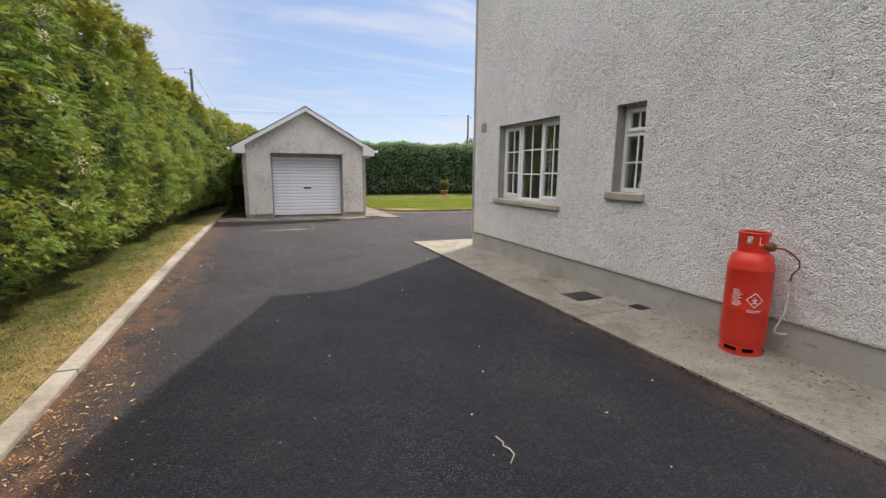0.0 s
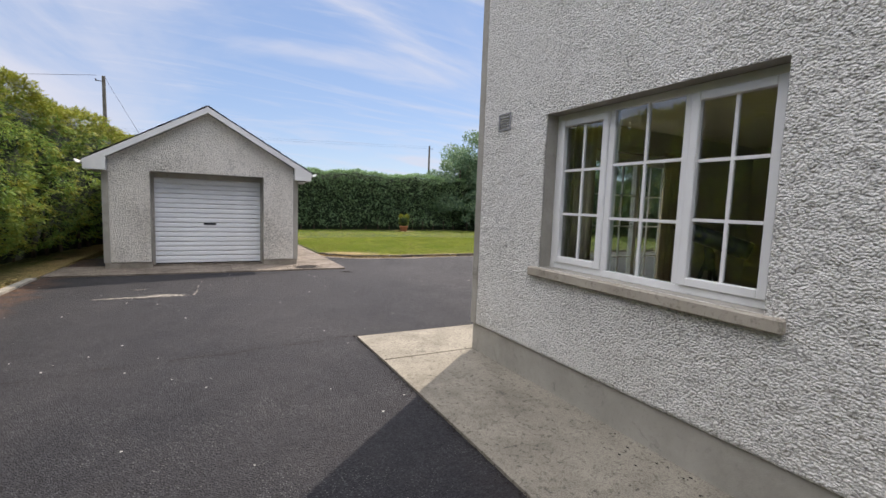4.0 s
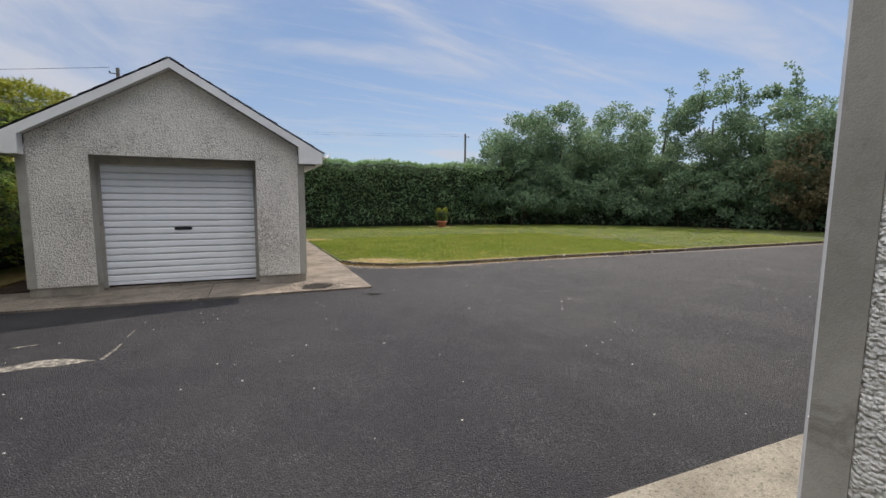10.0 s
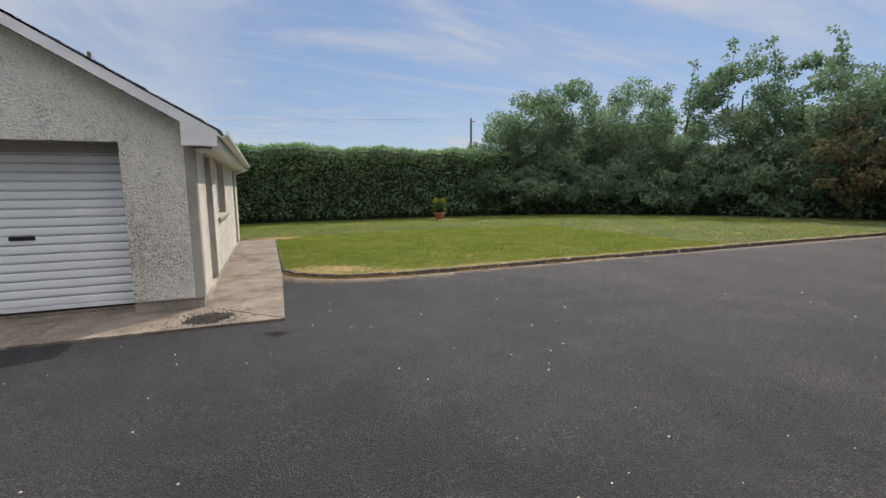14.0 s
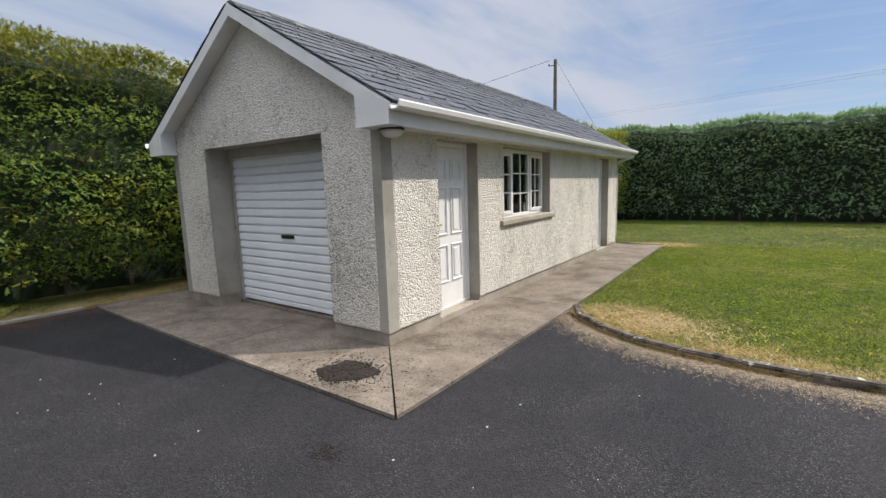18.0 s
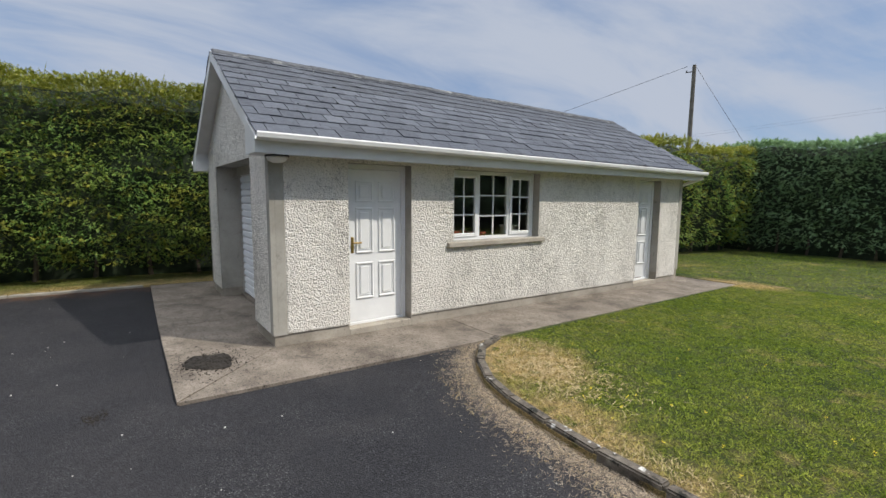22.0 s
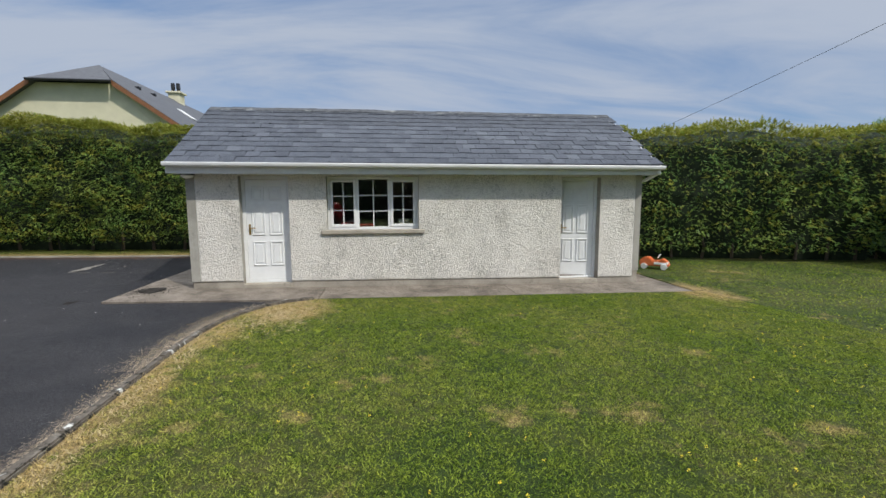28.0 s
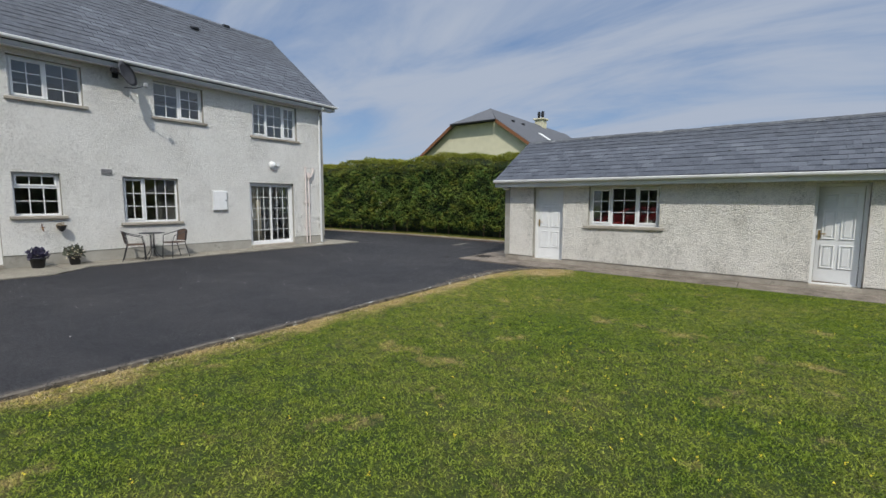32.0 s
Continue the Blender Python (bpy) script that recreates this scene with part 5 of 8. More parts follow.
def tufts(x, y, cell, seed):
    """Smooth uneven growth over the ground, between 0 and 1."""
    r = np.random.default_rng(seed)
    lat = r.uniform(0, 1, (512, 512))
    u, v = x / cell, y / cell
    a, b = np.floor(u).astype(int), np.floor(v).astype(int)
    fu, fv = u - a, v - b
    fu, fv = fu * fu * (3 - 2 * fu), fv * fv * (3 - 2 * fv)
    g = lambda i, j: lat[i % 512, j % 512]
    return (g(a, b) * (1 - fu) + g(a + 1, b) * fu) * (1 - fv) + (g(a, b + 1) * (1 - fu) + g(a + 1, b + 1) * fu) * fv


def blades(name, poly, density, lift, tall, wide, mat, parent, seed, cell=0.045):
    """Single short blades and leaflets as thin triangles, gathered in tufts with gaps between."""
    x, y, r = scatter(poly, density, seed)
    grow = 0.5 * tufts(x, y, cell, seed) + 0.5 * tufts(x, y, cell * 2.3, seed + 1)
    keep = grow > r.uniform(0.14, 0.62, len(x))
    x, y, grow = x[keep], y[keep], grow[keep]
    n = len(x)
    turn, lean = r.uniform(0, 2 * np.pi, n), r.uniform(0.4, 1.5, n) * tall
    h = tall * r.uniform(0.25, 0.9, n) * (0.35 + 1.3 * grow)
    face = r.uniform(0, 2 * np.pi, n)
    w = wide * r.uniform(0.6, 1.3, n) / 2
    z = gz_np(y) + lift
    v = np.empty((n, 3, 3), dtype=np.float32)
    v[:, 0] = np.stack([x - w * np.cos(face), y - w * np.sin(face), z - 0.004 + h * 0.3], 1)
    v[:, 1] = np.stack([x + w * np.cos(face), y + w * np.sin(face), z - 0.004 + h * 0.3], 1)
    v[:, 2] = np.stack([x + lean * np.cos(turn), y + lean * np.sin(turn), z + h], 1)
    ob = quad_mesh(name, v, 3, mat, parent)
    return ob


NEAR_LAWN = [(4.75, 18.2), (5.05, 17.75), (5.4, 17.42), (6.1, 17.14), (8, 17.06), (12, 17.16), (15.9, 17.22), (15.9, 25.5), (11, 26.4), (4.7, 25.3)]
MID_LAWN = [(15.9, 17.24), (24, 17.3), (27, 24), (22, 33.6), (1.6, 33.6), (0.5, 26), (4.7, 25.35), (11, 26.4), (15.9, 25.5)]
tagged(blades("grass", NEAR_LAWN, 7000, 0.045, 0.024, 0.0075, BLADE, None, 3), "short mown grass blades of the lawn", "grass", kind="stuff")
tagged(blades("grass", MID_LAWN, 600, 0.045, 0.034, 0.02, BLADE, None, 4, 0.12), "short mown grass of the far lawn", "grass", kind="stuff")
tagged(blades("grass", NEAR_LAWN, 3200, 0.047, 0.017, 0.012, BLADE, None, 6), "broad clover and plantain leaves in the lawn", "weeds", kind="stuff")
tagged(blades("verge_grass", [(-2.7, -1), (-1.37, -1), (-1.37, 14.5), (-2.7, 14.5)], 2600, 0.03, 0.04, 0.008, VERGEBLADE, None, 5), "sparse dry grass of the verge", "grass", kind="stuff")

# dead grass standing on the lawn's corner, and clippings blown on to the tarmac beside it
CORNER = [(4.80, 18.35), (4.92, 18.0), (5.15, 17.72), (5.45, 17.48), (6.1, 17.22), (6.6, 17.2), (6.2, 17.75), (5.6, 18.3), (5.2, 18.6)]
tagged(blades("dry_grass", CORNER, 1500, 0.045, 0.060, 0.007, STRAW, None, 8, 0.09), "long straw-coloured dead grass on the lawn corner", "dry grass", kind="stuff")
STRIP = [(6.4, 17.07), (8, 17.0), (12, 17.09), (15.9, 17.16), (20, 17.20), (20, 17.48), (15.9, 17.46), (12, 17.34), (9, 17.36), (6.4, 17.33)]
tagged(blades("dry_grass", STRIP, 2300, 0.045, 0.040, 0.007, STRAW, None, 10, 0.11), "scorched pale grass along the lawn's edging", "dry grass", kind="stuff")
LITTER = [(4.55, 18.25), (4.78, 17.75), (5.15, 17.32), (5.6, 17.05), (6.3, 16.88), (8.5, 16.84), (8.5, 16.70), (6.1, 16.62), (5.2, 16.85), (4.55, 17.35), (4.35, 17.9)]
tagged(blades("grass_clippings", LITTER, 520, 0.006, 0.030, 0.006, STRAW, None, 9, 0.16), "dry grass clippings strewn on the tarmac", "clippings", kind="stuff")


# ---- hedges ----
SHOOTS = 7


def fronds(points, normals, size, r, droop=0.45):
    """Flat feathery sprays that lie roughly level: a central shoot and three pairs of narrow side shoots."""
    n = len(points)
    d = normals * 0.8 + r.normal(0, 0.62, (n, 3)) * np.array([1.0, 1.0, 0.5])
    d[:, 2] -= droop * r.uniform(-0.2, 1.3, n)
    d /= np.linalg.norm(d, axis=1, keepdims=True)
    level = np.cross(d, np.array([0.0, 0.0, 1.0])) + r.normal(0, 0.34, (n, 3))
    side = level - d * np.sum(level * d, axis=1, keepdims=True)
    side /= np.linalg.norm(side, axis=1, keepdims=True)
    s = (size * r.uniform(0.55, 1.3, n))[:, None]
    tris = []

    def shoot(base, axis, cross, length, width):
        tris.append(np.stack([base - cross * width, base + cross * width, base + axis * length], 1))

    shoot(points, d, side, s * 1.15, s * 0.075)
    sag = np.array([0.0, 0.0, -1.0])
    for k in range(3):
        f = 0.08 + 0.27 * k
        for g in (1, -1):
            ax = d * 0.74 + side * g * 0.64 + sag * 0.1
            cr = side * 0.64 - d * g * 0.74
            shoot(points + d * s * (f + 0.04 * g), ax, cr, s * (0.55 - 0.11 * k), s * 0.078)
    return np.stack(tris, 1).reshape(-1, 3, 3)


def hedge_surface(line, n, r):
    """Random places along a hedge line, with the way its face looks."""
    seg = [(Vector(a).to_2d(), Vector(b).to_2d()) for a, b in zip(line, line[1:])]
    lens = np.array([(q - p).length for p, q in seg])
    k = r.choice(len(seg), n, p=lens / lens.sum())
    f = r.uniform(0, 1, n)
    P = np.array([[*p] for p, _ in seg])[k]
    Q = np.array([[*q] for _, q in seg])[k]
    xy = P + (Q - P) * f[:, None]
    dirs = (Q - P) / np.linalg.norm(Q - P, axis=1, keepdims=True)
    nrm = np.stack([dirs[:, 1], -dirs[:, 0], np.zeros(n)], 1)
    return xy, nrm


def lumps(x, y, z):
    """Uneven bulges of a clipped hedge."""
    return (np.sin(x * 1.9 + y * 2.3) * np.sin(z * 2.7 + y * 1.3) * 0.09 + np.sin(y * 5.1 + x * 4.3 + z * 1.7) * 0.05 + np.sin(z * 6.3 - y * 3.1 + x * 2.2) * 0.045
            + np.sin(z * 24.0 + 2.6 * np.sin(y * 3.3 + x * 2.9) + 1.7 * np.sin(y * 7.1 - x * 6.3)) * 0.045)


def hedge(name, label, line, height, thick, density, size, mats, seed, lean=0.12, under_cut=0.28, tips=6.0):
    """A clipped conifer hedge: shade-dark core, sprays over face and top, new shoots along the top edge."""
    r = np.random.default_rng(seed)
    ob = thing(name, label, "hedge", at=(*line[len(line) // 2], gz(line[len(line) // 2][1])))
    inv = Matrix.Translation(ob.location).inverted()
    total = sum(math.hypot(b[0] - a[0], b[1] - a[1]) for a, b in zip(line, line[1:]))
    n = int(total * height * density)
    xy, nrm = hedge_surface(line, n, r)
    z = r.uniform(0.0, 1.0, n)
    z[: n // 7] = r.uniform(0.84, 1.01, n // 7)
    back = lean * np.minimum(1.0, 0.35 + z * 1.6) + under_cut * np.clip(0.13 - z, 0, 1) / 0.13
    along = xy[:, 1] * nrm[:, 0] - xy[:, 0] * nrm[:, 1]
    clump = 0.5 * tufts(along + 0.12 * np.sin(z * height * 5.0), z * height * 2.0, 0.30, seed) + 0.5 * tufts(along, z * height * 2.2, 0.14, seed + 1)
    mass = tufts(along, z * height * 1.4, 0.62, seed + 2)
    bulge = lumps(xy[:, 0], xy[:, 1], z * height) + 0.40 * (clump - 0.5) + 0.36 * (mass - 0.5)
    depth = r.uniform(-0.16, 0.05, n)
    top = height + 0.10 * np.sin(xy[:, 0] * 1.3 + xy[:, 1] * 1.1) + 0.05 * np.sin(xy[:, 0] * 4.1 + xy[:, 1] * 3.7)
    pts = np.stack([xy[:, 0], xy[:, 1], gz_np(xy[:, 1]) + 0.12 + z * (top - 0.12)], 1) + nrm * (bulge + depth - back)[:, None]
    keep = (z > 0.03 + r.uniform(0, 0.07, n)) & (0.75 * clump + 0.25 * mass > r.uniform(0.15, 0.55, n))
    nn = nrm.copy()
    nn[:, 2] += np.where(z > 0.93, 0.5, 0.0)
    pts, nn, zz, clump = pts[keep], nn[keep], z[keep], clump[keep]
    q1 = fronds(pts, nn, size, r)
    idx = np.repeat(((zz + r.normal(0, 0.06, len(zz)) > 0.87) | (clump + r.normal(0, 0.10, len(zz)) > 0.68)).astype(int), SHOOTS)
    # top
    m = int(total * thick * density * 0.6)
    xy2, nrm2 = hedge_surface(line, m, r)
    d2 = r.uniform(lean, thick, m)
    top2 = height + 0.10 * np.sin(xy2[:, 0] * 1.3 + xy2[:, 1] * 1.1) + 0.05 * np.sin(xy2[:, 0] * 4.1 + xy2[:, 1] * 3.7)
    p2 = np.stack([xy2[:, 0], xy2[:, 1], gz_np(xy2[:, 1]) + top2 + r.uniform(-0.12, 0.03, m)], 1) - nrm2 * d2[:, None]
    up = np.zeros((m, 3)); up[:, 2] = 1.0
    up += nrm2 * 0.3
    q2 = fronds(p2, up, size * 1.05, r, droop=-0.2)
    # stray shoots
    t = int(total * tips)
    xy3, nrm3 = hedge_surface(line, t, r)
    d3 = r.uniform(lean, thick * 0.7, t)
    top3 = height + 0.10 * np.sin(xy3[:, 0] * 1.3 + xy3[:, 1] * 1.1)
    p3 = np.stack([xy3[:, 0], xy3[:, 1], gz_np(xy3[:, 1]) + top3 - 0.02], 1) - nrm3 * d3[:, None]
    up3 = np.zeros((t, 3)); up3[:, 2] = 2.2
    q3 = fronds(p3, up3, np.maximum(size * 1.35, 0.2), r, droop=0.0)
    q = np.concatenate([q1, q2, q3])
    mi = np.concatenate([idx, np.ones(len(q2) + len(q3), dtype=int)])
    leaves = quad_mesh("foliage", q, 3, mats, ob, mi)
    leaves.matrix_parent_inverse = inv
    # solid core, coloured near-black so that gaps read as deep shade
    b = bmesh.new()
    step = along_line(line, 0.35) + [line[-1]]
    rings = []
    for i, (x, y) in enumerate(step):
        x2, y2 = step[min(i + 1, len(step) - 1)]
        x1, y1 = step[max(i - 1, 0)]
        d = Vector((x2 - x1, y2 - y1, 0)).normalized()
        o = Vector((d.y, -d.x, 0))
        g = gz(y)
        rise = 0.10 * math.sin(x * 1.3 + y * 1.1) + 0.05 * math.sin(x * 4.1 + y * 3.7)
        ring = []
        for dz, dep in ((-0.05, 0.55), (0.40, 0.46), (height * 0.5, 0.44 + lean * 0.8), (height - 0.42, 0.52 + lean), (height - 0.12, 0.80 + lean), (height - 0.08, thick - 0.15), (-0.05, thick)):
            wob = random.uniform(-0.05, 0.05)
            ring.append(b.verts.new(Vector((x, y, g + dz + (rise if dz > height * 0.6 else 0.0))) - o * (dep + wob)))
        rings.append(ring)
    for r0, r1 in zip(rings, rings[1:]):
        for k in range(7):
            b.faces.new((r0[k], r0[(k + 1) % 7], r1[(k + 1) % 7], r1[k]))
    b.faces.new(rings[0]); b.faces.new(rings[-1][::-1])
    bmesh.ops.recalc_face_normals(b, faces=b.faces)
    part("shade_core", b, HEDGECORE, ob).matrix_parent_inverse = inv
    # bare stems under the foliage
    for (x, y) in along_line(line, 0.9):
        k = min(range(len(line) - 1), key=lambda i: abs((line[i][1] + line[i + 1][1]) / 2 - y) + abs((line[i][0] + line[i + 1][0]) / 2 - x))
        d = Vector((line[k + 1][0] - line[k][0], line[k + 1][1] - line[k][1], 0)).normalized()
        o = Vector((d.y, -d.x, 0))
        p = Vector((x, y, gz(y) - 0.02)) - o * random.uniform(0.38, 0.55)
        sb = tube(bmesh.new(), [p, p + Vector((random.uniform(-.05, .05), random.uniform(-.05, .05), 0.4)), p - o * 0.1 + Vector((0, 0, 0.9))], [0.05, 0.04, 0.03], 6)
        part("stem", sb, BARK, ob).matrix_parent_inverse = inv
    return ob


# the face of each hedge lies to the right of its line
hedge("hedge", "tall clipped cypress hedge with yellow-green tips beside the drive", [(-2.15, -1.5), (-2.2, 9.5)], 3.80, 1.7, 1300, 0.088, [CYPRESS, CYPRESS_TOP], 11, lean=-0.34, under_cut=0.42)
hedge("hedge", "tall clipped cypress hedge with yellow-green tips beside the garage", [(-2.2, 9.5), (-2.1, 15.0), (-1.75, 19.0)], 3.78, 1.6, 1500, 0.082, [CYPRESS, CYPRESS_TOP], 12, lean=-0.34, under_cut=0.42)
hedge("hedge", "tall clipped cypress hedge with yellow-green tips behind the garage", [(-1.75, 19.0), (-1.1, 23.0), (-0.4, 25.4), (0.6, 28.0), (1.15, 31.0), (1.5, 33.4)], 3.78, 1.6, 420, 0.125, [CYPRESS, CYPRESS_TOP], 17, lean=-0.34, under_cut=0.42)
hedge("hedge", "tall clipped cypress hedge along the front drive", [(-2.1, -9.0), (-2.15, -1.5)], 3.80, 1.7, 60, 0.26, [CYPRESS, CYPRESS_TOP], 13, lean=-0.34, under_cut=0.42)
hedge("hedge", "dark green clipped conifer hedge across the far end of the lawn", [(-0.2, 33.6), (9.0, 34.2), (19.5, 34.4)], 4.0, 1.6, 270, 0.18, [CYPRESS_DARK, CYPRESS_DARK], 14, lean=0.15, under_cut=0.15, tips=2.0)


# ---- trees beyond the lawn ----
def tree(x, y, h, spread, seed, mat=None, leaves=9000, leaf=0.13, wispy=0):
    """A tree with tapered trunk and limbs; leaves gather in clumps with gaps between."""
    r = np.random.default_rng(seed)
    rr = random.Random(seed)
    ob = thing("tree", "dense leafy hedgerow tree beyond the lawn", "tree", group="hedgerow trees", at=(x, y, gz(y)))
    b = bmesh.new()
    tube(b, [(0, 0, -0.1), (rr.uniform(-.1, .1), rr.uniform(-.1, .1), h * 0.3), (rr.uniform(-.3, .3), rr.uniform(-.3, .3), h * 0.75)], [0.16, 0.12, 0.04], 8)
    tr = part("trunk", b, BARK, ob)
    clumps = []
    for k in range(11):
        a = rr.uniform(0, 2 * math.pi)
        z0 = h * rr.uniform(0.04, 0.45)
        e = Vector((math.cos(a) * spread * rr.uniform(0.4, 0.95), math.sin(a) * spread * rr.uniform(0.4, 0.95), z0 + h * rr.uniform(0.05, 0.42)))
        lb = bmesh.new()
        mid = Vector((e.x * 0.4, e.y * 0.4, z0 + (e.z - z0) * 0.55))
        tube(lb, [(0, 0, z0), mid, e], [0.06, 0.04, 0.012], 6)
        part("limb", lb, BARK, tr)
        clumps.append((e, rr.uniform(0.22, 0.42) * spread))
        clumps.append((mid + Vector((0, 0, 0.2)), rr.uniform(0.2, 0.36) * spread))
    for k in range(30):
        a, v = rr.uniform(0, 2 * math.pi), rr.uniform(0.25, 0.97)
        q = rr.uniform(0.65, 1.05) * math.sqrt(max(0.03, 1.0 - ((v - 0.35) / 0.64) ** 2)) if v > 0.35 else rr.uniform(0.7, 1.0)
        clumps.append((Vector((math.cos(a) * spread * q, math.sin(a) * spread * q, h * v)), rr.uniform(0.10, 0.27) * spread))
    for k in range(wispy):
        a = rr.uniform(0, 2 * math.pi)
        p = Vector((math.cos(a) * spread * 0.5, math.sin(a) * spread * 0.5, h * 0.85))
        lb = bmesh.new()
        e = p + Vector((rr.uniform(-.4, .4), rr.uniform(-.4, .4), h * rr.uniform(0.15, 0.26)))
        tube(lb, [p - Vector((0, 0, h * 0.2)), p, e], [0.03, 0.02, 0.008], 5)
        part("limb", lb, BARK, tr)
        for f in (0.3, 0.55, 0.8, 1.0):
            clumps.append((p.lerp(e, f) + Vector((rr.uniform(-.25, .25), rr.uniform(-.25, .25), 0)), rr.uniform(0.16, 0.3)))
    c = np.array([[*p] for p, _ in clumps])
    cr = np.array([s for _, s in clumps])
    wgt = cr ** 2
    k = r.choice(len(c), leaves, p=wgt / wgt.sum())
    v = r.normal(0, 1, (leaves, 3))
    v /= np.linalg.norm(v, axis=1, keepdims=True)
    rad = cr[k] * r.uniform(0.45, 1.08, leaves)
    p = c[k] + v * rad[:, None] * np.array([1, 1, 0.72])
    p[:, 2] = np.maximum(p[:, 2], r.uniform(0.1, 0.5, leaves))
    d = v + r.normal(0, 0.6, (leaves, 3))
    d[:, 2] -= 0.3
    d /= np.linalg.norm(d, axis=1, keepdims=True)
    s = np.cross(d, r.normal(0, 1, (leaves, 3)))
    s /= np.linalg.norm(s, axis=1, keepdims=True)
    L = (leaf * r.uniform(0.6, 1.4, leaves))[:, None]
    q = np.stack([p, p + d * L * 0.5 + s * L * 0.33, p + d * L, p + d * L * 0.5 - s * L * 0.33], 1)
    quad_mesh("crown", q, 4, mat or TREELEAF, ob)
    return ob


ROW = [(19.6, 35.4, 6.6, 2.6, 0), (21.8, 36.0, 8.0, 3.0, 0), (24.6, 35.6, 8.9, 3.3, 0), (27.4, 33.4, 8.6, 3.3, 0), (29.6, 30.8, 8.8, 3.0, 1),
       (31.4, 28.2, 9.4, 2.9, 3), (32.4, 25.4, 8.9, 2.9, 2), (33.0, 22.4, 7.9, 3.0, 1), (33.4, 19.2, 7.6, 3.2, 0), (33.8, 16.0, 8.2, 3.2, 0), (34, 12.5, 7.6, 3.0, 0), (24.6, 39.5, 8.6, 3.4, 0), (30.5, 36.5, 8.8, 3.6, 0)]
for k, (x, y, h, s, wisp) in enumerate(ROW):
    tree(x, y, h, s, 40 + k, leaves=21000, leaf=0.16, wispy=wisp)
for k, (x, y, h, s) in enumerate(((20.2, 33.9, 3.0, 1.8), (22.6, 33.5, 3.4, 1.9), (25.4, 32.2, 3.6, 2.0), (27.4, 30.0, 3.4, 1.9), (29.0, 27.6, 3.6, 2.0), (30.2, 25.0, 3.9, 2.1), (30.6, 21.6, 5.2, 2.3), (31.5, 19.4, 3.6, 1.9), (31.8, 16.4, 3.4, 1.9), (32, 13.6, 3.4, 1.9))):
    tagged(tree(x, y, h, s, 70 + k, TREELEAF_B if k == 6 else TREELEAF, leaves=9000, leaf=0.16), "low spreading shrub at the foot of the trees", "shrub", "hedgerow shrubs").name = "shrub"
hedge("hedgerow", "dense wild hedgerow behind the trees", [(18.5, 36.2), (26.5, 35.6), (31.0, 30.5), (33.6, 24.0), (34.6, 9.0)], 4.2, 2.0, 34, 0.40, [TREELEAF, TREELEAF], 15, lean=0.5, under_cut=0.0, tips=3)

hedge("hedgerow", "low brambles and saplings at the foot of the trees", [(19.3, 33.6), (22.4, 32.8), (25.2, 31.0), (27.6, 28.6), (29.4, 25.2), (30.4, 20.5), (31.2, 12.0)], 1.7, 1.6, 60, 0.34, [TREELEAF, TREELEAF], 16, lean=0.25, under_cut=0.0, tips=2)


# ---- fittings on the house ----
RED = plain("red_gas_paint", (0.62, 0.035, 0.018), 0.38, vary=0.14, scale=9)
WHITE_INK = plain("white_print", (0.75, 0.72, 0.68), 0.6, vary=0.05)
RUST = plain("rusty_brass", (0.22, 0.10, 0.045), 0.6, metal=0.6, vary=0.4, scale=20)
HOSE = plain("grey_hose", (0.55, 0.52, 0.48), 0.6)
IRON = plain("cast_iron", (0.045, 0.043, 0.042), 0.65, metal=0.3, vary=0.3, scale=18, bump=0.4)
GREYPLASTIC = plain("grey_plastic", (0.30, 0.30, 0.30), 0.5)
PINKPIPE = plain("faded_pinkish_pipe", (0.74, 0.64, 0.60), 0.5, vary=0.1)
DARKMETAL = plain("dark_mesh_metal", (0.05, 0.05, 0.055), 0.5, metal=0.5)
WICKER = plain("brown_wicker", (0.11, 0.07, 0.05), 0.7, vary=0.35, scale=60, bump=0.6, bump_scale=90)
TERRACOTTA = plain("terracotta", (0.42, 0.16, 0.085), 0.75, vary=0.2, scale=9)


def slots_band(b, r0, z0, z1, gaps, at, thick=0.006):
    """A round collar with openings between angles."""
    steps = 48
    for k in range(steps):
        a0, a1 = 2 * math.pi * k / steps, 2 * math.pi * (k + 1) / steps
        mid = math.degrees((a0 + a1) / 2)
        spans = [(z0, z1)]
        for g0, g1, h0, h1 in gaps:
            if g0 < mid < g1:
                spans = [(z0, h0), (h1, z1)]
        for s0, s1 in spans:
            if s1 - s0 < 0.003:
                continue
            c = []
            for r in (r0, r0 + thick):
                for a in (a0, a1):
                    for z in (s0, s1):
                        c.append(b.verts.new((at[0] + r * math.cos(a), at[1] + r * math.sin(a), at[2] + z)))
            for f in ((0, 2, 3, 1), (4, 5, 7, 6), (1, 3, 7, 5), (0, 4, 6, 2)):
                b.faces.new([c[i] for i in f])
    bmesh.ops.remove_doubles(b, verts=b.verts, dist=0.0004)
    bmesh.ops.recalc_face_normals(b, faces=b.faces)
    return b


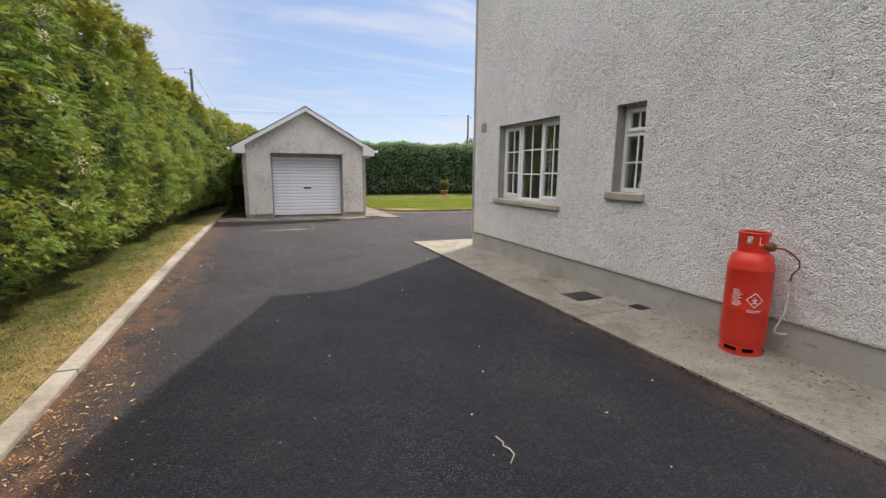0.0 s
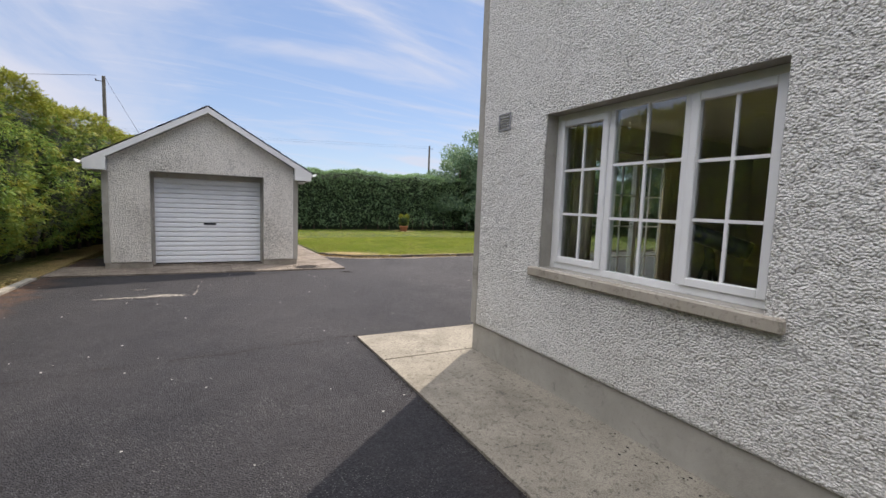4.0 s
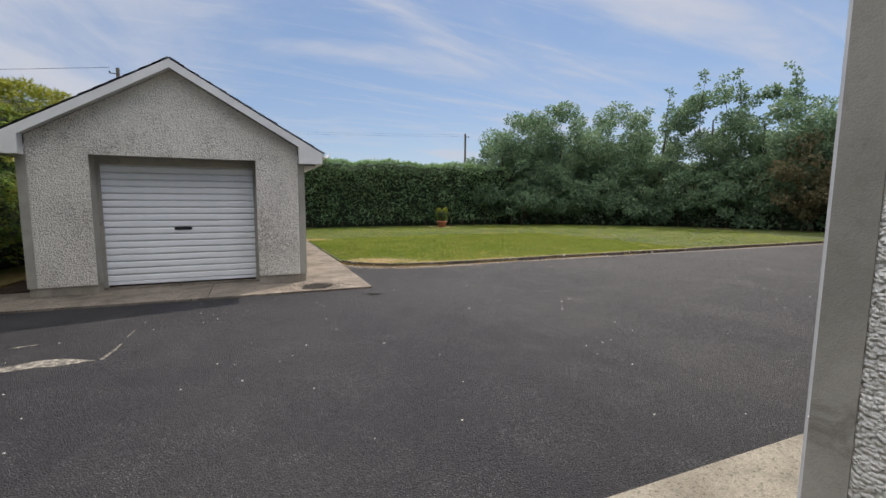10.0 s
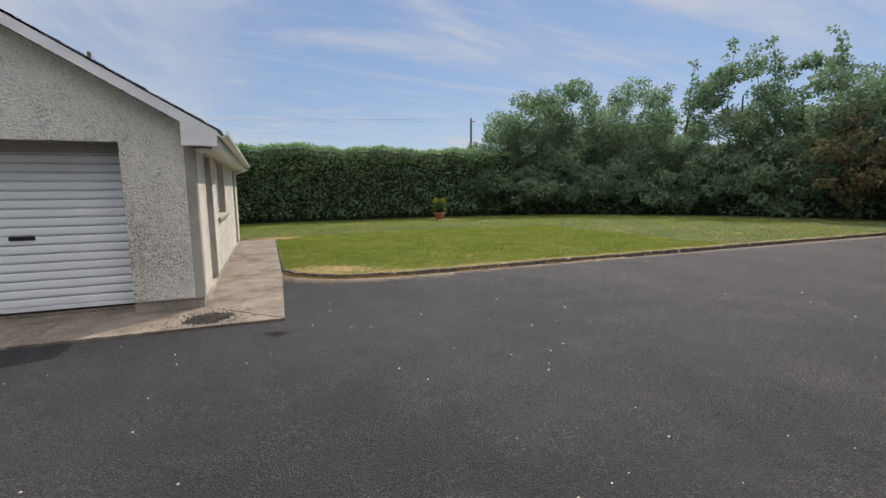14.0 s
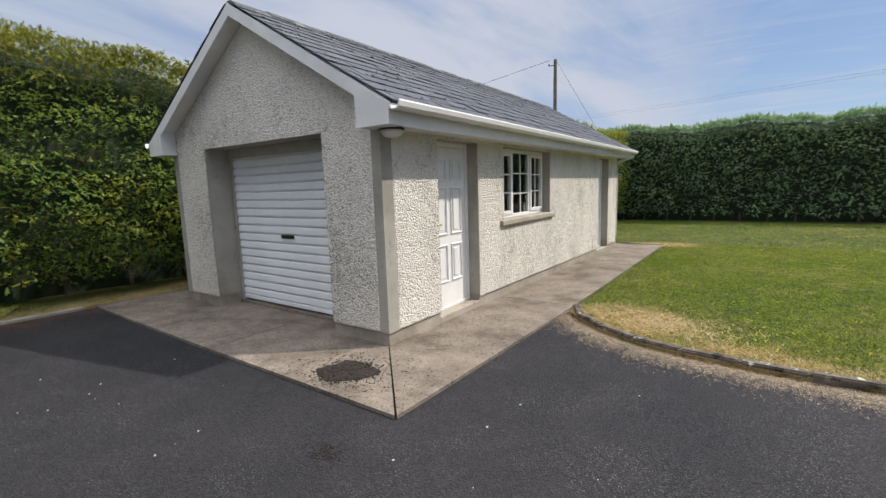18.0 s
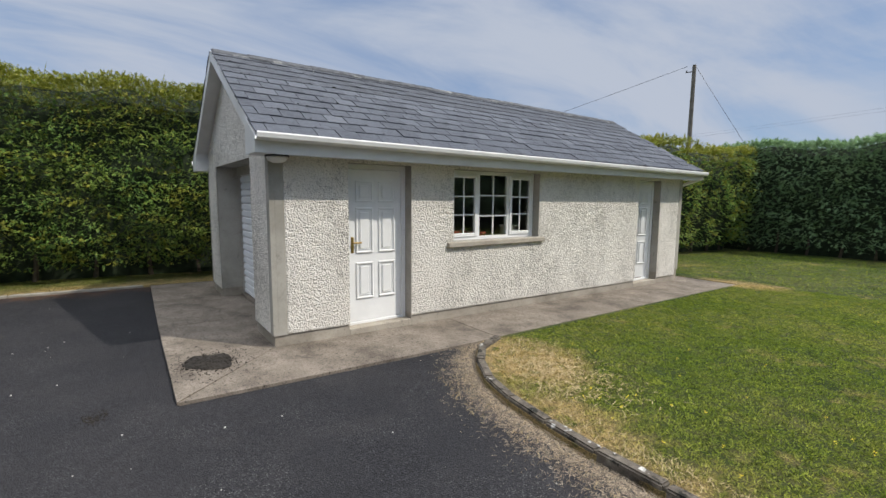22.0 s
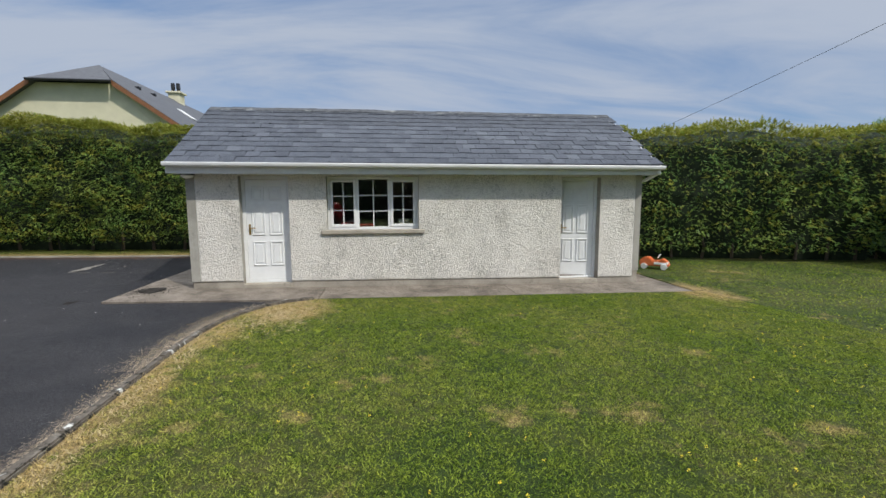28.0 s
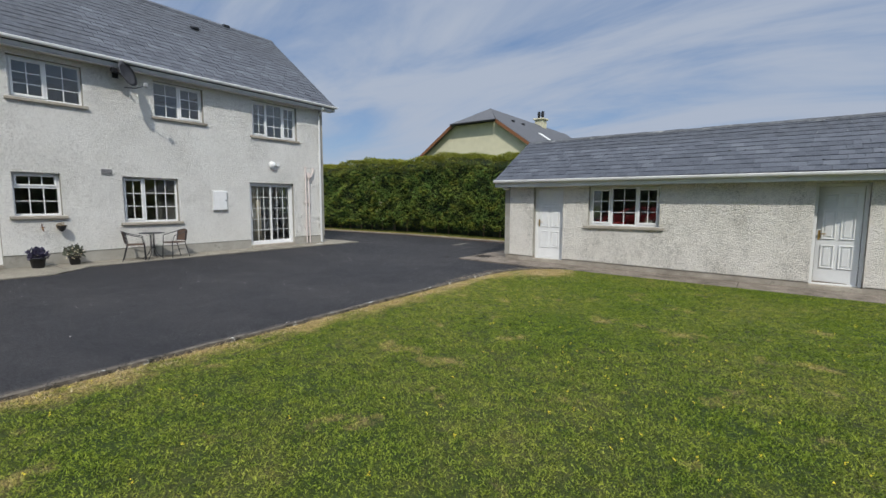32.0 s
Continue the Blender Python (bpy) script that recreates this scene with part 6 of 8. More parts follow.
def gas_bottle(x, y, z):
    ob = thing("gas_bottle", "tall red gas bottle with hose on the concrete path", "gas bottle", at=(x, y, z))
    R = 0.185
    part("cylinder", lathe(bmesh.new(), [(0.06, 0.045), (R * 0.8, 0.055), (R * 0.97, 0.09), (R, 0.13), (R, 0.40), (R + 0.003, 0.41), (R, 0.42), (R, 0.74), (R + 0.004, 0.75), (R, 0.76), (R * 0.97, 0.80), (R * 0.86, 0.86), (R * 0.62, 0.90), (0.05, 0.915), (0.02, 0.92)], 40), RED, ob, "red painted cylinder", True)
    part("foot_ring", slots_band(bmesh.new(), R * 0.93, 0.0, 0.11, [(20, 55, 0.03, 0.07), (110, 145, 0.03, 0.07), (165, 200, 0.03, 0.07), (215, 250, 0.03, 0.07), (290, 325, 0.03, 0.07)], (0, 0, 0)), RED, ob)
    part("collar", slots_band(bmesh.new(), 0.118, 0.88, 1.055, [(10, 70, 0.93, 1.03), (110, 150, 0.93, 1.03), (185, 212, 0.97, 1.03), (235, 330, 0.93, 1.03)], (0, 0, 0)), RED, ob)
    part("rim", tube(bmesh.new(), [(0.121 * math.cos(a), 0.121 * math.sin(a), 1.055) for a in [2 * math.pi * k / 32 for k in range(33)]], 0.009, 6, False), RED, ob)
    v = bmesh.new()
    tube(v, [(0, 0, 0.90), (0, 0, 0.985)], [0.022, 0.016], 10)
    tube(v, [(0, 0, 0.945), (0.015, -0.05, 0.945), (0.03, -0.10, 0.945)], [0.014, 0.014, 0.012], 10)
    part("valve", v, BRASS, ob, "brass valve")
    g = bmesh.new()
    lathe(g, [(0.0, 0.905), (0.04, 0.912), (0.05, 0.94), (0.046, 0.965), (0.02, 0.982), (0.0, 0.984)], 18, (0.035, -0.125, 0))
    part("regulator", g, RUST, ob, "rusty regulator")
    h = bmesh.new()
    tube(h, [(0.05, -0.16, 0.94), (0.08, -0.215, 0.94), (0.12, -0.265, 0.90), (0.165, -0.30, 0.845), (0.17, -0.305, 0.79), (0.145, -0.27, 0.73), (0.14, -0.26, 0.66)], 0.008, 8)
    part("hose", h, RUST, ob, "brown rubber hose")
    h = bmesh.new()
    tube(h, [(0.14, -0.26, 0.67), (0.14, -0.255, 0.40), (0.135, -0.24, 0.35), (0.12, -0.205, 0.25), (0.125, -0.20, 0.215), (0.19, -0.215, 0.19), (0.28, -0.23, 0.185)], 0.009, 8)
    part("supply_pipe", h, HOSE, ob, "pale grey supply pipe")
    # printed diamond and small print, wrapped round the cylinder
    def wrap(a, zz, r=R + 0.0035):
        t = math.radians(a)
        return (r * math.cos(t), r * math.sin(t), zz)
    ca, cz, s = 232, 0.50, 0.062
    k = math.degrees(s / R)
    d = bmesh.new()
    ring = [(ca - k, cz), (ca, cz + s), (ca + k, cz), (ca, cz - s)]
    for i in range(4):
        p, q = ring[i], ring[(i + 1) % 4]
        tube(d, [wrap(p[0] + (q[0] - p[0]) * f / 4, p[1] + (q[1] - p[1]) * f / 4) for f in range(5)], 0.0028, 4)
    for da, dz, r2 in ((0, -0.008, 0.012), (-4, 0.0, 0.007), (4, 0.001, 0.007), (0, 0.014, 0.007), (-1.5, 0.024, 0.004)):
        c = Vector(wrap(ca + da, cz + dz))
        bmesh.ops.create_icosphere(d, subdivisions=1, radius=r2, matrix=Matrix.Translation(c) @ Matrix.Diagonal((0.3, 1, 1, 1)))
    tube(d, [wrap(ca - 6, cz - 0.024), wrap(ca, cz - 0.024), wrap(ca + 6, cz - 0.024)], 0.003, 4)
    part("warning_diamond", d, WHITE_INK, ob, "white flammable-gas diamond")
    for j in range(9):
        w = 16 + 9 * ((j * 7) % 5) / 4
        lb = tube(bmesh.new(), [wrap(186 - 8 + w * f / 4, 0.575 - 0.022 * j * 0.75) for f in range(5)], 0.0024, 4)
        part("print_line", lb, WHITE_INK, ob)
    for j in range(2):
        part("print_line", tube(bmesh.new(), [wrap(ca - 17 + 34 * f / 5, 0.41 - 0.014 * j) for f in range(6)], 0.0022, 4), WHITE_INK, ob)
    return ob


gas_bottle(3.88, 2.28, gz(2) + 0.022).scale = (0.905, 0.905, 0.965)


def louvre(parent, F, w, h, n):
    b = bmesh.new()
    for lo, hi in (((0, 0), (0.015, h)), ((w - 0.015, 0), (w, h)), ((0.015, 0), (w - 0.015, 0.012)), ((0.015, h - 0.012), (w - 0.015, h))):
        fbox(b, F, (lo[0], 0.0, lo[1]), (hi[0], 0.022, hi[1]))
    bmesh.ops.recalc_face_normals(b, faces=b.faces)
    part("frame", b, GREYPLASTIC, parent)
    part("backing", fbox(bmesh.new(), F, (0.01, 0.001, 0.01), (w - 0.01, 0.006, h - 0.01)), BLACK, parent)
    for k in range(n):
        z = 0.018 + (h - 0.03) * k / n
        s = bmesh.new()
        fbox(s, F @ Matrix.Translation((0, 0.012, z)) @ Matrix.Rotation(radians(-35), 4, "X"), (0.014, -0.008, 0), (w - 0.014, 0.012, 0.004))
        part("slat", s, GREYPLASTIC, parent)


for F, w, h in ((FW(7.70, 2.30), 0.19, 0.155), (FN(11.02, 2.32), 0.24, 0.14)):
    v = thing("wall_vent", "small grey louvred vent in the roughcast wall", "vent", "wall vents", at=tuple(F.translation))
    F2 = F.copy()
    F2.translation = (0, 0, 0)
    louvre(v, F2, w, h, 5)

mh = thing("manhole_cover", "dark metal manhole cover set in the path", "manhole cover", at=(3.70, 4.12, gz(4) + 0.022))
part("frame", boxed((-0.185, -0.165, -0.03), (0.185, 0.165, 0.005), 0.003), IRON, mh)
part("lid", boxed((-0.165, -0.145, 0.0), (0.165, 0.145, 0.011), 0.003), IRON, mh)
for k in range(6):
    for j in range(5):
        part("tread", boxed((-0.145 + 0.05 * k, -0.125 + 0.052 * j, 0.010), (-0.12 + 0.05 * k, -0.105 + 0.052 * j, 0.0145)), IRON, mh)
gr = thing("gully_grate", "small square drain grate beside the house wall", "drain", at=(4.015, 3.52, gz(4) + 0.022))
part("frame", boxed((-0.085, -0.09, -0.02), (0.075, 0.09, 0.004)), IRON, gr)
for k in range(6):
    part("bar", boxed((-0.072 + 0.024 * k, -0.075, 0.002), (-0.060 + 0.024 * k, 0.075, 0.012)), IRON, gr)
dr2 = thing("gully_grate", "pale plastic drain cover in the corner path", "drain", at=(4.73, 8.51, gz(8.6) + 0.022))
DRAINPLASTIC = plain("pale_grey_plastic", (0.50, 0.49, 0.46), 0.6)
part("plate", boxed((-0.125, -0.085, -0.01), (0.125, 0.085, 0.006), 0.003), GREYPLASTIC, dr2)
for k in range(9):
    part("bar", boxed((-0.115 + 0.0265 * k, -0.075, 0.005), (-0.098 + 0.0265 * k, 0.075, 0.010)), DRAINPLASTIC, dr2)

dish = thing("satellite_dish", "dark grey satellite dish on a wall bracket", "satellite dish", at=(10.80, HY1, 4.95))
b = lathe(bmesh.new(), [(0.0, 0.0), (0.12, 0.008), (0.24, 0.03), (0.33, 0.06), (0.333, 0.067), (0.24, 0.038), (0.12, 0.016), (0.0, 0.008)], 32)
aim = Vector((-0.5, 0.8, 0.33)).normalized()
M = Matrix.Translation((-0.10, 0.43, -0.06)) @ aim.to_track_quat("Z", "Y").to_matrix().to_4x4() @ Matrix.Diagonal((0.82, 1.0, 1, 1))
for v in b.verts:
    v.co = M @ v.co
part("reflector", b, DARKMETAL, dish, "dark mesh reflector", True)
part("bracket", tube(bmesh.new(), [(0, 0, 0), (0.0, 0.2, 0.0), (-0.02, 0.34, -0.05)], 0.022, 8), DARKMETAL, dish)
part("arm", tube(bmesh.new(), [(-0.08, 0.36, -0.38), (-0.25, 0.58, -0.40), (-0.42, 0.74, -0.33)], 0.013, 8), DARKMETAL, dish)
part("receiver", boxed((-0.47, 0.70, -0.36), (-0.38, 0.79, -0.26), 0.012), GREYPLASTIC, dish)
part("wall_plate", boxed((-0.07, 0.0, -0.11), (0.07, 0.015, 0.11), 0.004), DARKMETAL, dish)
part("box", boxed((0.02, 0.18, -0.02), (0.16, 0.30, 0.09), 0.012), BLACK, dish)

wl = thing("wall_light", "round white bulkhead light on the house wall", "wall light", at=(6.30, HY1, 2.90))
b = lathe(bmesh.new(), [(0.0, 0.13), (0.06, 0.122), (0.105, 0.09), (0.125, 0.045), (0.13, 0.0)], 24)
for v in b.verts:
    v.co = Vector((v.co.x, v.co.z, v.co.y))
bmesh.ops.recalc_face_normals(b, faces=b.faces)
part("globe", b, PVC, wl, "", True)
part("sensor", boxed((-0.27, 0, -0.03), (-0.16, 0.05, 0.06), 0.012), PVC, wl)

mb = thing("meter_box", "white meter box on the house wall", "meter box", at=(7.97, HY1, 1.35))
part("case", boxed((0, 0, 0), (0.46, 0.06, 0.62), 0.012), PVC_TRIM, mb)
part("door", boxed((0.025, 0.058, 0.025), (0.435, 0.07, 0.595), 0.006), PVC, mb)
part("latch", boxed((0.04, 0.07, 0.29), (0.065, 0.078, 0.33), 0.003), BLACK, mb)

wp = thing("waste_pipes", "two faded pinkish waste pipes on the house wall", "pipes", at=(4.83, HY1, 0.1))
part("pipe", tube(bmesh.new(), [(0.14, -0.05, 2.80), (0.14, 0.06, 2.82), (0.14, 0.075, 2.74), (0.14, 0.075, 0.0)], 0.022, 10), PINKPIPE, wp)
part("pipe", tube(bmesh.new(), [(0.0, 0.075, 2.55), (0.0, 0.075, 0.0)], 0.022, 10), PINKPIPE, wp)
part("branch", tube(bmesh.new(), [(-0.22, -0.05, 2.78), (-0.22, 0.07, 2.78), (-0.18, 0.08, 2.62), (0.0, 0.08, 2.38)], 0.03, 10), PINKPIPE, wp)
part("collar", tube(bmesh.new(), [(0.0, 0.075, 2.44), (0.0, 0.075, 2.62)], 0.055, 12), PINKPIPE, wp)
for z in (0.6, 1.5):
    for x in (0, 0.14):
        part("clip", boxed((x - 0.05, 0.0, z), (x + 0.05, 0.08, z + 0.03), 0.004), PINKPIPE, wp)
rp = thing("rainwater_downpipe", "white rainwater downpipe at the house corner", "downpipe", at=(4.30, HY1, 0.1))
part("pipe", tube(bmesh.new(), [(0.0, 0.33, 5.10), (0.0, 0.32, 5.0), (0, 0.09, 4.82), (0, 0.075, 4.7), (0, 0.075, 0.06), (0, 0.085, 0.0)], 0.036, 10), PVC_TRIM, rp)
for z in (0.7, 2.2, 3.7):
    part("clip", boxed((-0.055, 0.0, z), (0.055, 0.085, z + 0.035), 0.004), PVC_TRIM, rp)
for x, y, z in ((7.42, 5.40, 0), (5.75, 4.42, 0)):
    zz = EZ + (EY - y) / (EY - H_RIDGE_Y) * (H_RIDGE_Z - EZ)
    rv = thing("roof_vent", "small dark vent tile on the house roof", "roof vent", "roof vents", at=(x, y, zz + 0.03))
    part("cowl", boxed((-0.14, -0.10, -0.03), (0.14, 0.10, 0.07), 0.02), SLATE, rv)
    part("opening", boxed((-0.11, 0.098, 0.0), (0.11, 0.104, 0.045)), BLACK, rv)

# ---- bistro set and pots by the back wall ----
PZ = gz(8.6) + 0.022


def bistro_chair(m):
    ob = thing("bistro_chair", "brown woven bistro chair with dark metal frame", "chair", "bistro set")
    for sx in (-1, 1):
        part("front_leg", tube(bmesh.new(), [(sx * 0.24, 0.22, 0.0), (sx * 0.22, 0.20, 0.42), (sx * 0.26, 0.16, 0.62), (sx * 0.25, 0.0, 0.66), (sx * 0.2, -0.2, 0.72)], 0.011, 8), DARKMETAL, ob)
        part("back_leg", tube(bmesh.new(), [(sx * 0.21, -0.28, 0.0), (sx * 0.2, -0.17, 0.42), (sx * 0.19, -0.22, 0.74)], 0.011, 8), DARKMETAL, ob)
    s = boxed((-0.21, -0.19, 0.41), (0.21, 0.22, 0.435), 0.01)
    part("seat", s, WICKER, ob, "woven brown seat")
    b2 = bmesh.new()
    rows2 = []
    for k in range(9):
        a = -0.21 + 0.42 * k / 8
        bow = 0.05 * math.cos(a / 0.21 * 1.4)
        rows2.append([b2.verts.new((a, -0.185 - bow * 0.6, 0.46)), b2.verts.new((a, -0.23 - bow, 0.74 + 0.03 * math.cos(a / 0.21 * 1.5))),
                      b2.verts.new((a, -0.245 - bow, 0.74 + 0.03 * math.cos(a / 0.21 * 1.5))), b2.verts.new((a, -0.2 - bow * 0.6, 0.46))])
    for r0, r1 in zip(rows2, rows2[1:]):
        for k in range(4):
            b2.faces.new((r0[k], r0[(k + 1) % 4], r1[(k + 1) % 4], r1[k]))
    bmesh.ops.recalc_face_normals(b2, faces=b2.faces)
    part("backrest", b2, WICKER, ob, "woven brown backrest")
    part("back_frame", tube(bmesh.new(), [(-0.2, -0.2, 0.72), (-0.12, -0.275, 0.765), (0, -0.295, 0.78), (0.12, -0.275, 0.765), (0.2, -0.2, 0.72)], 0.011, 8), DARKMETAL, ob)
    ob.matrix_world = m
    return ob


chair = bistro_chair(pose(9.80, 8.60, PZ, 0, 0, -82))
copy_thing(chair, pose(10.78, 8.60, PZ, 0, 0, 68))
tb = thing("bistro_table", "small round bistro table with a dark metal frame", "table", "bistro set", at=(10.36, 8.58, PZ))
part("tabletop", lathe(bmesh.new(), [(0.0, 0.695), (0.29, 0.695), (0.30, 0.70), (0.30, 0.712), (0.29, 0.716), (0.0, 0.716)], 28), DARKMETAL, tb, "round glass-topped tabletop")
for k in range(4):
    a = math.pi / 4 + k * math.pi / 2
    c, s = math.cos(a), math.sin(a)
    part("leg", tube(bmesh.new(), [(0.05 * c, 0.05 * s, 0.69), (0.045 * c, 0.045 * s, 0.3), (0.12 * c, 0.12 * s, 0.12), (0.27 * c, 0.27 * s, 0.0)], 0.011, 8), DARKMETAL, tb)
part("ring", tube(bmesh.new(), [(0.06 * math.cos(2 * math.pi * k / 16), 0.06 * math.sin(2 * math.pi * k / 16), 0.3) for k in range(17)], 0.007, 6, False), DARKMETAL, tb)


def leaf_tuft(parent, name, at, radius, count, size, mat, seed, up=0.5, flat=0.8):
    r = np.random.default_rng(seed)
    v = r.normal(0, 1, (count, 3))
    v /= np.linalg.norm(v, axis=1, keepdims=True)
    p = np.array(at) + v * (radius * r.uniform(0.3, 1.0, count))[:, None] * np.array([1, 1, flat])
    d = v + r.normal(0, 0.5, (count, 3))
    d[:, 2] += up
    d /= np.linalg.norm(d, axis=1, keepdims=True)
    s = np.cross(d, r.normal(0, 1, (count, 3)))
    s /= np.linalg.norm(s, axis=1, keepdims=True)
    L = (size * r.uniform(0.6, 1.4, count))[:, None]
    return quad_mesh(name, np.stack([p, p + d * L * 0.5 + s * L * 0.25, p + d * L, p + d * L * 0.5 - s * L * 0.25], 1), 4, mat, parent)


LAVENDER = make_leaf("purple_lavender", [(0.0, (0.03, 0.035, 0.05)), (0.6, (0.06, 0.05, 0.10)), (1.0, (0.10, 0.09, 0.16))], 0.2)
POTLEAF = make_leaf("pot_plant_leaf", [(0.0, (0.04, 0.05, 0.03)), (0.7, (0.10, 0.11, 0.07)), (1.0, (0.3, 0.3, 0.26))], 0.25)
BLOSSOM = make_leaf("pale_blossom", [(0.0, (0.62, 0.50, 0.28)), (0.6, (0.75, 0.66, 0.45)), (1.0, (0.8, 0.74, 0.6))], 0.3)
STRAWBLOOM = make_leaf("dried_bloom", [(0.0, (0.16, 0.10, 0.04)), (1.0, (0.42, 0.30, 0.14))], 0.2)
YELLOWFLOWER = make_leaf("yellow_petal", [(0.0, (0.75, 0.55, 0.02)), (1.0, (0.85, 0.70, 0.05))], 0.25)


def flower_pot(x, y, r, h, mat, label):
    ob = thing("flower_pot", label, "plant pot", at=(x, y, PZ))
    part("pot", lathe(bmesh.new(), [(r * 0.72, 0.0), (r * 0.78, 0.02), (r * 0.95, h * 0.8), (r * 1.06, h * 0.82), (r * 1.06, h), (r * 0.94, h), (r * 0.9, h * 0.86), (0.0, h * 0.85)], 22), mat, ob, "", True)
    part("soil", lathe(bmesh.new(), [(r * 0.9, h * 0.87), (0.0, h * 0.9)], 16), SOIL, ob)
    return ob


fp = flower_pot(12.72, 8.42, 0.15, 0.24, BLACK, "black pot of purple lavender by the wall")
leaf_tuft(fp, "lavender", (0, 0, 0.30), 0.19, 500, 0.07, LAVENDER, 1, 0.8)
fp = flower_pot(12.02, 8.38, 0.13, 0.22, BLACK, "dark pot of pale trailing flowers by the wall")
leaf_tuft(fp, "leaves", (0, 0, 0.31), 0.17, 300, 0.08, POTLEAF, 2, 0.6)
leaf_tuft(fp, "flowers", (0, 0.05, 0.26), 0.19, 70, 0.05, BLOSSOM, 3, 0.3)
hp = thing("wall_planter", "small half-round planter of flowers fixed to the wall", "wall planter", at=(12.18, HY1, 0.88))
b = lathe(bmesh.new(), [(0.02, 0.0), (0.07, 0.05), (0.10, 0.13), (0.105, 0.15), (0.09, 0.15), (0.0, 0.12)], 18, (0, 0.11, 0))
part("bowl", b, IRON, hp, "", True)
leaf_tuft(hp, "flowers", (0.02, 0.13, 0.15), 0.085, 140, 0.035, STRAWBLOOM, 5, 0.4)
tap = thing("garden_tap", "brass garden tap on the wall over a wet stain", "tap", at=(12.52, HY1, 0.95))
part("body", tube(bmesh.new(), [(0, -0.02, 0), (0, 0.09, 0), (0, 0.12, -0.05)], [0.014, 0.014, 0.012], 8), RUST, tap)
part("handle", tube(bmesh.new(), [(-0.045, 0.06, 0.045), (0.045, 0.06, 0.045)], 0.009, 8), RUST, tap)
part("stem", tube(bmesh.new(), [(0, 0.06, 0), (0, 0.06, 0.045)], 0.008, 8), BRASS, tap)
part("pipe", tube(bmesh.new(), [(0, 0.01, 0), (0, 0.012, 0.13)], 0.01, 8), RUST, tap)

# ---- inside the corner room ----
NAVY = plain("dark_blue_enamel", (0.012, 0.018, 0.045), 0.35, vary=0.1)
scope = thing("telescope", "dark blue telescope on a black tripod inside the window", "telescope", at=(4.95, 6.10, 0.15))
lower, upper = Vector((0.08, -0.24, 1.18)), Vector((-0.10, 0.20, 1.33))
axis = (upper - lower).normalized()
part("tube", tube(bmesh.new(), [lower, lower + axis * 0.05, upper - axis * 0.10, upper - axis * 0.09], [0.06, 0.066, 0.066, 0.05], 20), NAVY, scope, "", True)
part("focuser", tube(bmesh.new(), [upper - axis * 0.10, upper - axis * 0.02, upper - axis * 0.018, upper + axis * 0.03], [0.042, 0.042, 0.026, 0.026], 14), BLACK, scope)
part("finder", tube(bmesh.new(), [upper - axis * 0.15 + Vector((0, 0, 0.095)), upper + Vector((0, 0, 0.09))], 0.017, 10), BLACK, scope)
part("mount", tube(bmesh.new(), [(0.0, 0.0, 1.02), (0.0, 0.0, 1.14), (-0.01, 0.02, 1.20)], [0.04, 0.035, 0.025], 10), BLACK, scope)
for k in range(3):
    a = radians(20 + 120 * k)
    part("leg", tube(bmesh.new(), [(0.03 * math.cos(a), 0.03 * math.sin(a), 1.06), (0.36 * math.cos(a), 0.36 * math.sin(a), 0.0)], [0.016, 0.012], 6), BLACK, scope)
part("spreader", tube(bmesh.new(), [(0.2 * math.cos(radians(20 + 120 * k)), 0.2 * math.sin(radians(20 + 120 * k)), 0.52) for k in (0, 1, 2, 0)], 0.008, 6), BLACK, scope)


def curtain(at, along, width, height, label):
    ob = thing("curtain", label, "curtain", "curtains", at=at)
    b2 = bmesh.new()
    n = 24
    U = Vector(along)
    O = Vector((-U.y, U.x, 0))
    low, top = [], []
    for k in range(n + 1):
        p = U * (width * k / n) + O * (0.035 * math.sin(k * 1.35))
        low.append(b2.verts.new(p)); top.append(b2.verts.new(p * 1.0 + Vector((0, 0, height))))
    for k in range(n):
        b2.faces.new((low[k], low[k + 1], top[k + 1], top[k]))
    cl = part("cloth", b2, CURTAIN, ob, "", True)
    mod = cl.modifiers.new("thickness", "SOLIDIFY")
    mod.thickness = 0.006
    part("rail", tube(bmesh.new(), [-U * 0.05 + Vector((0, 0, height)), U * (width + 0.05) + Vector((0, 0, height))], 0.012, 8), PVC, ob)
    return ob


curtain((4.52, 7.12, 0.75), (0, -1, 0), 0.22, 1.7, "gathered beige curtain beside the window")
curtain((5.30, 7.62, 3.4), (1, 0, 0), 0.35, 1.65, "gathered beige curtain beside the window")

curtain((6.56, 7.70, 0.18), (1, 0, 0), 0.34, 2.15, "gathered beige curtain beside the patio door")
JUG = plain("white_glaze", (0.78, 0.77, 0.74), 0.25, vary=0.04)
jug = thing("jug", "white glazed jug on the inner window sill", "jug", at=(4.345, 3.93, 1.337))
part("body", lathe(bmesh.new(), [(0.045, 0.0), (0.06, 0.02), (0.068, 0.08), (0.05, 0.16), (0.022, 0.20), (0.055, 0.235), (0.05, 0.236), (0.036, 0.20), (0.0, 0.19)], 20), JUG, jug, "", True)
part("handle", tube(bmesh.new(), [(0, -0.048, 0.20), (0, -0.095, 0.19), (0, -0.10, 0.12), (0, -0.062, 0.08)], 0.009, 8), JUG, jug)

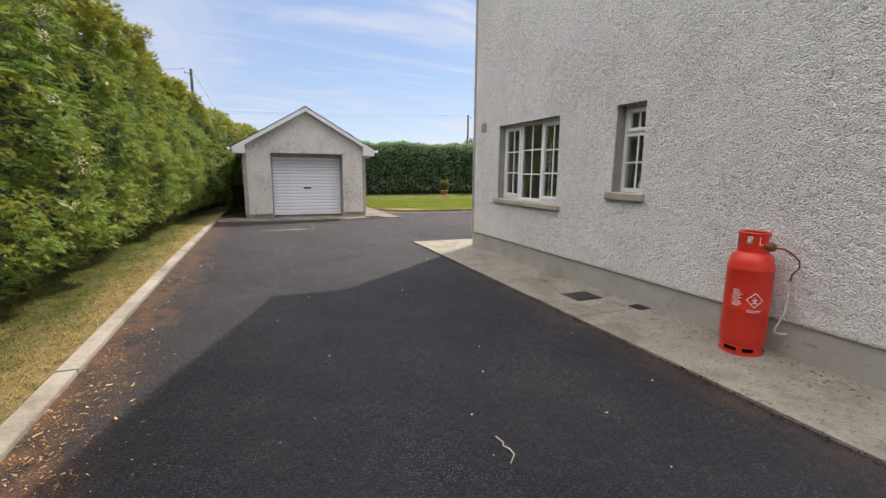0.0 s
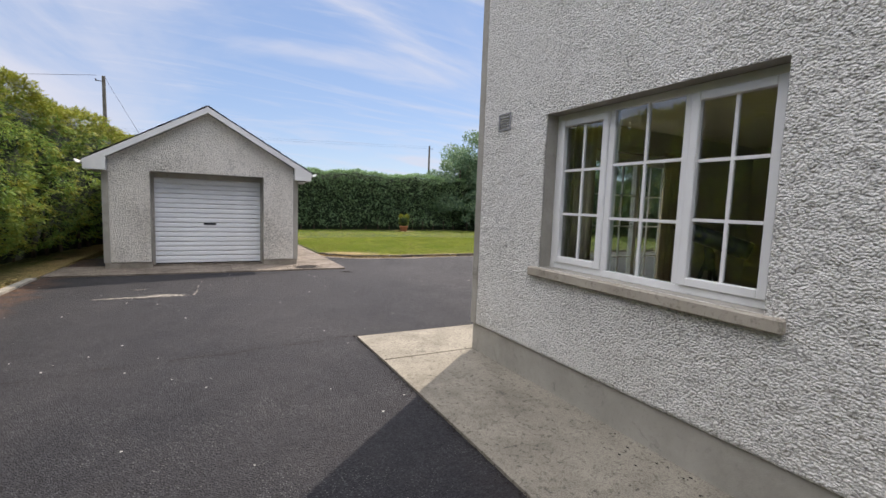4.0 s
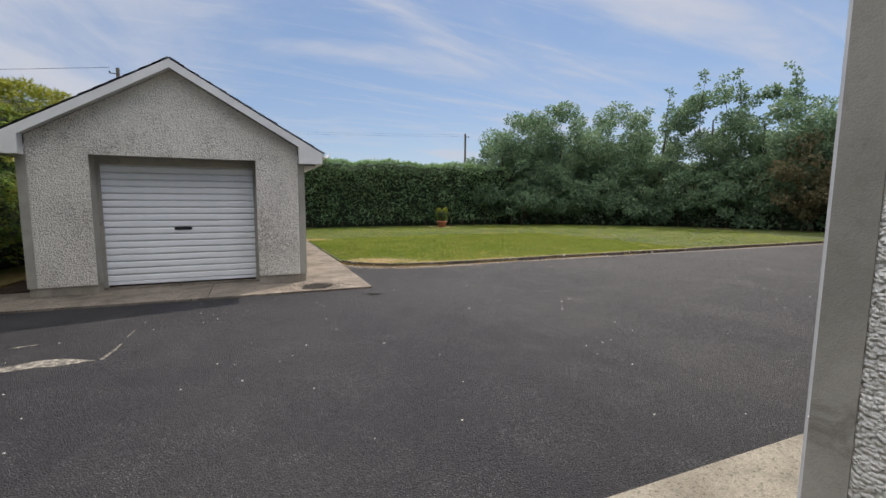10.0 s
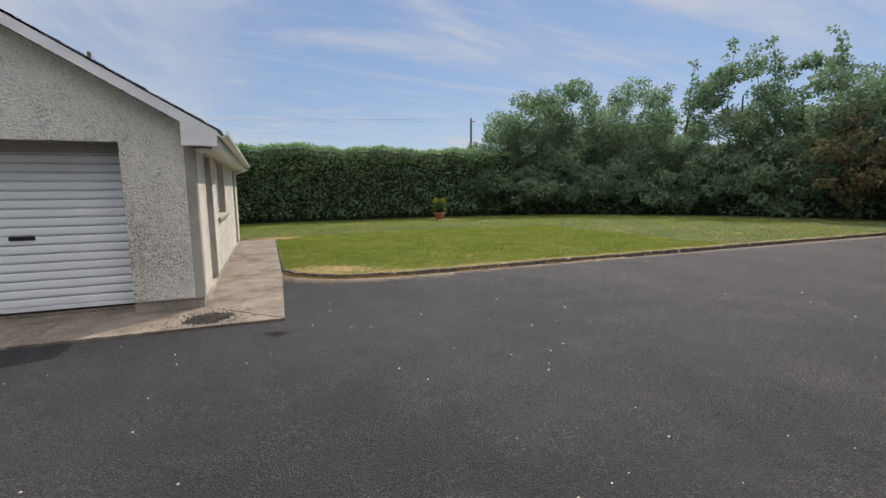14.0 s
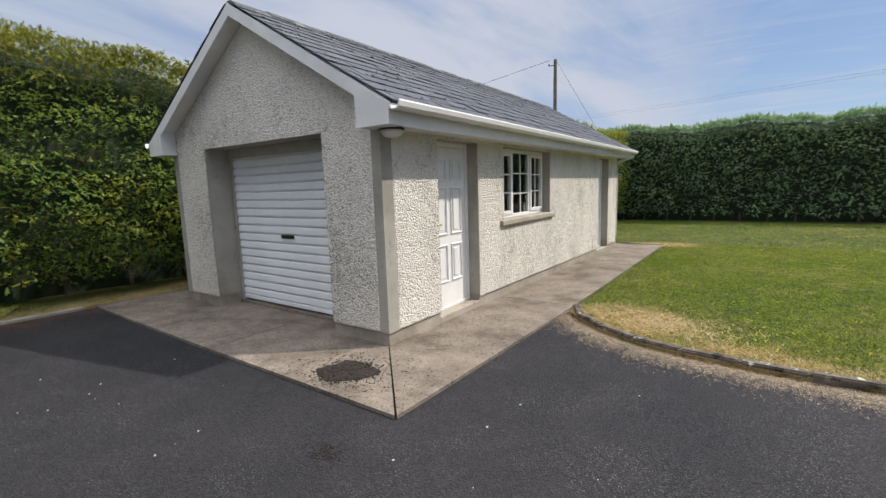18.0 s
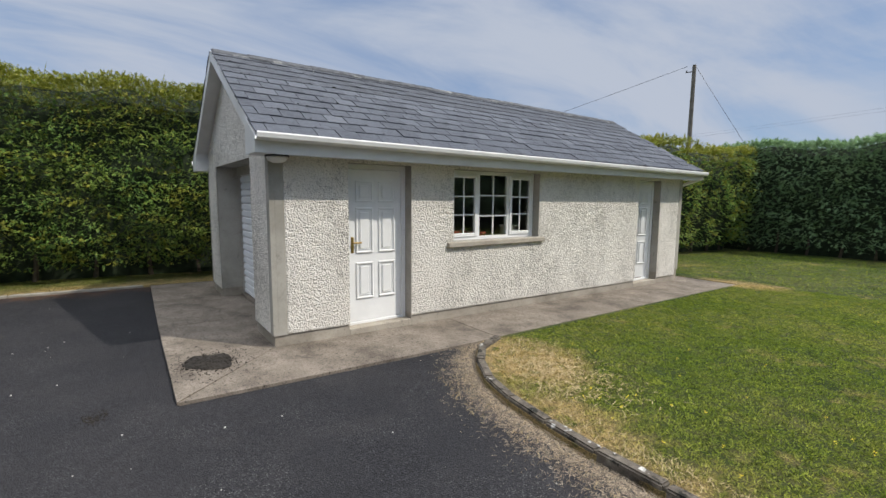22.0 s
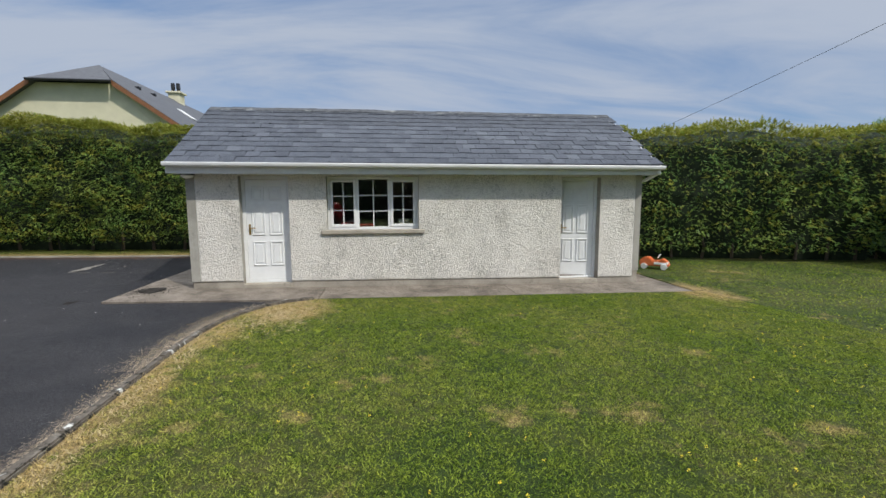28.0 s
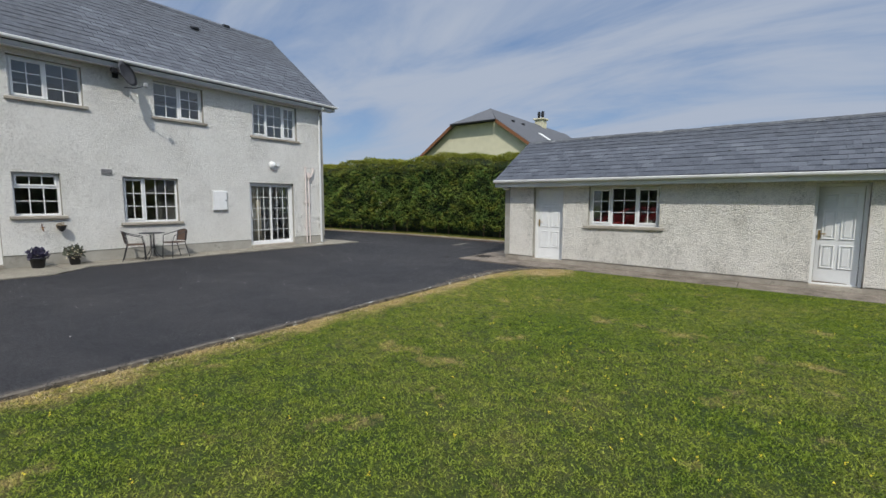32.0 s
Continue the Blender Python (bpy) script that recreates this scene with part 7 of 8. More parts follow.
# ---- garage fittings ----
fl = thing("eave_lamp", "round white-domed lamp with a black cap under the garage eave", "outdoor lamp", at=(GX1 + 0.09, GY0 + 0.07, 2.08))
part("cap", lathe(bmesh.new(), [(0.0, 0.004), (0.115, 0.0), (0.125, -0.012), (0.118, -0.02), (0.0, -0.02)], 24), BLACK, fl, "black cap", True)
part("dome", lathe(bmesh.new(), [(0.108, -0.02), (0.105, -0.04), (0.085, -0.066), (0.05, -0.082), (0.0, -0.087)], 24), PVC_TRIM, fl, "white plastic dome", True)
part("mount", boxed((-0.10, -0.03, -0.016), (-0.02, 0.03, 0.012), 0.006), BLACK, fl)

bin_ = thing("wheelie_bin", "black wheelie bin standing beside the garage wall", "bin", at=(-0.78, 21.6, gz(21.6)))
b = bmesh.new()
lo = [b.verts.new((sx * 0.22, sy * 0.24, 0.06)) for sx, sy in ((-1, -1), (1, -1), (1, 1), (-1, 1))]
hi = [b.verts.new((sx * 0.28, sy * 0.31, 0.98)) for sx, sy in ((-1, -1), (1, -1), (1, 1), (-1, 1))]
b.faces.new(lo[::-1]); b.faces.new(hi)
for k in range(4):
    b.faces.new((lo[k], lo[(k + 1) % 4], hi[(k + 1) % 4], hi[k]))
bmesh.ops.bevel(b, geom=list(b.edges), offset=0.025, segments=2, affect="EDGES")
part("body", b, BLACK, bin_)
part("lid", boxed((-0.30, -0.33, 0.98), (0.30, 0.34, 1.045), 0.02), BLACK, bin_)
part("handle", tube(bmesh.new(), [(-0.22, 0.37, 0.99), (0.22, 0.37, 0.99)], 0.016, 8), BLACK, bin_)
for sx in (-0.25, 0.25):
    b = lathe(bmesh.new(), [(0.0, -0.025), (0.09, -0.025), (0.1, 0), (0.09, 0.025), (0.0, 0.025)], 18)
    for v in b.verts:
        v.co = Vector((v.co.z + sx, v.co.x + 0.24, v.co.y + 0.1))
    part("wheel", b, BLACK, bin_)

REDCLOTH = plain("red_box", (0.30, 0.03, 0.03), 0.7)
for k, (y, w, h, m) in enumerate(((18.62, 0.22, 0.16, REDCLOTH), (18.98, 0.30, 0.13, REDCLOTH), (19.72, 0.2, 0.22, INSIDE))):
    bx = thing("storage_box", "box of odds and ends behind the garage window", "box", "boxes on the sill", at=(3.20, y, 0.99))
    part("carton", boxed((-0.1, -w / 2, 0), (0.1, w / 2, h), 0.01), m, bx)
    part("flap", boxed((-0.11, -w / 2 - 0.004, h - 0.03), (0.11, w / 2 + 0.004, h + 0.006), 0.004), m, bx)
wb = thing("workbench", "wooden workbench along the garage window wall", "workbench", at=(3.1, 19.2, 0.0))
WOOD = plain("rough_timber", (0.22, 0.14, 0.08), 0.8, vary=0.3, scale=12)
part("top", boxed((-0.3, -1.3, 0.94), (0.24, 1.3, 0.985), 0.006), WOOD, wb)
for x in (-0.26, 0.18):
    for y in (-1.2, 1.2):
        part("leg", boxed((x - 0.035, y - 0.035, 0.0), (x + 0.035, y + 0.035, 0.94)), WOOD, wb)

# ---- on the lawn and yard ----
tp = thing("topiary_pot", "clipped box shrub with two tufts in a terracotta pot", "potted shrub", at=(13.40, 32.35, gz(32.35) + 0.045))
part("pot", lathe(bmesh.new(), [(0.20, 0.0), (0.22, 0.03), (0.285, 0.30), (0.31, 0.31), (0.31, 0.38), (0.27, 0.38), (0.26, 0.33), (0.0, 0.33)], 24), TERRACOTTA, tp, "", True)
BOXLEAF = make_leaf("box_leaf", [(0.0, (0.04, 0.08, 0.012)), (0.6, (0.10, 0.15, 0.02)), (1.0, (0.20, 0.24, 0.04))], 0.3)
# core in the painted shade colour, seen between the leaves
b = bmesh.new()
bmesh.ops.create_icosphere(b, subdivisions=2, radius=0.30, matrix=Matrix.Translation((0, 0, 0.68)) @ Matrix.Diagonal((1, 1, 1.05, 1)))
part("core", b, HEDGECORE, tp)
leaf_tuft(tp, "leaves", (0, 0, 0.68), 0.37, 3200, 0.06, BOXLEAF, 8, 0.3, 1.02)
for sx, k in ((-0.2, 9), (0.2, 10)):
    leaf_tuft(tp, "tuft", (sx, -sx * 0.3, 1.02), 0.14, 420, 0.06, CYPRESS_TOP, k, 0.6, 1.1)
dr = thing("straw_ring", "ring of dry straw round the potted shrub", "dry grass", kind="stuff", at=(13.4, 32.35, gz(32.35) + 0.06))
r = np.random.default_rng(21)
a, rad = r.uniform(0, 2 * np.pi, 900), r.uniform(0.25, 0.85, 900)
p = np.stack([rad * np.cos(a), rad * np.sin(a), r.uniform(0, 0.02, 900)], 1)
CLIPPED = make_leaf("dry_straw", [(0.0, (0.27, 0.195, 0.12)), (0.6, (0.44, 0.345, 0.235)), (1.0, (0.62, 0.52, 0.39))], 0.2)


def straws(name, label, p, size, seed, mat=STRAW, parent=None, wide=0.06):
    rr = np.random.default_rng(seed)
    n = len(p)
    t = rr.uniform(0, 2 * np.pi, n)
    L, W = size * rr.uniform(0.5, 1.6, n), size * wide * rr.uniform(0.6, 1.6, n)
    d = np.stack([np.cos(t), np.sin(t), rr.uniform(-0.1, 0.15, n)], 1)
    s = np.stack([-np.sin(t), np.cos(t), rr.uniform(-0.2, 0.2, n)], 1)
    q = np.stack([p - s * W[:, None], p + d * L[:, None] - s * W[:, None] * 0.5, p + d * L[:, None] + s * W[:, None] * 0.5, p + s * W[:, None]], 1)
    ob = quad_mesh(name, q, 4, mat, parent)
    return tagged(ob, label, "litter", kind="stuff") if parent is None else ob


straws("straw", "", p, 0.09, 22, parent=dr)
# long dead stalks on the scorched corner of the lawn
rs = np.random.default_rng(58)
sx, sy = rs.normal(5.75, 0.42, 900), rs.normal(17.85, 0.24, 900)
ok = inside(NEAR_LAWN, sx, sy)
sx, sy = sx[ok], sy[ok]
straws("dead_stalks", "bleached dead stalks on the scorched lawn corner", np.stack([sx, sy, gz_np(sy) + 0.055 + rs.uniform(0, 0.025, len(sx))], 1), 0.075, 59, STRAW, None, 0.03)
# dried clippings along the lawn kerb, thickest at the lawn's corner
pts3 = []
rr = random.Random(5)
fine = along_line(KERB[:10], 0.02)
for (x, y), (x2, y2) in zip(fine, fine[1:]):
    d = Vector((x2 - x, y2 - y)).normalized()
    o = Vector((d.y, -d.x))
    for k in range(64 if x < 7.6 else 34):
        dist = abs(rr.gauss(0, 0.17 if x < 7.6 else 0.09))
        pts3.append((x + o.x * dist, y + o.y * dist, gz(y) + 0.004 + rr.uniform(0, 0.012)))
straws("clippings", "dry grass clippings on the tarmac along the lawn kerb", np.array(pts3), 0.026, 31, CLIPPED, None, 0.035)
# leaves and twigs along the drive kerb
r = np.random.default_rng(33)
n = 5600
px, py = -1.24 + np.abs(r.normal(0, 0.26, n)), r.uniform(0.2, 13, n)
keep = r.uniform(0, 1, n) < np.clip(1.35 - py / 3.6, 0.06, 1)
DEADLEAF = make_leaf("dead_leaf", [(0.0, (0.10, 0.05, 0.02)), (0.6, (0.26, 0.14, 0.05)), (1.0, (0.55, 0.36, 0.14))], 0.15)
straws("leaf_litter", "brown leaf litter on the tarmac along the kerb", np.stack([px, py, np.full(n, 0.055)], 1)[keep], 0.022, 34, DEADLEAF, None, 0.16)
n = 420
px, py = -1.22 + np.abs(r.normal(0, 0.28, n)), r.uniform(0.2, 8, n)
keep = r.uniform(0, 1, n) < np.clip(1.25 - py / 3.2, 0.05, 1)
YELLOWLEAF = make_leaf("yellowed_leaf", [(0.0, (0.30, 0.17, 0.05)), (0.5, (0.55, 0.36, 0.12)), (1.0, (0.72, 0.56, 0.30))], 0.15)
straws("fallen_leaves", "yellowed fallen leaves on the tarmac along the kerb", np.stack([px, py, np.full(n, 0.062)], 1)[keep], 0.03, 35, YELLOWLEAF, None, 0.17)
n = 420
px, py = r.uniform(-1.1, 14, n), r.uniform(0, 16.8, n)
keep = ~((px > 3.2) & (py < 9.2)) & ~((px < 4.7) & (py > 14.6))
px, py = px[keep], py[keep]
PEBBLE = plain("pale_chip", (0.5, 0.48, 0.44), 0.8)
b = bmesh.new()
for x, y in zip(px, py):
    bmesh.ops.create_icosphere(b, subdivisions=1, radius=rr.uniform(0.004, 0.011), matrix=Matrix.Translation((x, y, gz(y) + 0.003)) @ Matrix.Diagonal((1, rr.uniform(0.6, 1), 0.5, 1)))
tagged(part("stone_chips", b, PEBBLE), "pale stone chips scattered on the tarmac", "chips", kind="stuff")
TWIGWOOD = plain("bleached_twig", (0.52, 0.44, 0.34), 0.8)
twig = thing("twig", "pale curled twig lying on the tarmac", "twig", at=(1.28, 1.79, 0.056))
part("stick", tube(bmesh.new(), [(0.02, 0.14, 0.003), (0.03, 0.07, 0.008), (0.015, 0.045, 0.006), (0.035, 0.0, 0.005), (0.03, -0.05, 0.008), (-0.02, -0.10, 0.004)], [0.003, 0.004, 0.005, 0.005, 0.004, 0.003], 6), TWIGWOOD, twig)
# soil heap with weeds on the garage apron, at a blocked gully
sh = thing("soil_heap", "patch of dark soil over the gully on the apron", "soil", at=(3.62, 15.08, gz(15) + 0.03))
b = bmesh.new()
r2 = random.Random(9)
rings = []
for k, (rad, z) in enumerate(((0.17, 0.0), (0.13, 0.006), (0.08, 0.010), (0.03, 0.012))):
    rings.append([b.verts.new((rad * math.cos(2 * math.pi * q / 40) * (1.2 + 0.16 * math.sin(q * 0.314 * 2 + 1) + r2.uniform(-0.07, 0.07)), rad * math.sin(2 * math.pi * q / 40) * (1 + 0.15 * math.cos(q * 0.157 * 3) + r2.uniform(-0.07, 0.07)), z + r2.uniform(0, 0.006))) for q in range(40)])
for r0, r1 in zip(rings, rings[1:]):
    for q in range(40):
        b.faces.new((r0[q], r0[(q + 1) % 40], r1[(q + 1) % 40], r1[q]))
b.faces.new(rings[-1])
part("soil", b, SOIL, sh)
sh.scale = (1.25, 1.3, 1.2)
sh.rotation_euler = (0, 0, radians(18))
sh.location = (3.70, 15.14, gz(15.14) + 0.03)
cb = bmesh.new()
for k in range(1500):
    a, rad = r2.uniform(0, 6.28), abs(r2.gauss(0, 0.15))
    bmesh.ops.create_icosphere(cb, subdivisions=1, radius=r2.uniform(0.002, 0.0075) * (2.1 if r2.random() < 0.1 and rad < 0.17 else 1.0), matrix=Matrix.Translation((rad * math.cos(a) * 1.2, rad * math.sin(a) * 1.05, 0.004 + max(0.0, 0.012 - rad * 0.06))) @ Matrix.Diagonal((1, r2.uniform(0.6, 1), 0.6, 1)))
tagged(part("loose_soil", cb, SOIL, sh), "loose dark soil", kind="stuff")
sh2 = thing("dirt_patch", "scatter of dark grit on the tarmac", "grit", kind="stuff", at=(4.45, 14.25, gz(14.25)))
cb = bmesh.new()
for k in range(160):
    bmesh.ops.create_icosphere(cb, subdivisions=1, radius=r2.uniform(0.003, 0.010), matrix=Matrix.Translation((r2.gauss(0, 0.06), r2.gauss(0, 0.04), 0.003)) @ Matrix.Diagonal((1, 0.8, 0.5, 1)))
part("crumbs", cb, SOIL, sh2)
# grit and moss gathered along the edge of the house path
er = random.Random(61)
eb = bmesh.new()
for k in range(1500):
    y = er.uniform(-0.5, 9.0)
    bmesh.ops.create_icosphere(eb, subdivisions=1, radius=er.uniform(0.002, 0.006) if er.random() < 0.93 else er.uniform(0.006, 0.011), matrix=Matrix.Translation((3.10 - abs(er.gauss(0, 0.035)) + er.choice((0, 0, 0.03)), y, gz(y) + er.uniform(0.0, 0.02))) @ Matrix.Diagonal((1, er.uniform(0.7, 1.6), 0.7, 1)))
tagged(part("edge_grit", eb, SOIL), "dark grit and moss along the path edge", "grit", kind="stuff")
pb = bmesh.new()
for k in range(170):
    y = er.uniform(1.0, 6.2)
    bmesh.ops.create_icosphere(pb, subdivisions=1, radius=er.uniform(0.003, 0.008), matrix=Matrix.Translation((4.07 - abs(er.gauss(0, 0.16)), y, gz(y) + 0.024)) @ Matrix.Diagonal((1, er.uniform(0.7, 2.0), 0.5, 1)))
tagged(part("path_debris", pb, SOIL), "dark crumbs of dirt on the concrete path", "debris", kind="stuff")
# worn pale patch in the tarmac
def make_chalk():
    g = Nodes("worn_patch", 0.9, 0, 0.25)
    g.colour(g.ramp(g.noise(16, 6, 0.78), [(0.36, (0.03, 0.03, 0.033)), (0.50, (0.15, 0.138, 0.12)), (0.62, (0.36, 0.33, 0.285))]))
    g.bump(g.noise(80, 4, 0.7), 0.008, 0.8)
    return g.m


CHALK = make_chalk()
wpch = thing("worn_patch", "pale worn repair line in the tarmac", "repair patch", kind="structure")
for poly in ([(0.02, 12.30), (0.10, 12.25), (0.35, 12.25), (0.75, 12.22), (0.95, 12.24), (1.10, 12.20), (1.22, 12.25), (1.34, 12.26), (1.21, 12.34), (1.04, 12.44), (0.86, 12.45), (0.65, 12.36), (0.30, 12.34)],
             [(1.36, 12.28), (1.395, 12.28), (1.43, 12.55), (1.435, 12.75), (1.42, 12.75), (1.40, 12.52)], [(1.415, 13.0), (1.43, 13.0), (1.445, 13.3), (1.43, 13.3)], [(0.45, 12.98), (0.62, 13.02), (0.66, 13.06), (0.5, 13.03)]):
    part("patch", sheet(poly, 0.003, 0.03), CHALK, wpch)
# open joint across the tarmac, from the corner of the path towards the verge
jr = random.Random(12)
jt = thing("tarmac_joint", "ragged dark joint across the tarmac drive", "joint", kind="structure")
left, right = [], []
for k in range(90):
    x = 3.16 - 4.3 * k / 89
    y = 9.04 - 0.30 * min(1.0, (3.16 - x) / 2.9) + jr.uniform(-0.02, 0.02) + 0.03 * math.sin(k * 0.4)
    w = jr.uniform(0.003, 0.009) * (1.0 if k < 60 else 0.6)
    left.append((x, y + w)); right.append((x, y - w))
for k in range(0, 89, 3):
    if jr.random() < 0.45:
        m = min(k + 3, 89)
        part("gap", sheet(left[k:m + 1] + right[k:m + 1][::-1], 0.002, 0.02), SOIL, jt)

toy = thing("ride_on_toy", "faded orange and white ride-on toy car on the grass", "toy", at=(2.02, 26.03, gz(26.03) + 0.045))
ORANGE = plain("faded_orange_plastic", (0.62, 0.16, 0.05), 0.5)
b = bmesh.new()
pr = [(-0.34, 0.08), (-0.34, 0.22), (-0.22, 0.30), (-0.10, 0.30), (-0.04, 0.22), (0.12, 0.22), (0.20, 0.28), (0.32, 0.20), (0.36, 0.09)]
e6 = [[b.verts.new((x, y, z)) for x, z in pr] for y in (-0.13, 0.13)]
b.faces.new(e6[0]); b.faces.new(e6[1][::-1])
for k in range(len(pr)):
    b.faces.new((e6[0][k], e6[0][(k + 1) % len(pr)], e6[1][(k + 1) % len(pr)], e6[1][k]))
bmesh.ops.recalc_face_normals(b, faces=b.faces)
bmesh.ops.bevel(b, geom=list(b.edges), offset=0.02, segments=2, affect="EDGES")
part("body", b, ORANGE, toy)
part("stripe", boxed((-0.02, -0.137, 0.10), (0.33, 0.137, 0.205), 0.03), PVC_TRIM, toy, "cream side panel")
for x in (-0.22, 0.24):
    for y in (-0.15, 0.15):
        b = lathe(bmesh.new(), [(0.0, -0.02), (0.07, -0.02), (0.078, 0), (0.07, 0.02), (0.0, 0.02)], 16)
        for v in b.verts:
            v.co = Vector((v.co.x + x, v.co.z + y, v.co.y + 0.075))
        part("wheel", b, PVC_TRIM, toy)
part("steering_wheel", tube(bmesh.new(), [(0.1 + 0.03 * math.sin(a), 0.07 * math.cos(a), 0.33 + 0.05 * math.sin(a)) for a in [2 * math.pi * k / 14 for k in range(15)]], 0.011, 6, False), PVC_TRIM, toy)
toy.rotation_euler = (0, 0, radians(48))
toy.scale = (0.98, 0.98, 0.98)

# dandelions over the lawn
r = np.random.default_rng(77)
n = 2100
fx, fy = r.uniform(5.2, 20, n), r.uniform(17.3, 32, n)
clump = np.sin(fx * 0.9 + 1.0) * np.sin(fy * 0.8 + 0.4) + r.normal(0, 0.45, n)
keep = (clump > 0.35) & inside(NEAR_LAWN, fx, fy) | ((clump > 0.55) & inside(MID_LAWN, fx, fy))
fx, fy = fx[keep], fy[keep]
n = len(fx)
q = []
for k in range(7):
    a = 2 * np.pi * k / 7 + r.uniform(0, 1, n)
    R1 = r.uniform(0.007, 0.0125, n)
    z = gz_np(fy) + 0.045 + r.uniform(0.022, 0.05, n)
    c = np.stack([fx, fy, z], 1)
    o1 = np.stack([np.cos(a - 0.4) * R1, np.sin(a - 0.4) * R1, np.full(n, 0.003)], 1)
    o2 = np.stack([np.cos(a) * R1 * 1.25, np.sin(a) * R1 * 1.25, np.full(n, 0.006)], 1)
    o3 = np.stack([np.cos(a + 0.4) * R1, np.sin(a + 0.4) * R1, np.full(n, 0.003)], 1)
    q.append(np.stack([c, c + o1, c + o2, c + o3], 1))
tagged(quad_mesh("dandelions", np.concatenate(q), 4, YELLOWFLOWER), "yellow dandelion heads dotted over the lawn", "flowers", kind="stuff")

# honeysuckle in the hedge beside the drive
for k, (x, y, z) in enumerate(((-1.58, 5.15, 2.93), (-1.58, 5.10, 2.70), (-1.58, 5.62, 1.63), (-1.57, 5.66, 1.50), (-1.58, 5.35, 1.17), (-1.60, 5.25, 2.18))):
    hs = thing("honeysuckle", "cream honeysuckle blossom growing through the hedge", "flower", "honeysuckle", at=(x, y, z))
    leaf_tuft(hs, "petals", (0, 0, 0), 0.065, 60, 0.022, BLOSSOM, 90 + k, 0.4)
    leaf_tuft(hs, "leaves", (-0.03, 0.02, -0.05), 0.12, 22, 0.085, BOXLEAF, 120 + k, 0.1)

# ---- poles and wires ----
POLEWOOD = plain("weathered_pole", (0.13, 0.115, 0.10), 0.85, vary=0.3, scale=4)


def utility_pole(x, y, top, label, arm):
    ob = thing("utility_pole", label, "utility pole", "poles", at=(x, y, -0.35))
    part("pole", tube(bmesh.new(), [(0, 0, -0.3), (0, 0, top + 0.35)], [0.15, 0.10], 10), POLEWOOD, ob)
    ax, ay = arm
    part("bracket", tube(bmesh.new(), [(0, 0, top), (ax * 0.45, ay * 0.45, top + 0.02)], 0.03, 6), IRON, ob)
    part("insulator", lathe(bmesh.new(), [(0.02, 0), (0.05, 0.03), (0.03, 0.06), (0.05, 0.09), (0.0, 0.12)], 10, (ax * 0.42, ay * 0.42, top + 0.02)), IRON, ob)
    return ob


utility_pole(-4.47, 41.46, 9.3, "weathered wooden pole with a stay wire beyond the hedge", (-1, 0))
utility_pole(24.74, 52.35, 8.6, "far wooden pole beyond the trees", (1, 0))


def wire(p, q, sag, label, r3=0.012):
    pts5 = [Vector(p).lerp(Vector(q), f / 12) - Vector((0, 0, sag * 4 * (f / 12) * (1 - f / 12))) for f in range(13)]
    ob = tagged(part("overhead_wire", tube(bmesh.new(), pts5, r3, 5), BLACK), label, "wire", "overhead wires")
    return ob


wire((-4.85, 41.46, 9.3), (-50.0, 41.9, 3.9), 0.25, "dark overhead wire from the pole over the hedge")
wire((-4.4, 41.5, 9.2), (0.45, 44.8, -0.4), 0.0, "straight stay wire from the pole to the ground", 0.01)
wire((24.74, 52.35, 8.5), (-45.0, 72.0, 9.3), 0.5, "thin overhead wire to the far pole", 0.005)
wire((24.74, 52.35, 8.3), (-45.0, 72.0, 9.0), 0.5, "thin overhead wire to the far pole", 0.005)

# ---- the neighbouring house ----
CREAM = plain("cream_render", (0.60, 0.56, 0.40), 0.85, vary=0.08, scale=1.5, bump=0.3)
BROWN = plain("brown_stained_board", (0.20, 0.085, 0.035), 0.6, vary=0.2)
NSLATE = plain("dark_roof_tiles", (0.07, 0.072, 0.080), 0.6, vary=0.25, scale=3, bump=0.3, bump_scale=14)
nb = thing("neighbour_house", "cream house with half-hipped slate roof beyond the hedge", "house", at=(-17.0, 1.8, 0))
NL, NHW, NE, NRZ = 20.0, 5.8, 6.2, 9.9
hipz, hipy = 8.4, 2.15
b = bmesh.new()
front = [(0, -NHW + 0.5, -0.3), (0, NHW - 0.5, -0.3), (0, NHW - 0.5, NE), (0, hipy - 0.05, hipz - 0.15), (0, -hipy + 0.05, hipz - 0.15), (0, -NHW + 0.5, NE)]
rear = [(-NL, y, z) for _, y, z in front]
f0, f1 = [b.verts.new(p) for p in front], [b.verts.new(p) for p in rear]
b.faces.new(f0); b.faces.new(f1[::-1])
for k in (0, 1, 5):
    j = (k + 1) % 6
    b.faces.new((f0[k], f0[j], f1[j], f1[k]))
bmesh.ops.recalc_face_normals(b, faces=b.faces)
part("wall", b, CREAM, nb, "cream rendered wall")
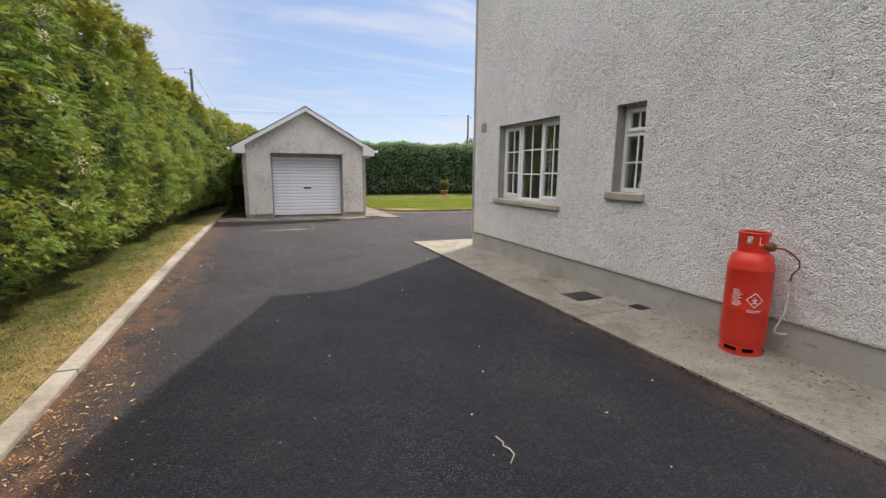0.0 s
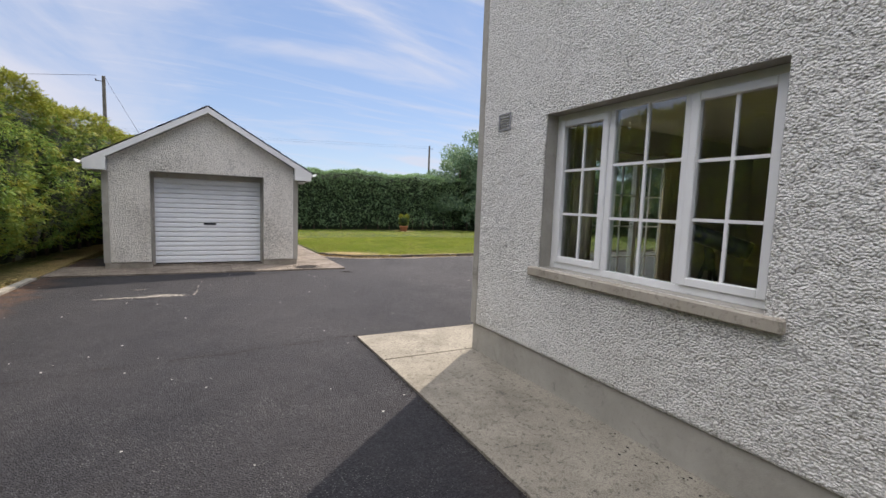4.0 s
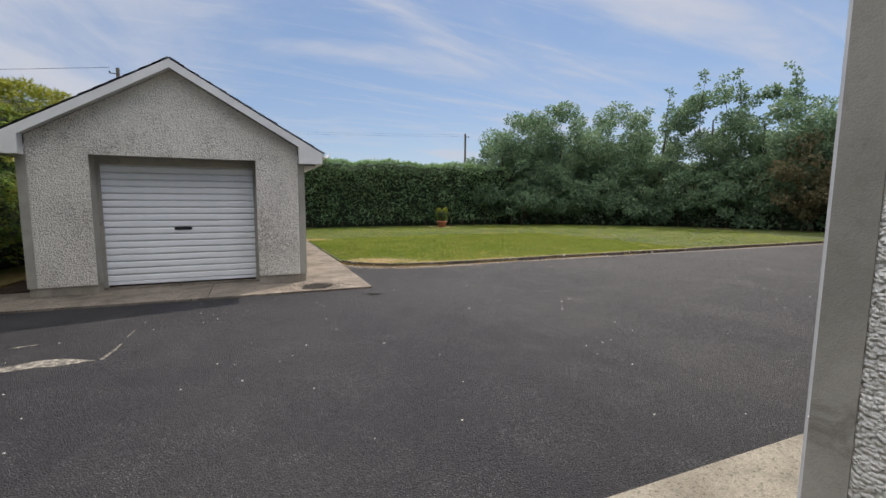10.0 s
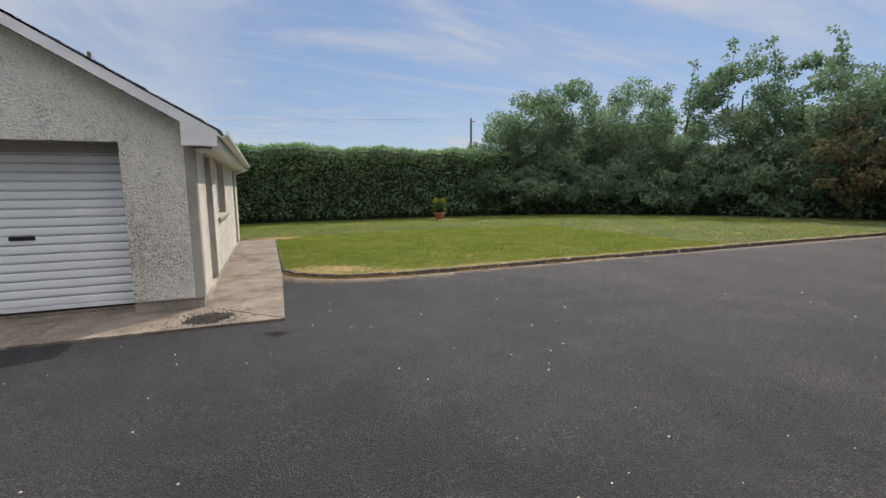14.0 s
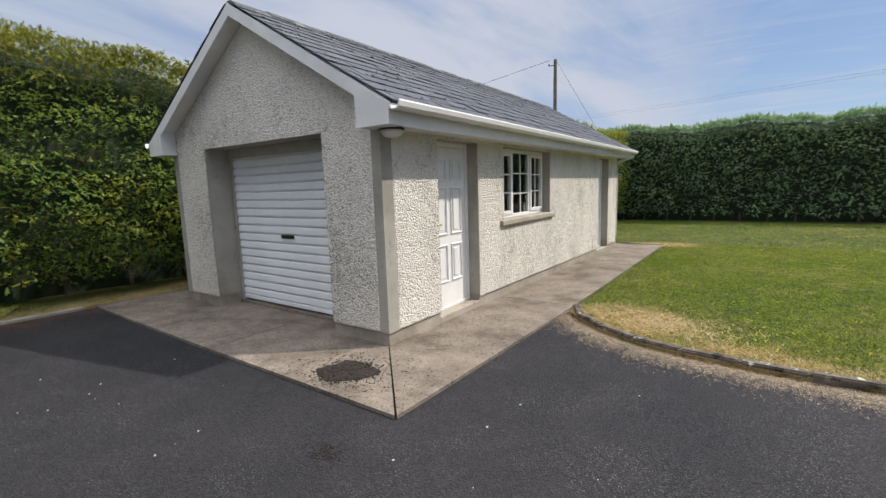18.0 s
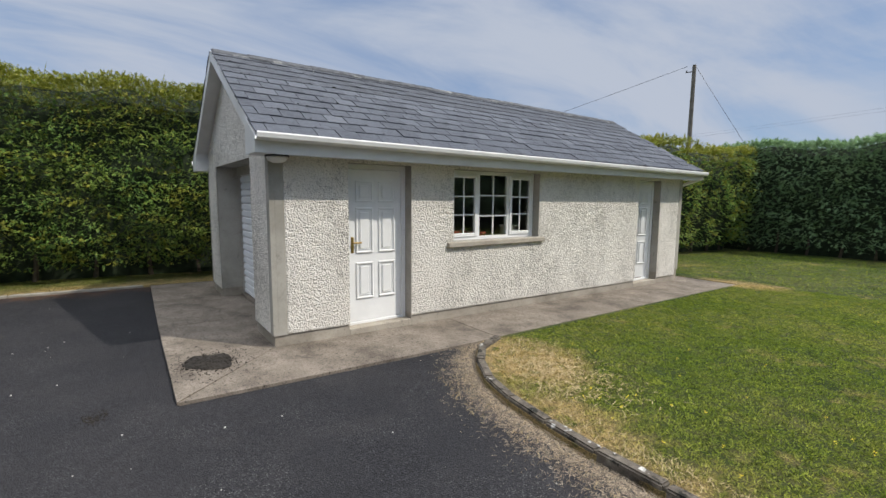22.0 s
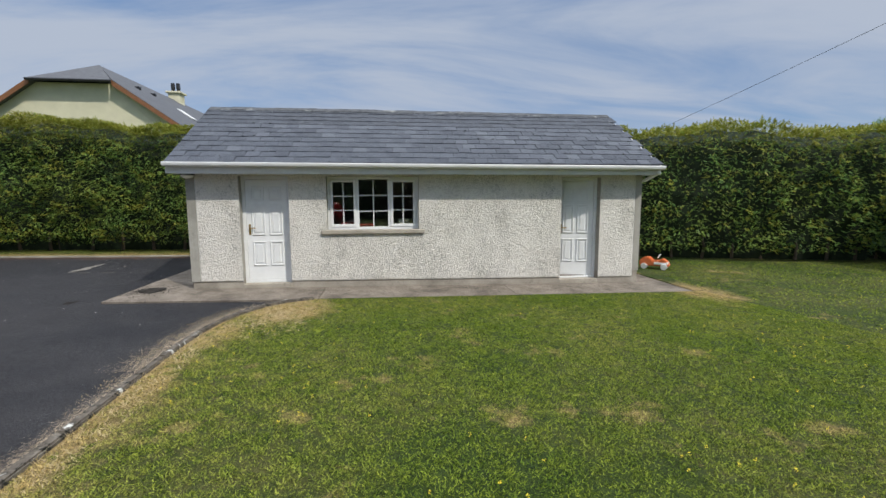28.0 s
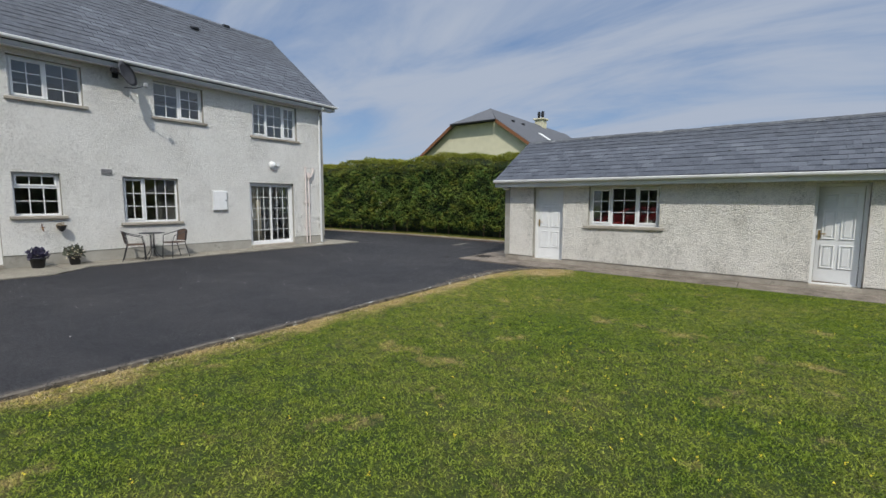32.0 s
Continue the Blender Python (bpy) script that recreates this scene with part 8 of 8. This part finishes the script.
for s in (1, -1):
    b = bmesh.new()
    tp3 = [(0.45, s * NHW, NE - 0.35), (0.45, s * hipy, hipz), (-2.4, 0, NRZ), (-NL - 0.4, 0, NRZ), (-NL - 0.4, s * NHW, NE - 0.35)]
    up3, dn3 = [b.verts.new(p) for p in tp3], [b.verts.new((p[0], p[1], p[2] - 0.2)) for p in tp3]
    b.faces.new(up3); b.faces.new(dn3[::-1])
    for k in range(5):
        b.faces.new((up3[k], up3[(k + 1) % 5], dn3[(k + 1) % 5], dn3[k]))
    bmesh.ops.recalc_face_normals(b, faces=b.faces)
    part("roof", b, NSLATE, nb)
    b = bmesh.new()
    bb = [(0.46, s * NHW, NE - 0.38), (0.46, s * hipy, hipz - 0.04), (0.46, s * hipy, hipz - 0.34), (0.46, s * NHW, NE - 0.66)]
    u4, d4 = [b.verts.new(p) for p in bb], [b.verts.new((p[0] + 0.05, p[1], p[2])) for p in bb]
    b.faces.new(u4); b.faces.new(d4[::-1])
    for k in range(4):
        b.faces.new((u4[k], u4[(k + 1) % 4], d4[(k + 1) % 4], d4[k]))
    bmesh.ops.recalc_face_normals(b, faces=b.faces)
    part("barge_board", b, BROWN, nb, "brown barge board")
b = bmesh.new()
tp3 = [(0.62, -hipy - 0.05, hipz - 0.05), (0.62, hipy + 0.05, hipz - 0.05), (-2.4, 0, NRZ + 0.02)]
up3, dn3 = [b.verts.new(p) for p in tp3], [b.verts.new((p[0], p[1], p[2] - 0.16)) for p in tp3]
b.faces.new(up3); b.faces.new(dn3[::-1])
for k in range(3):
    b.faces.new((up3[k], up3[(k + 1) % 3], dn3[(k + 1) % 3], dn3[k]))
bmesh.ops.recalc_face_normals(b, faces=b.faces)
part("hip", b, NSLATE, nb)
part("hip_gutter", tube(bmesh.new(), [(0.66, -hipy - 0.05, hipz - 0.12), (0.66, hipy + 0.05, hipz - 0.12)], 0.07, 8), BLACK, nb)
ch = part("chimney", boxed((-13.5, -0.45, NRZ - 1.0), (-12.5, 0.45, NRZ + 0.55), 0.02), CREAM, nb)
part("cap", boxed((-13.65, -0.6, NRZ + 0.55), (-12.35, 0.6, NRZ + 0.7), 0.02), CREAM, ch)
for y in (-0.22, 0.2):
    part("chimney_pot", lathe(bmesh.new(), [(0.13, 0.0), (0.14, 0.3), (0.17, 0.32), (0.15, 0.75), (0.1, 0.75)], 14, (-13.0, y, NRZ + 0.7)), BLACK, ch)
for x, y in ((-3.5, 0), (-5.5, 0)):
    s = 1.6
    z = NRZ - s * (NRZ - NE + 0.35) / NHW
    part("roof_vent", boxed((x - 0.15, s - 0.15, z - 0.05), (x + 0.15, s + 0.15, z + 0.12), 0.02), BLACK, nb)
tilt = math.atan2(NRZ - NE + 0.35, NHW)
b = boxed((-0.4, -0.6, 0.0), (0.4, 0.6, 0.08), 0.01)
M = Matrix.Translation((-6.8, 3.2, NRZ - 3.2 * math.tan(tilt) + 0.02)) @ Matrix.Rotation(-tilt, 4, "X")
for v in b.verts:
    v.co = M @ v.co
part("skylight", b, PVC_TRIM, nb)


# ---- the red hatchback ----
CARPAINT = plain("red_car_paint", (0.56, 0.022, 0.02), 0.34, vary=0.05, scale=2)
CARGLASS = plain("dark_car_glass", (0.02, 0.024, 0.026), 0.08, vary=0.1)
TYRE = plain("tyre_rubber", (0.02, 0.02, 0.02), 0.85)
ALLOY = plain("alloy_wheel", (0.55, 0.55, 0.56), 0.35, metal=0.9)
LAMPRED = plain("red_lamp", (0.35, 0.01, 0.01), 0.2)


def loft(stations, mat_of=None):
    """A skin through closed rings of equal length."""
    b2 = bmesh.new()
    rings2 = [[b2.verts.new(p) for p in ring] for ring in stations]
    n2 = len(rings2[0])
    for r0, r1 in zip(rings2, rings2[1:]):
        for k in range(n2):
            b2.faces.new((r0[k], r0[(k + 1) % n2], r1[(k + 1) % n2], r1[k]))
    b2.faces.new(rings2[0][::-1]); b2.faces.new(rings2[-1])
    bmesh.ops.recalc_face_normals(b2, faces=b2.faces)
    return b2


def hatchback(m):
    """x runs forward from the rear bumper, y to the left."""
    car = thing("car", "red five-door hatchback parked on the tarmac", "car")

    def ring(x, zb, zm, zt, wb, wm, wt):
        right = [(x, -wb, zb), (x, -wm, zb + 0.12), (x, -wm - 0.01, zm), (x, -wt, zt - 0.03), (x, -wt + 0.08, zt)]
        return right + [(x, -y, z) for _, y, z in reversed(right)]

    body = loft([ring(0.0, 0.40, 0.62, 0.86, 0.60, 0.72, 0.62), ring(0.06, 0.30, 0.62, 0.93, 0.70, 0.82, 0.72), ring(0.35, 0.24, 0.62, 0.97, 0.74, 0.87, 0.80), ring(1.0, 0.22, 0.62, 0.96, 0.76, 0.89, 0.84),
                 ring(2.2, 0.22, 0.62, 0.93, 0.76, 0.89, 0.85), ring(3.0, 0.22, 0.62, 0.91, 0.76, 0.89, 0.83), ring(3.7, 0.24, 0.60, 0.82, 0.74, 0.86, 0.74), ring(4.1, 0.28, 0.52, 0.70, 0.66, 0.78, 0.62), ring(4.23, 0.34, 0.50, 0.60, 0.52, 0.60, 0.50)])
    bd = part("body", body, CARPAINT, car, "glossy red body", True)

    def top(x, z, w, wb=0.80, zb=0.90):
        right = [(x, -wb, zb), (x, -w - 0.04, z - 0.09), (x, -w + 0.06, z)]
        return right + [(x, -y, zz) for _, y, zz in reversed(right)]

    cab = loft([top(0.10, 1.0, 0.66, 0.74), top(0.36, 1.35, 0.56), top(0.64, 1.425, 0.57), top(1.4, 1.46, 0.58), top(2.1, 1.43, 0.57), top(2.45, 1.36, 0.56), top(3.15, 0.96, 0.70, 0.78)])
    part("cabin", cab, CARPAINT, car, "red roof and pillars", True)
    for s in (-1, 1):
        def side(x, z):
            f = (z - 0.90) / 0.46
            return (x, s * (0.815 - 0.19 * f), z)
        for pts6 in (((0.78, 1.02), (0.98, 1.30), (1.72, 1.365), (1.78, 0.97)), ((1.84, 0.97), (1.79, 1.365), (2.20, 1.33), (2.72, 0.97))):
            g2 = bmesh.new()
            vs2 = [g2.verts.new(side(*p)) for p in pts6]
            inn = [g2.verts.new(v.co + Vector((0, -s * 0.05, 0))) for v in vs2]
            g2.faces.new(vs2); g2.faces.new(inn[::-1])
            for k in range(4):
                g2.faces.new((vs2[k], vs2[(k + 1) % 4], inn[(k + 1) % 4], inn[k]))
            bmesh.ops.recalc_face_normals(g2, faces=g2.faces)
            part("side_window", g2, CARGLASS, car)
        part("mirror", boxed((2.50, s * 0.86, 0.93), (2.66, s * 1.0, 1.06), 0.03), CARPAINT, car)
        part("tail_lamp", boxed((0.01, s * 0.52, 0.72), (0.14, s * 0.80, 0.90), 0.02), LAMPRED, car)
        part("headlamp", boxed((3.9, s * 0.45, 0.58), (4.16, s * 0.74, 0.70), 0.03), CHROME, car)
        part("sill", boxed((0.95, s * 0.80, 0.20), (3.1, s * 0.885, 0.27), 0.01), BLACK, car)
        for x in (1.45, 2.25):
            part("door_handle", boxed((x - 0.2, s * 0.88, 0.80), (x - 0.02, s * 0.915, 0.835), 0.008), CARPAINT, bd)
        for x in (0.78, 3.38):
            arch = lathe(bmesh.new(), [(0.0, -0.02), (0.36, -0.02), (0.36, 0.02), (0.0, 0.02)], 28)
            for v in arch.verts:
                v.co = Vector((v.co.x + x, s * 0.872 + v.co.z, v.co.y + 0.33))
            part("wheel_arch", arch, BLACK, car)
            t2 = lathe(bmesh.new(), [(0.20, -0.10), (0.29, -0.105), (0.315, -0.07), (0.315, 0.07), (0.29, 0.105), (0.20, 0.10)], 28)
            for v in t2.verts:
                v.co = Vector((v.co.x + x, s * 0.83 + v.co.z, v.co.y + 0.315))
            ty = part("tyre", t2, TYRE, car)
            ri = lathe(bmesh.new(), [(0.0, 0.07), (0.05, 0.075), (0.06, 0.05), (0.19, 0.055), (0.20, 0.07), (0.225, 0.098), (0.235, 0.10), (0.235, -0.08), (0.0, -0.08)], 28)
            for v in ri.verts:
                v.co = Vector((v.co.x + x, s * (0.83 + v.co.z), v.co.y + 0.315))
            bmesh.ops.recalc_face_normals(ri, faces=ri.faces)
            part("rim", ri, ALLOY, ty, "silver alloy rim")
            for k in range(10):
                a = 2 * math.pi * k / 10
                sp = tube(bmesh.new(), [(x + 0.04 * math.cos(a), s * 0.915, 0.315 + 0.04 * math.sin(a)), (x + 0.2 * math.cos(a), s * 0.92, 0.315 + 0.2 * math.sin(a))], [0.026, 0.02], 5)
                part("spoke", sp, ALLOY, ty)
    g3 = loft([[(0.125, -0.55, 1.04), (0.125, 0.55, 1.04), (0.15, 0.55, 1.04), (0.15, -0.55, 1.04)], [(0.325, -0.47, 1.30), (0.325, 0.47, 1.30), (0.35, 0.47, 1.30), (0.35, -0.47, 1.30)]])
    part("rear_window", g3, CARGLASS, car)
    g3 = loft([[(3.10, -0.66, 1.0), (3.10, 0.66, 1.0), (3.06, 0.66, 1.0), (3.06, -0.66, 1.0)], [(2.50, -0.50, 1.345), (2.50, 0.50, 1.345), (2.46, 0.50, 1.345), (2.46, -0.50, 1.345)]])
    part("windscreen", g3, CARGLASS, car)
    car.matrix_world = m
    return car


# its rear stands at the lawn's end, its nose towards the front drive
head = math.degrees(math.atan2(-0.96, -0.28))
rear_wheel = Vector((22.13, 16.26, 0))
fwd = Vector((math.cos(radians(head)), math.sin(radians(head)), 0))
left = Vector((-fwd.y, fwd.x, 0))
org = rear_wheel - fwd * 0.78 + left * 0.88
hatchback(pose(org.x, org.y, gz(16), 0, 0, head))
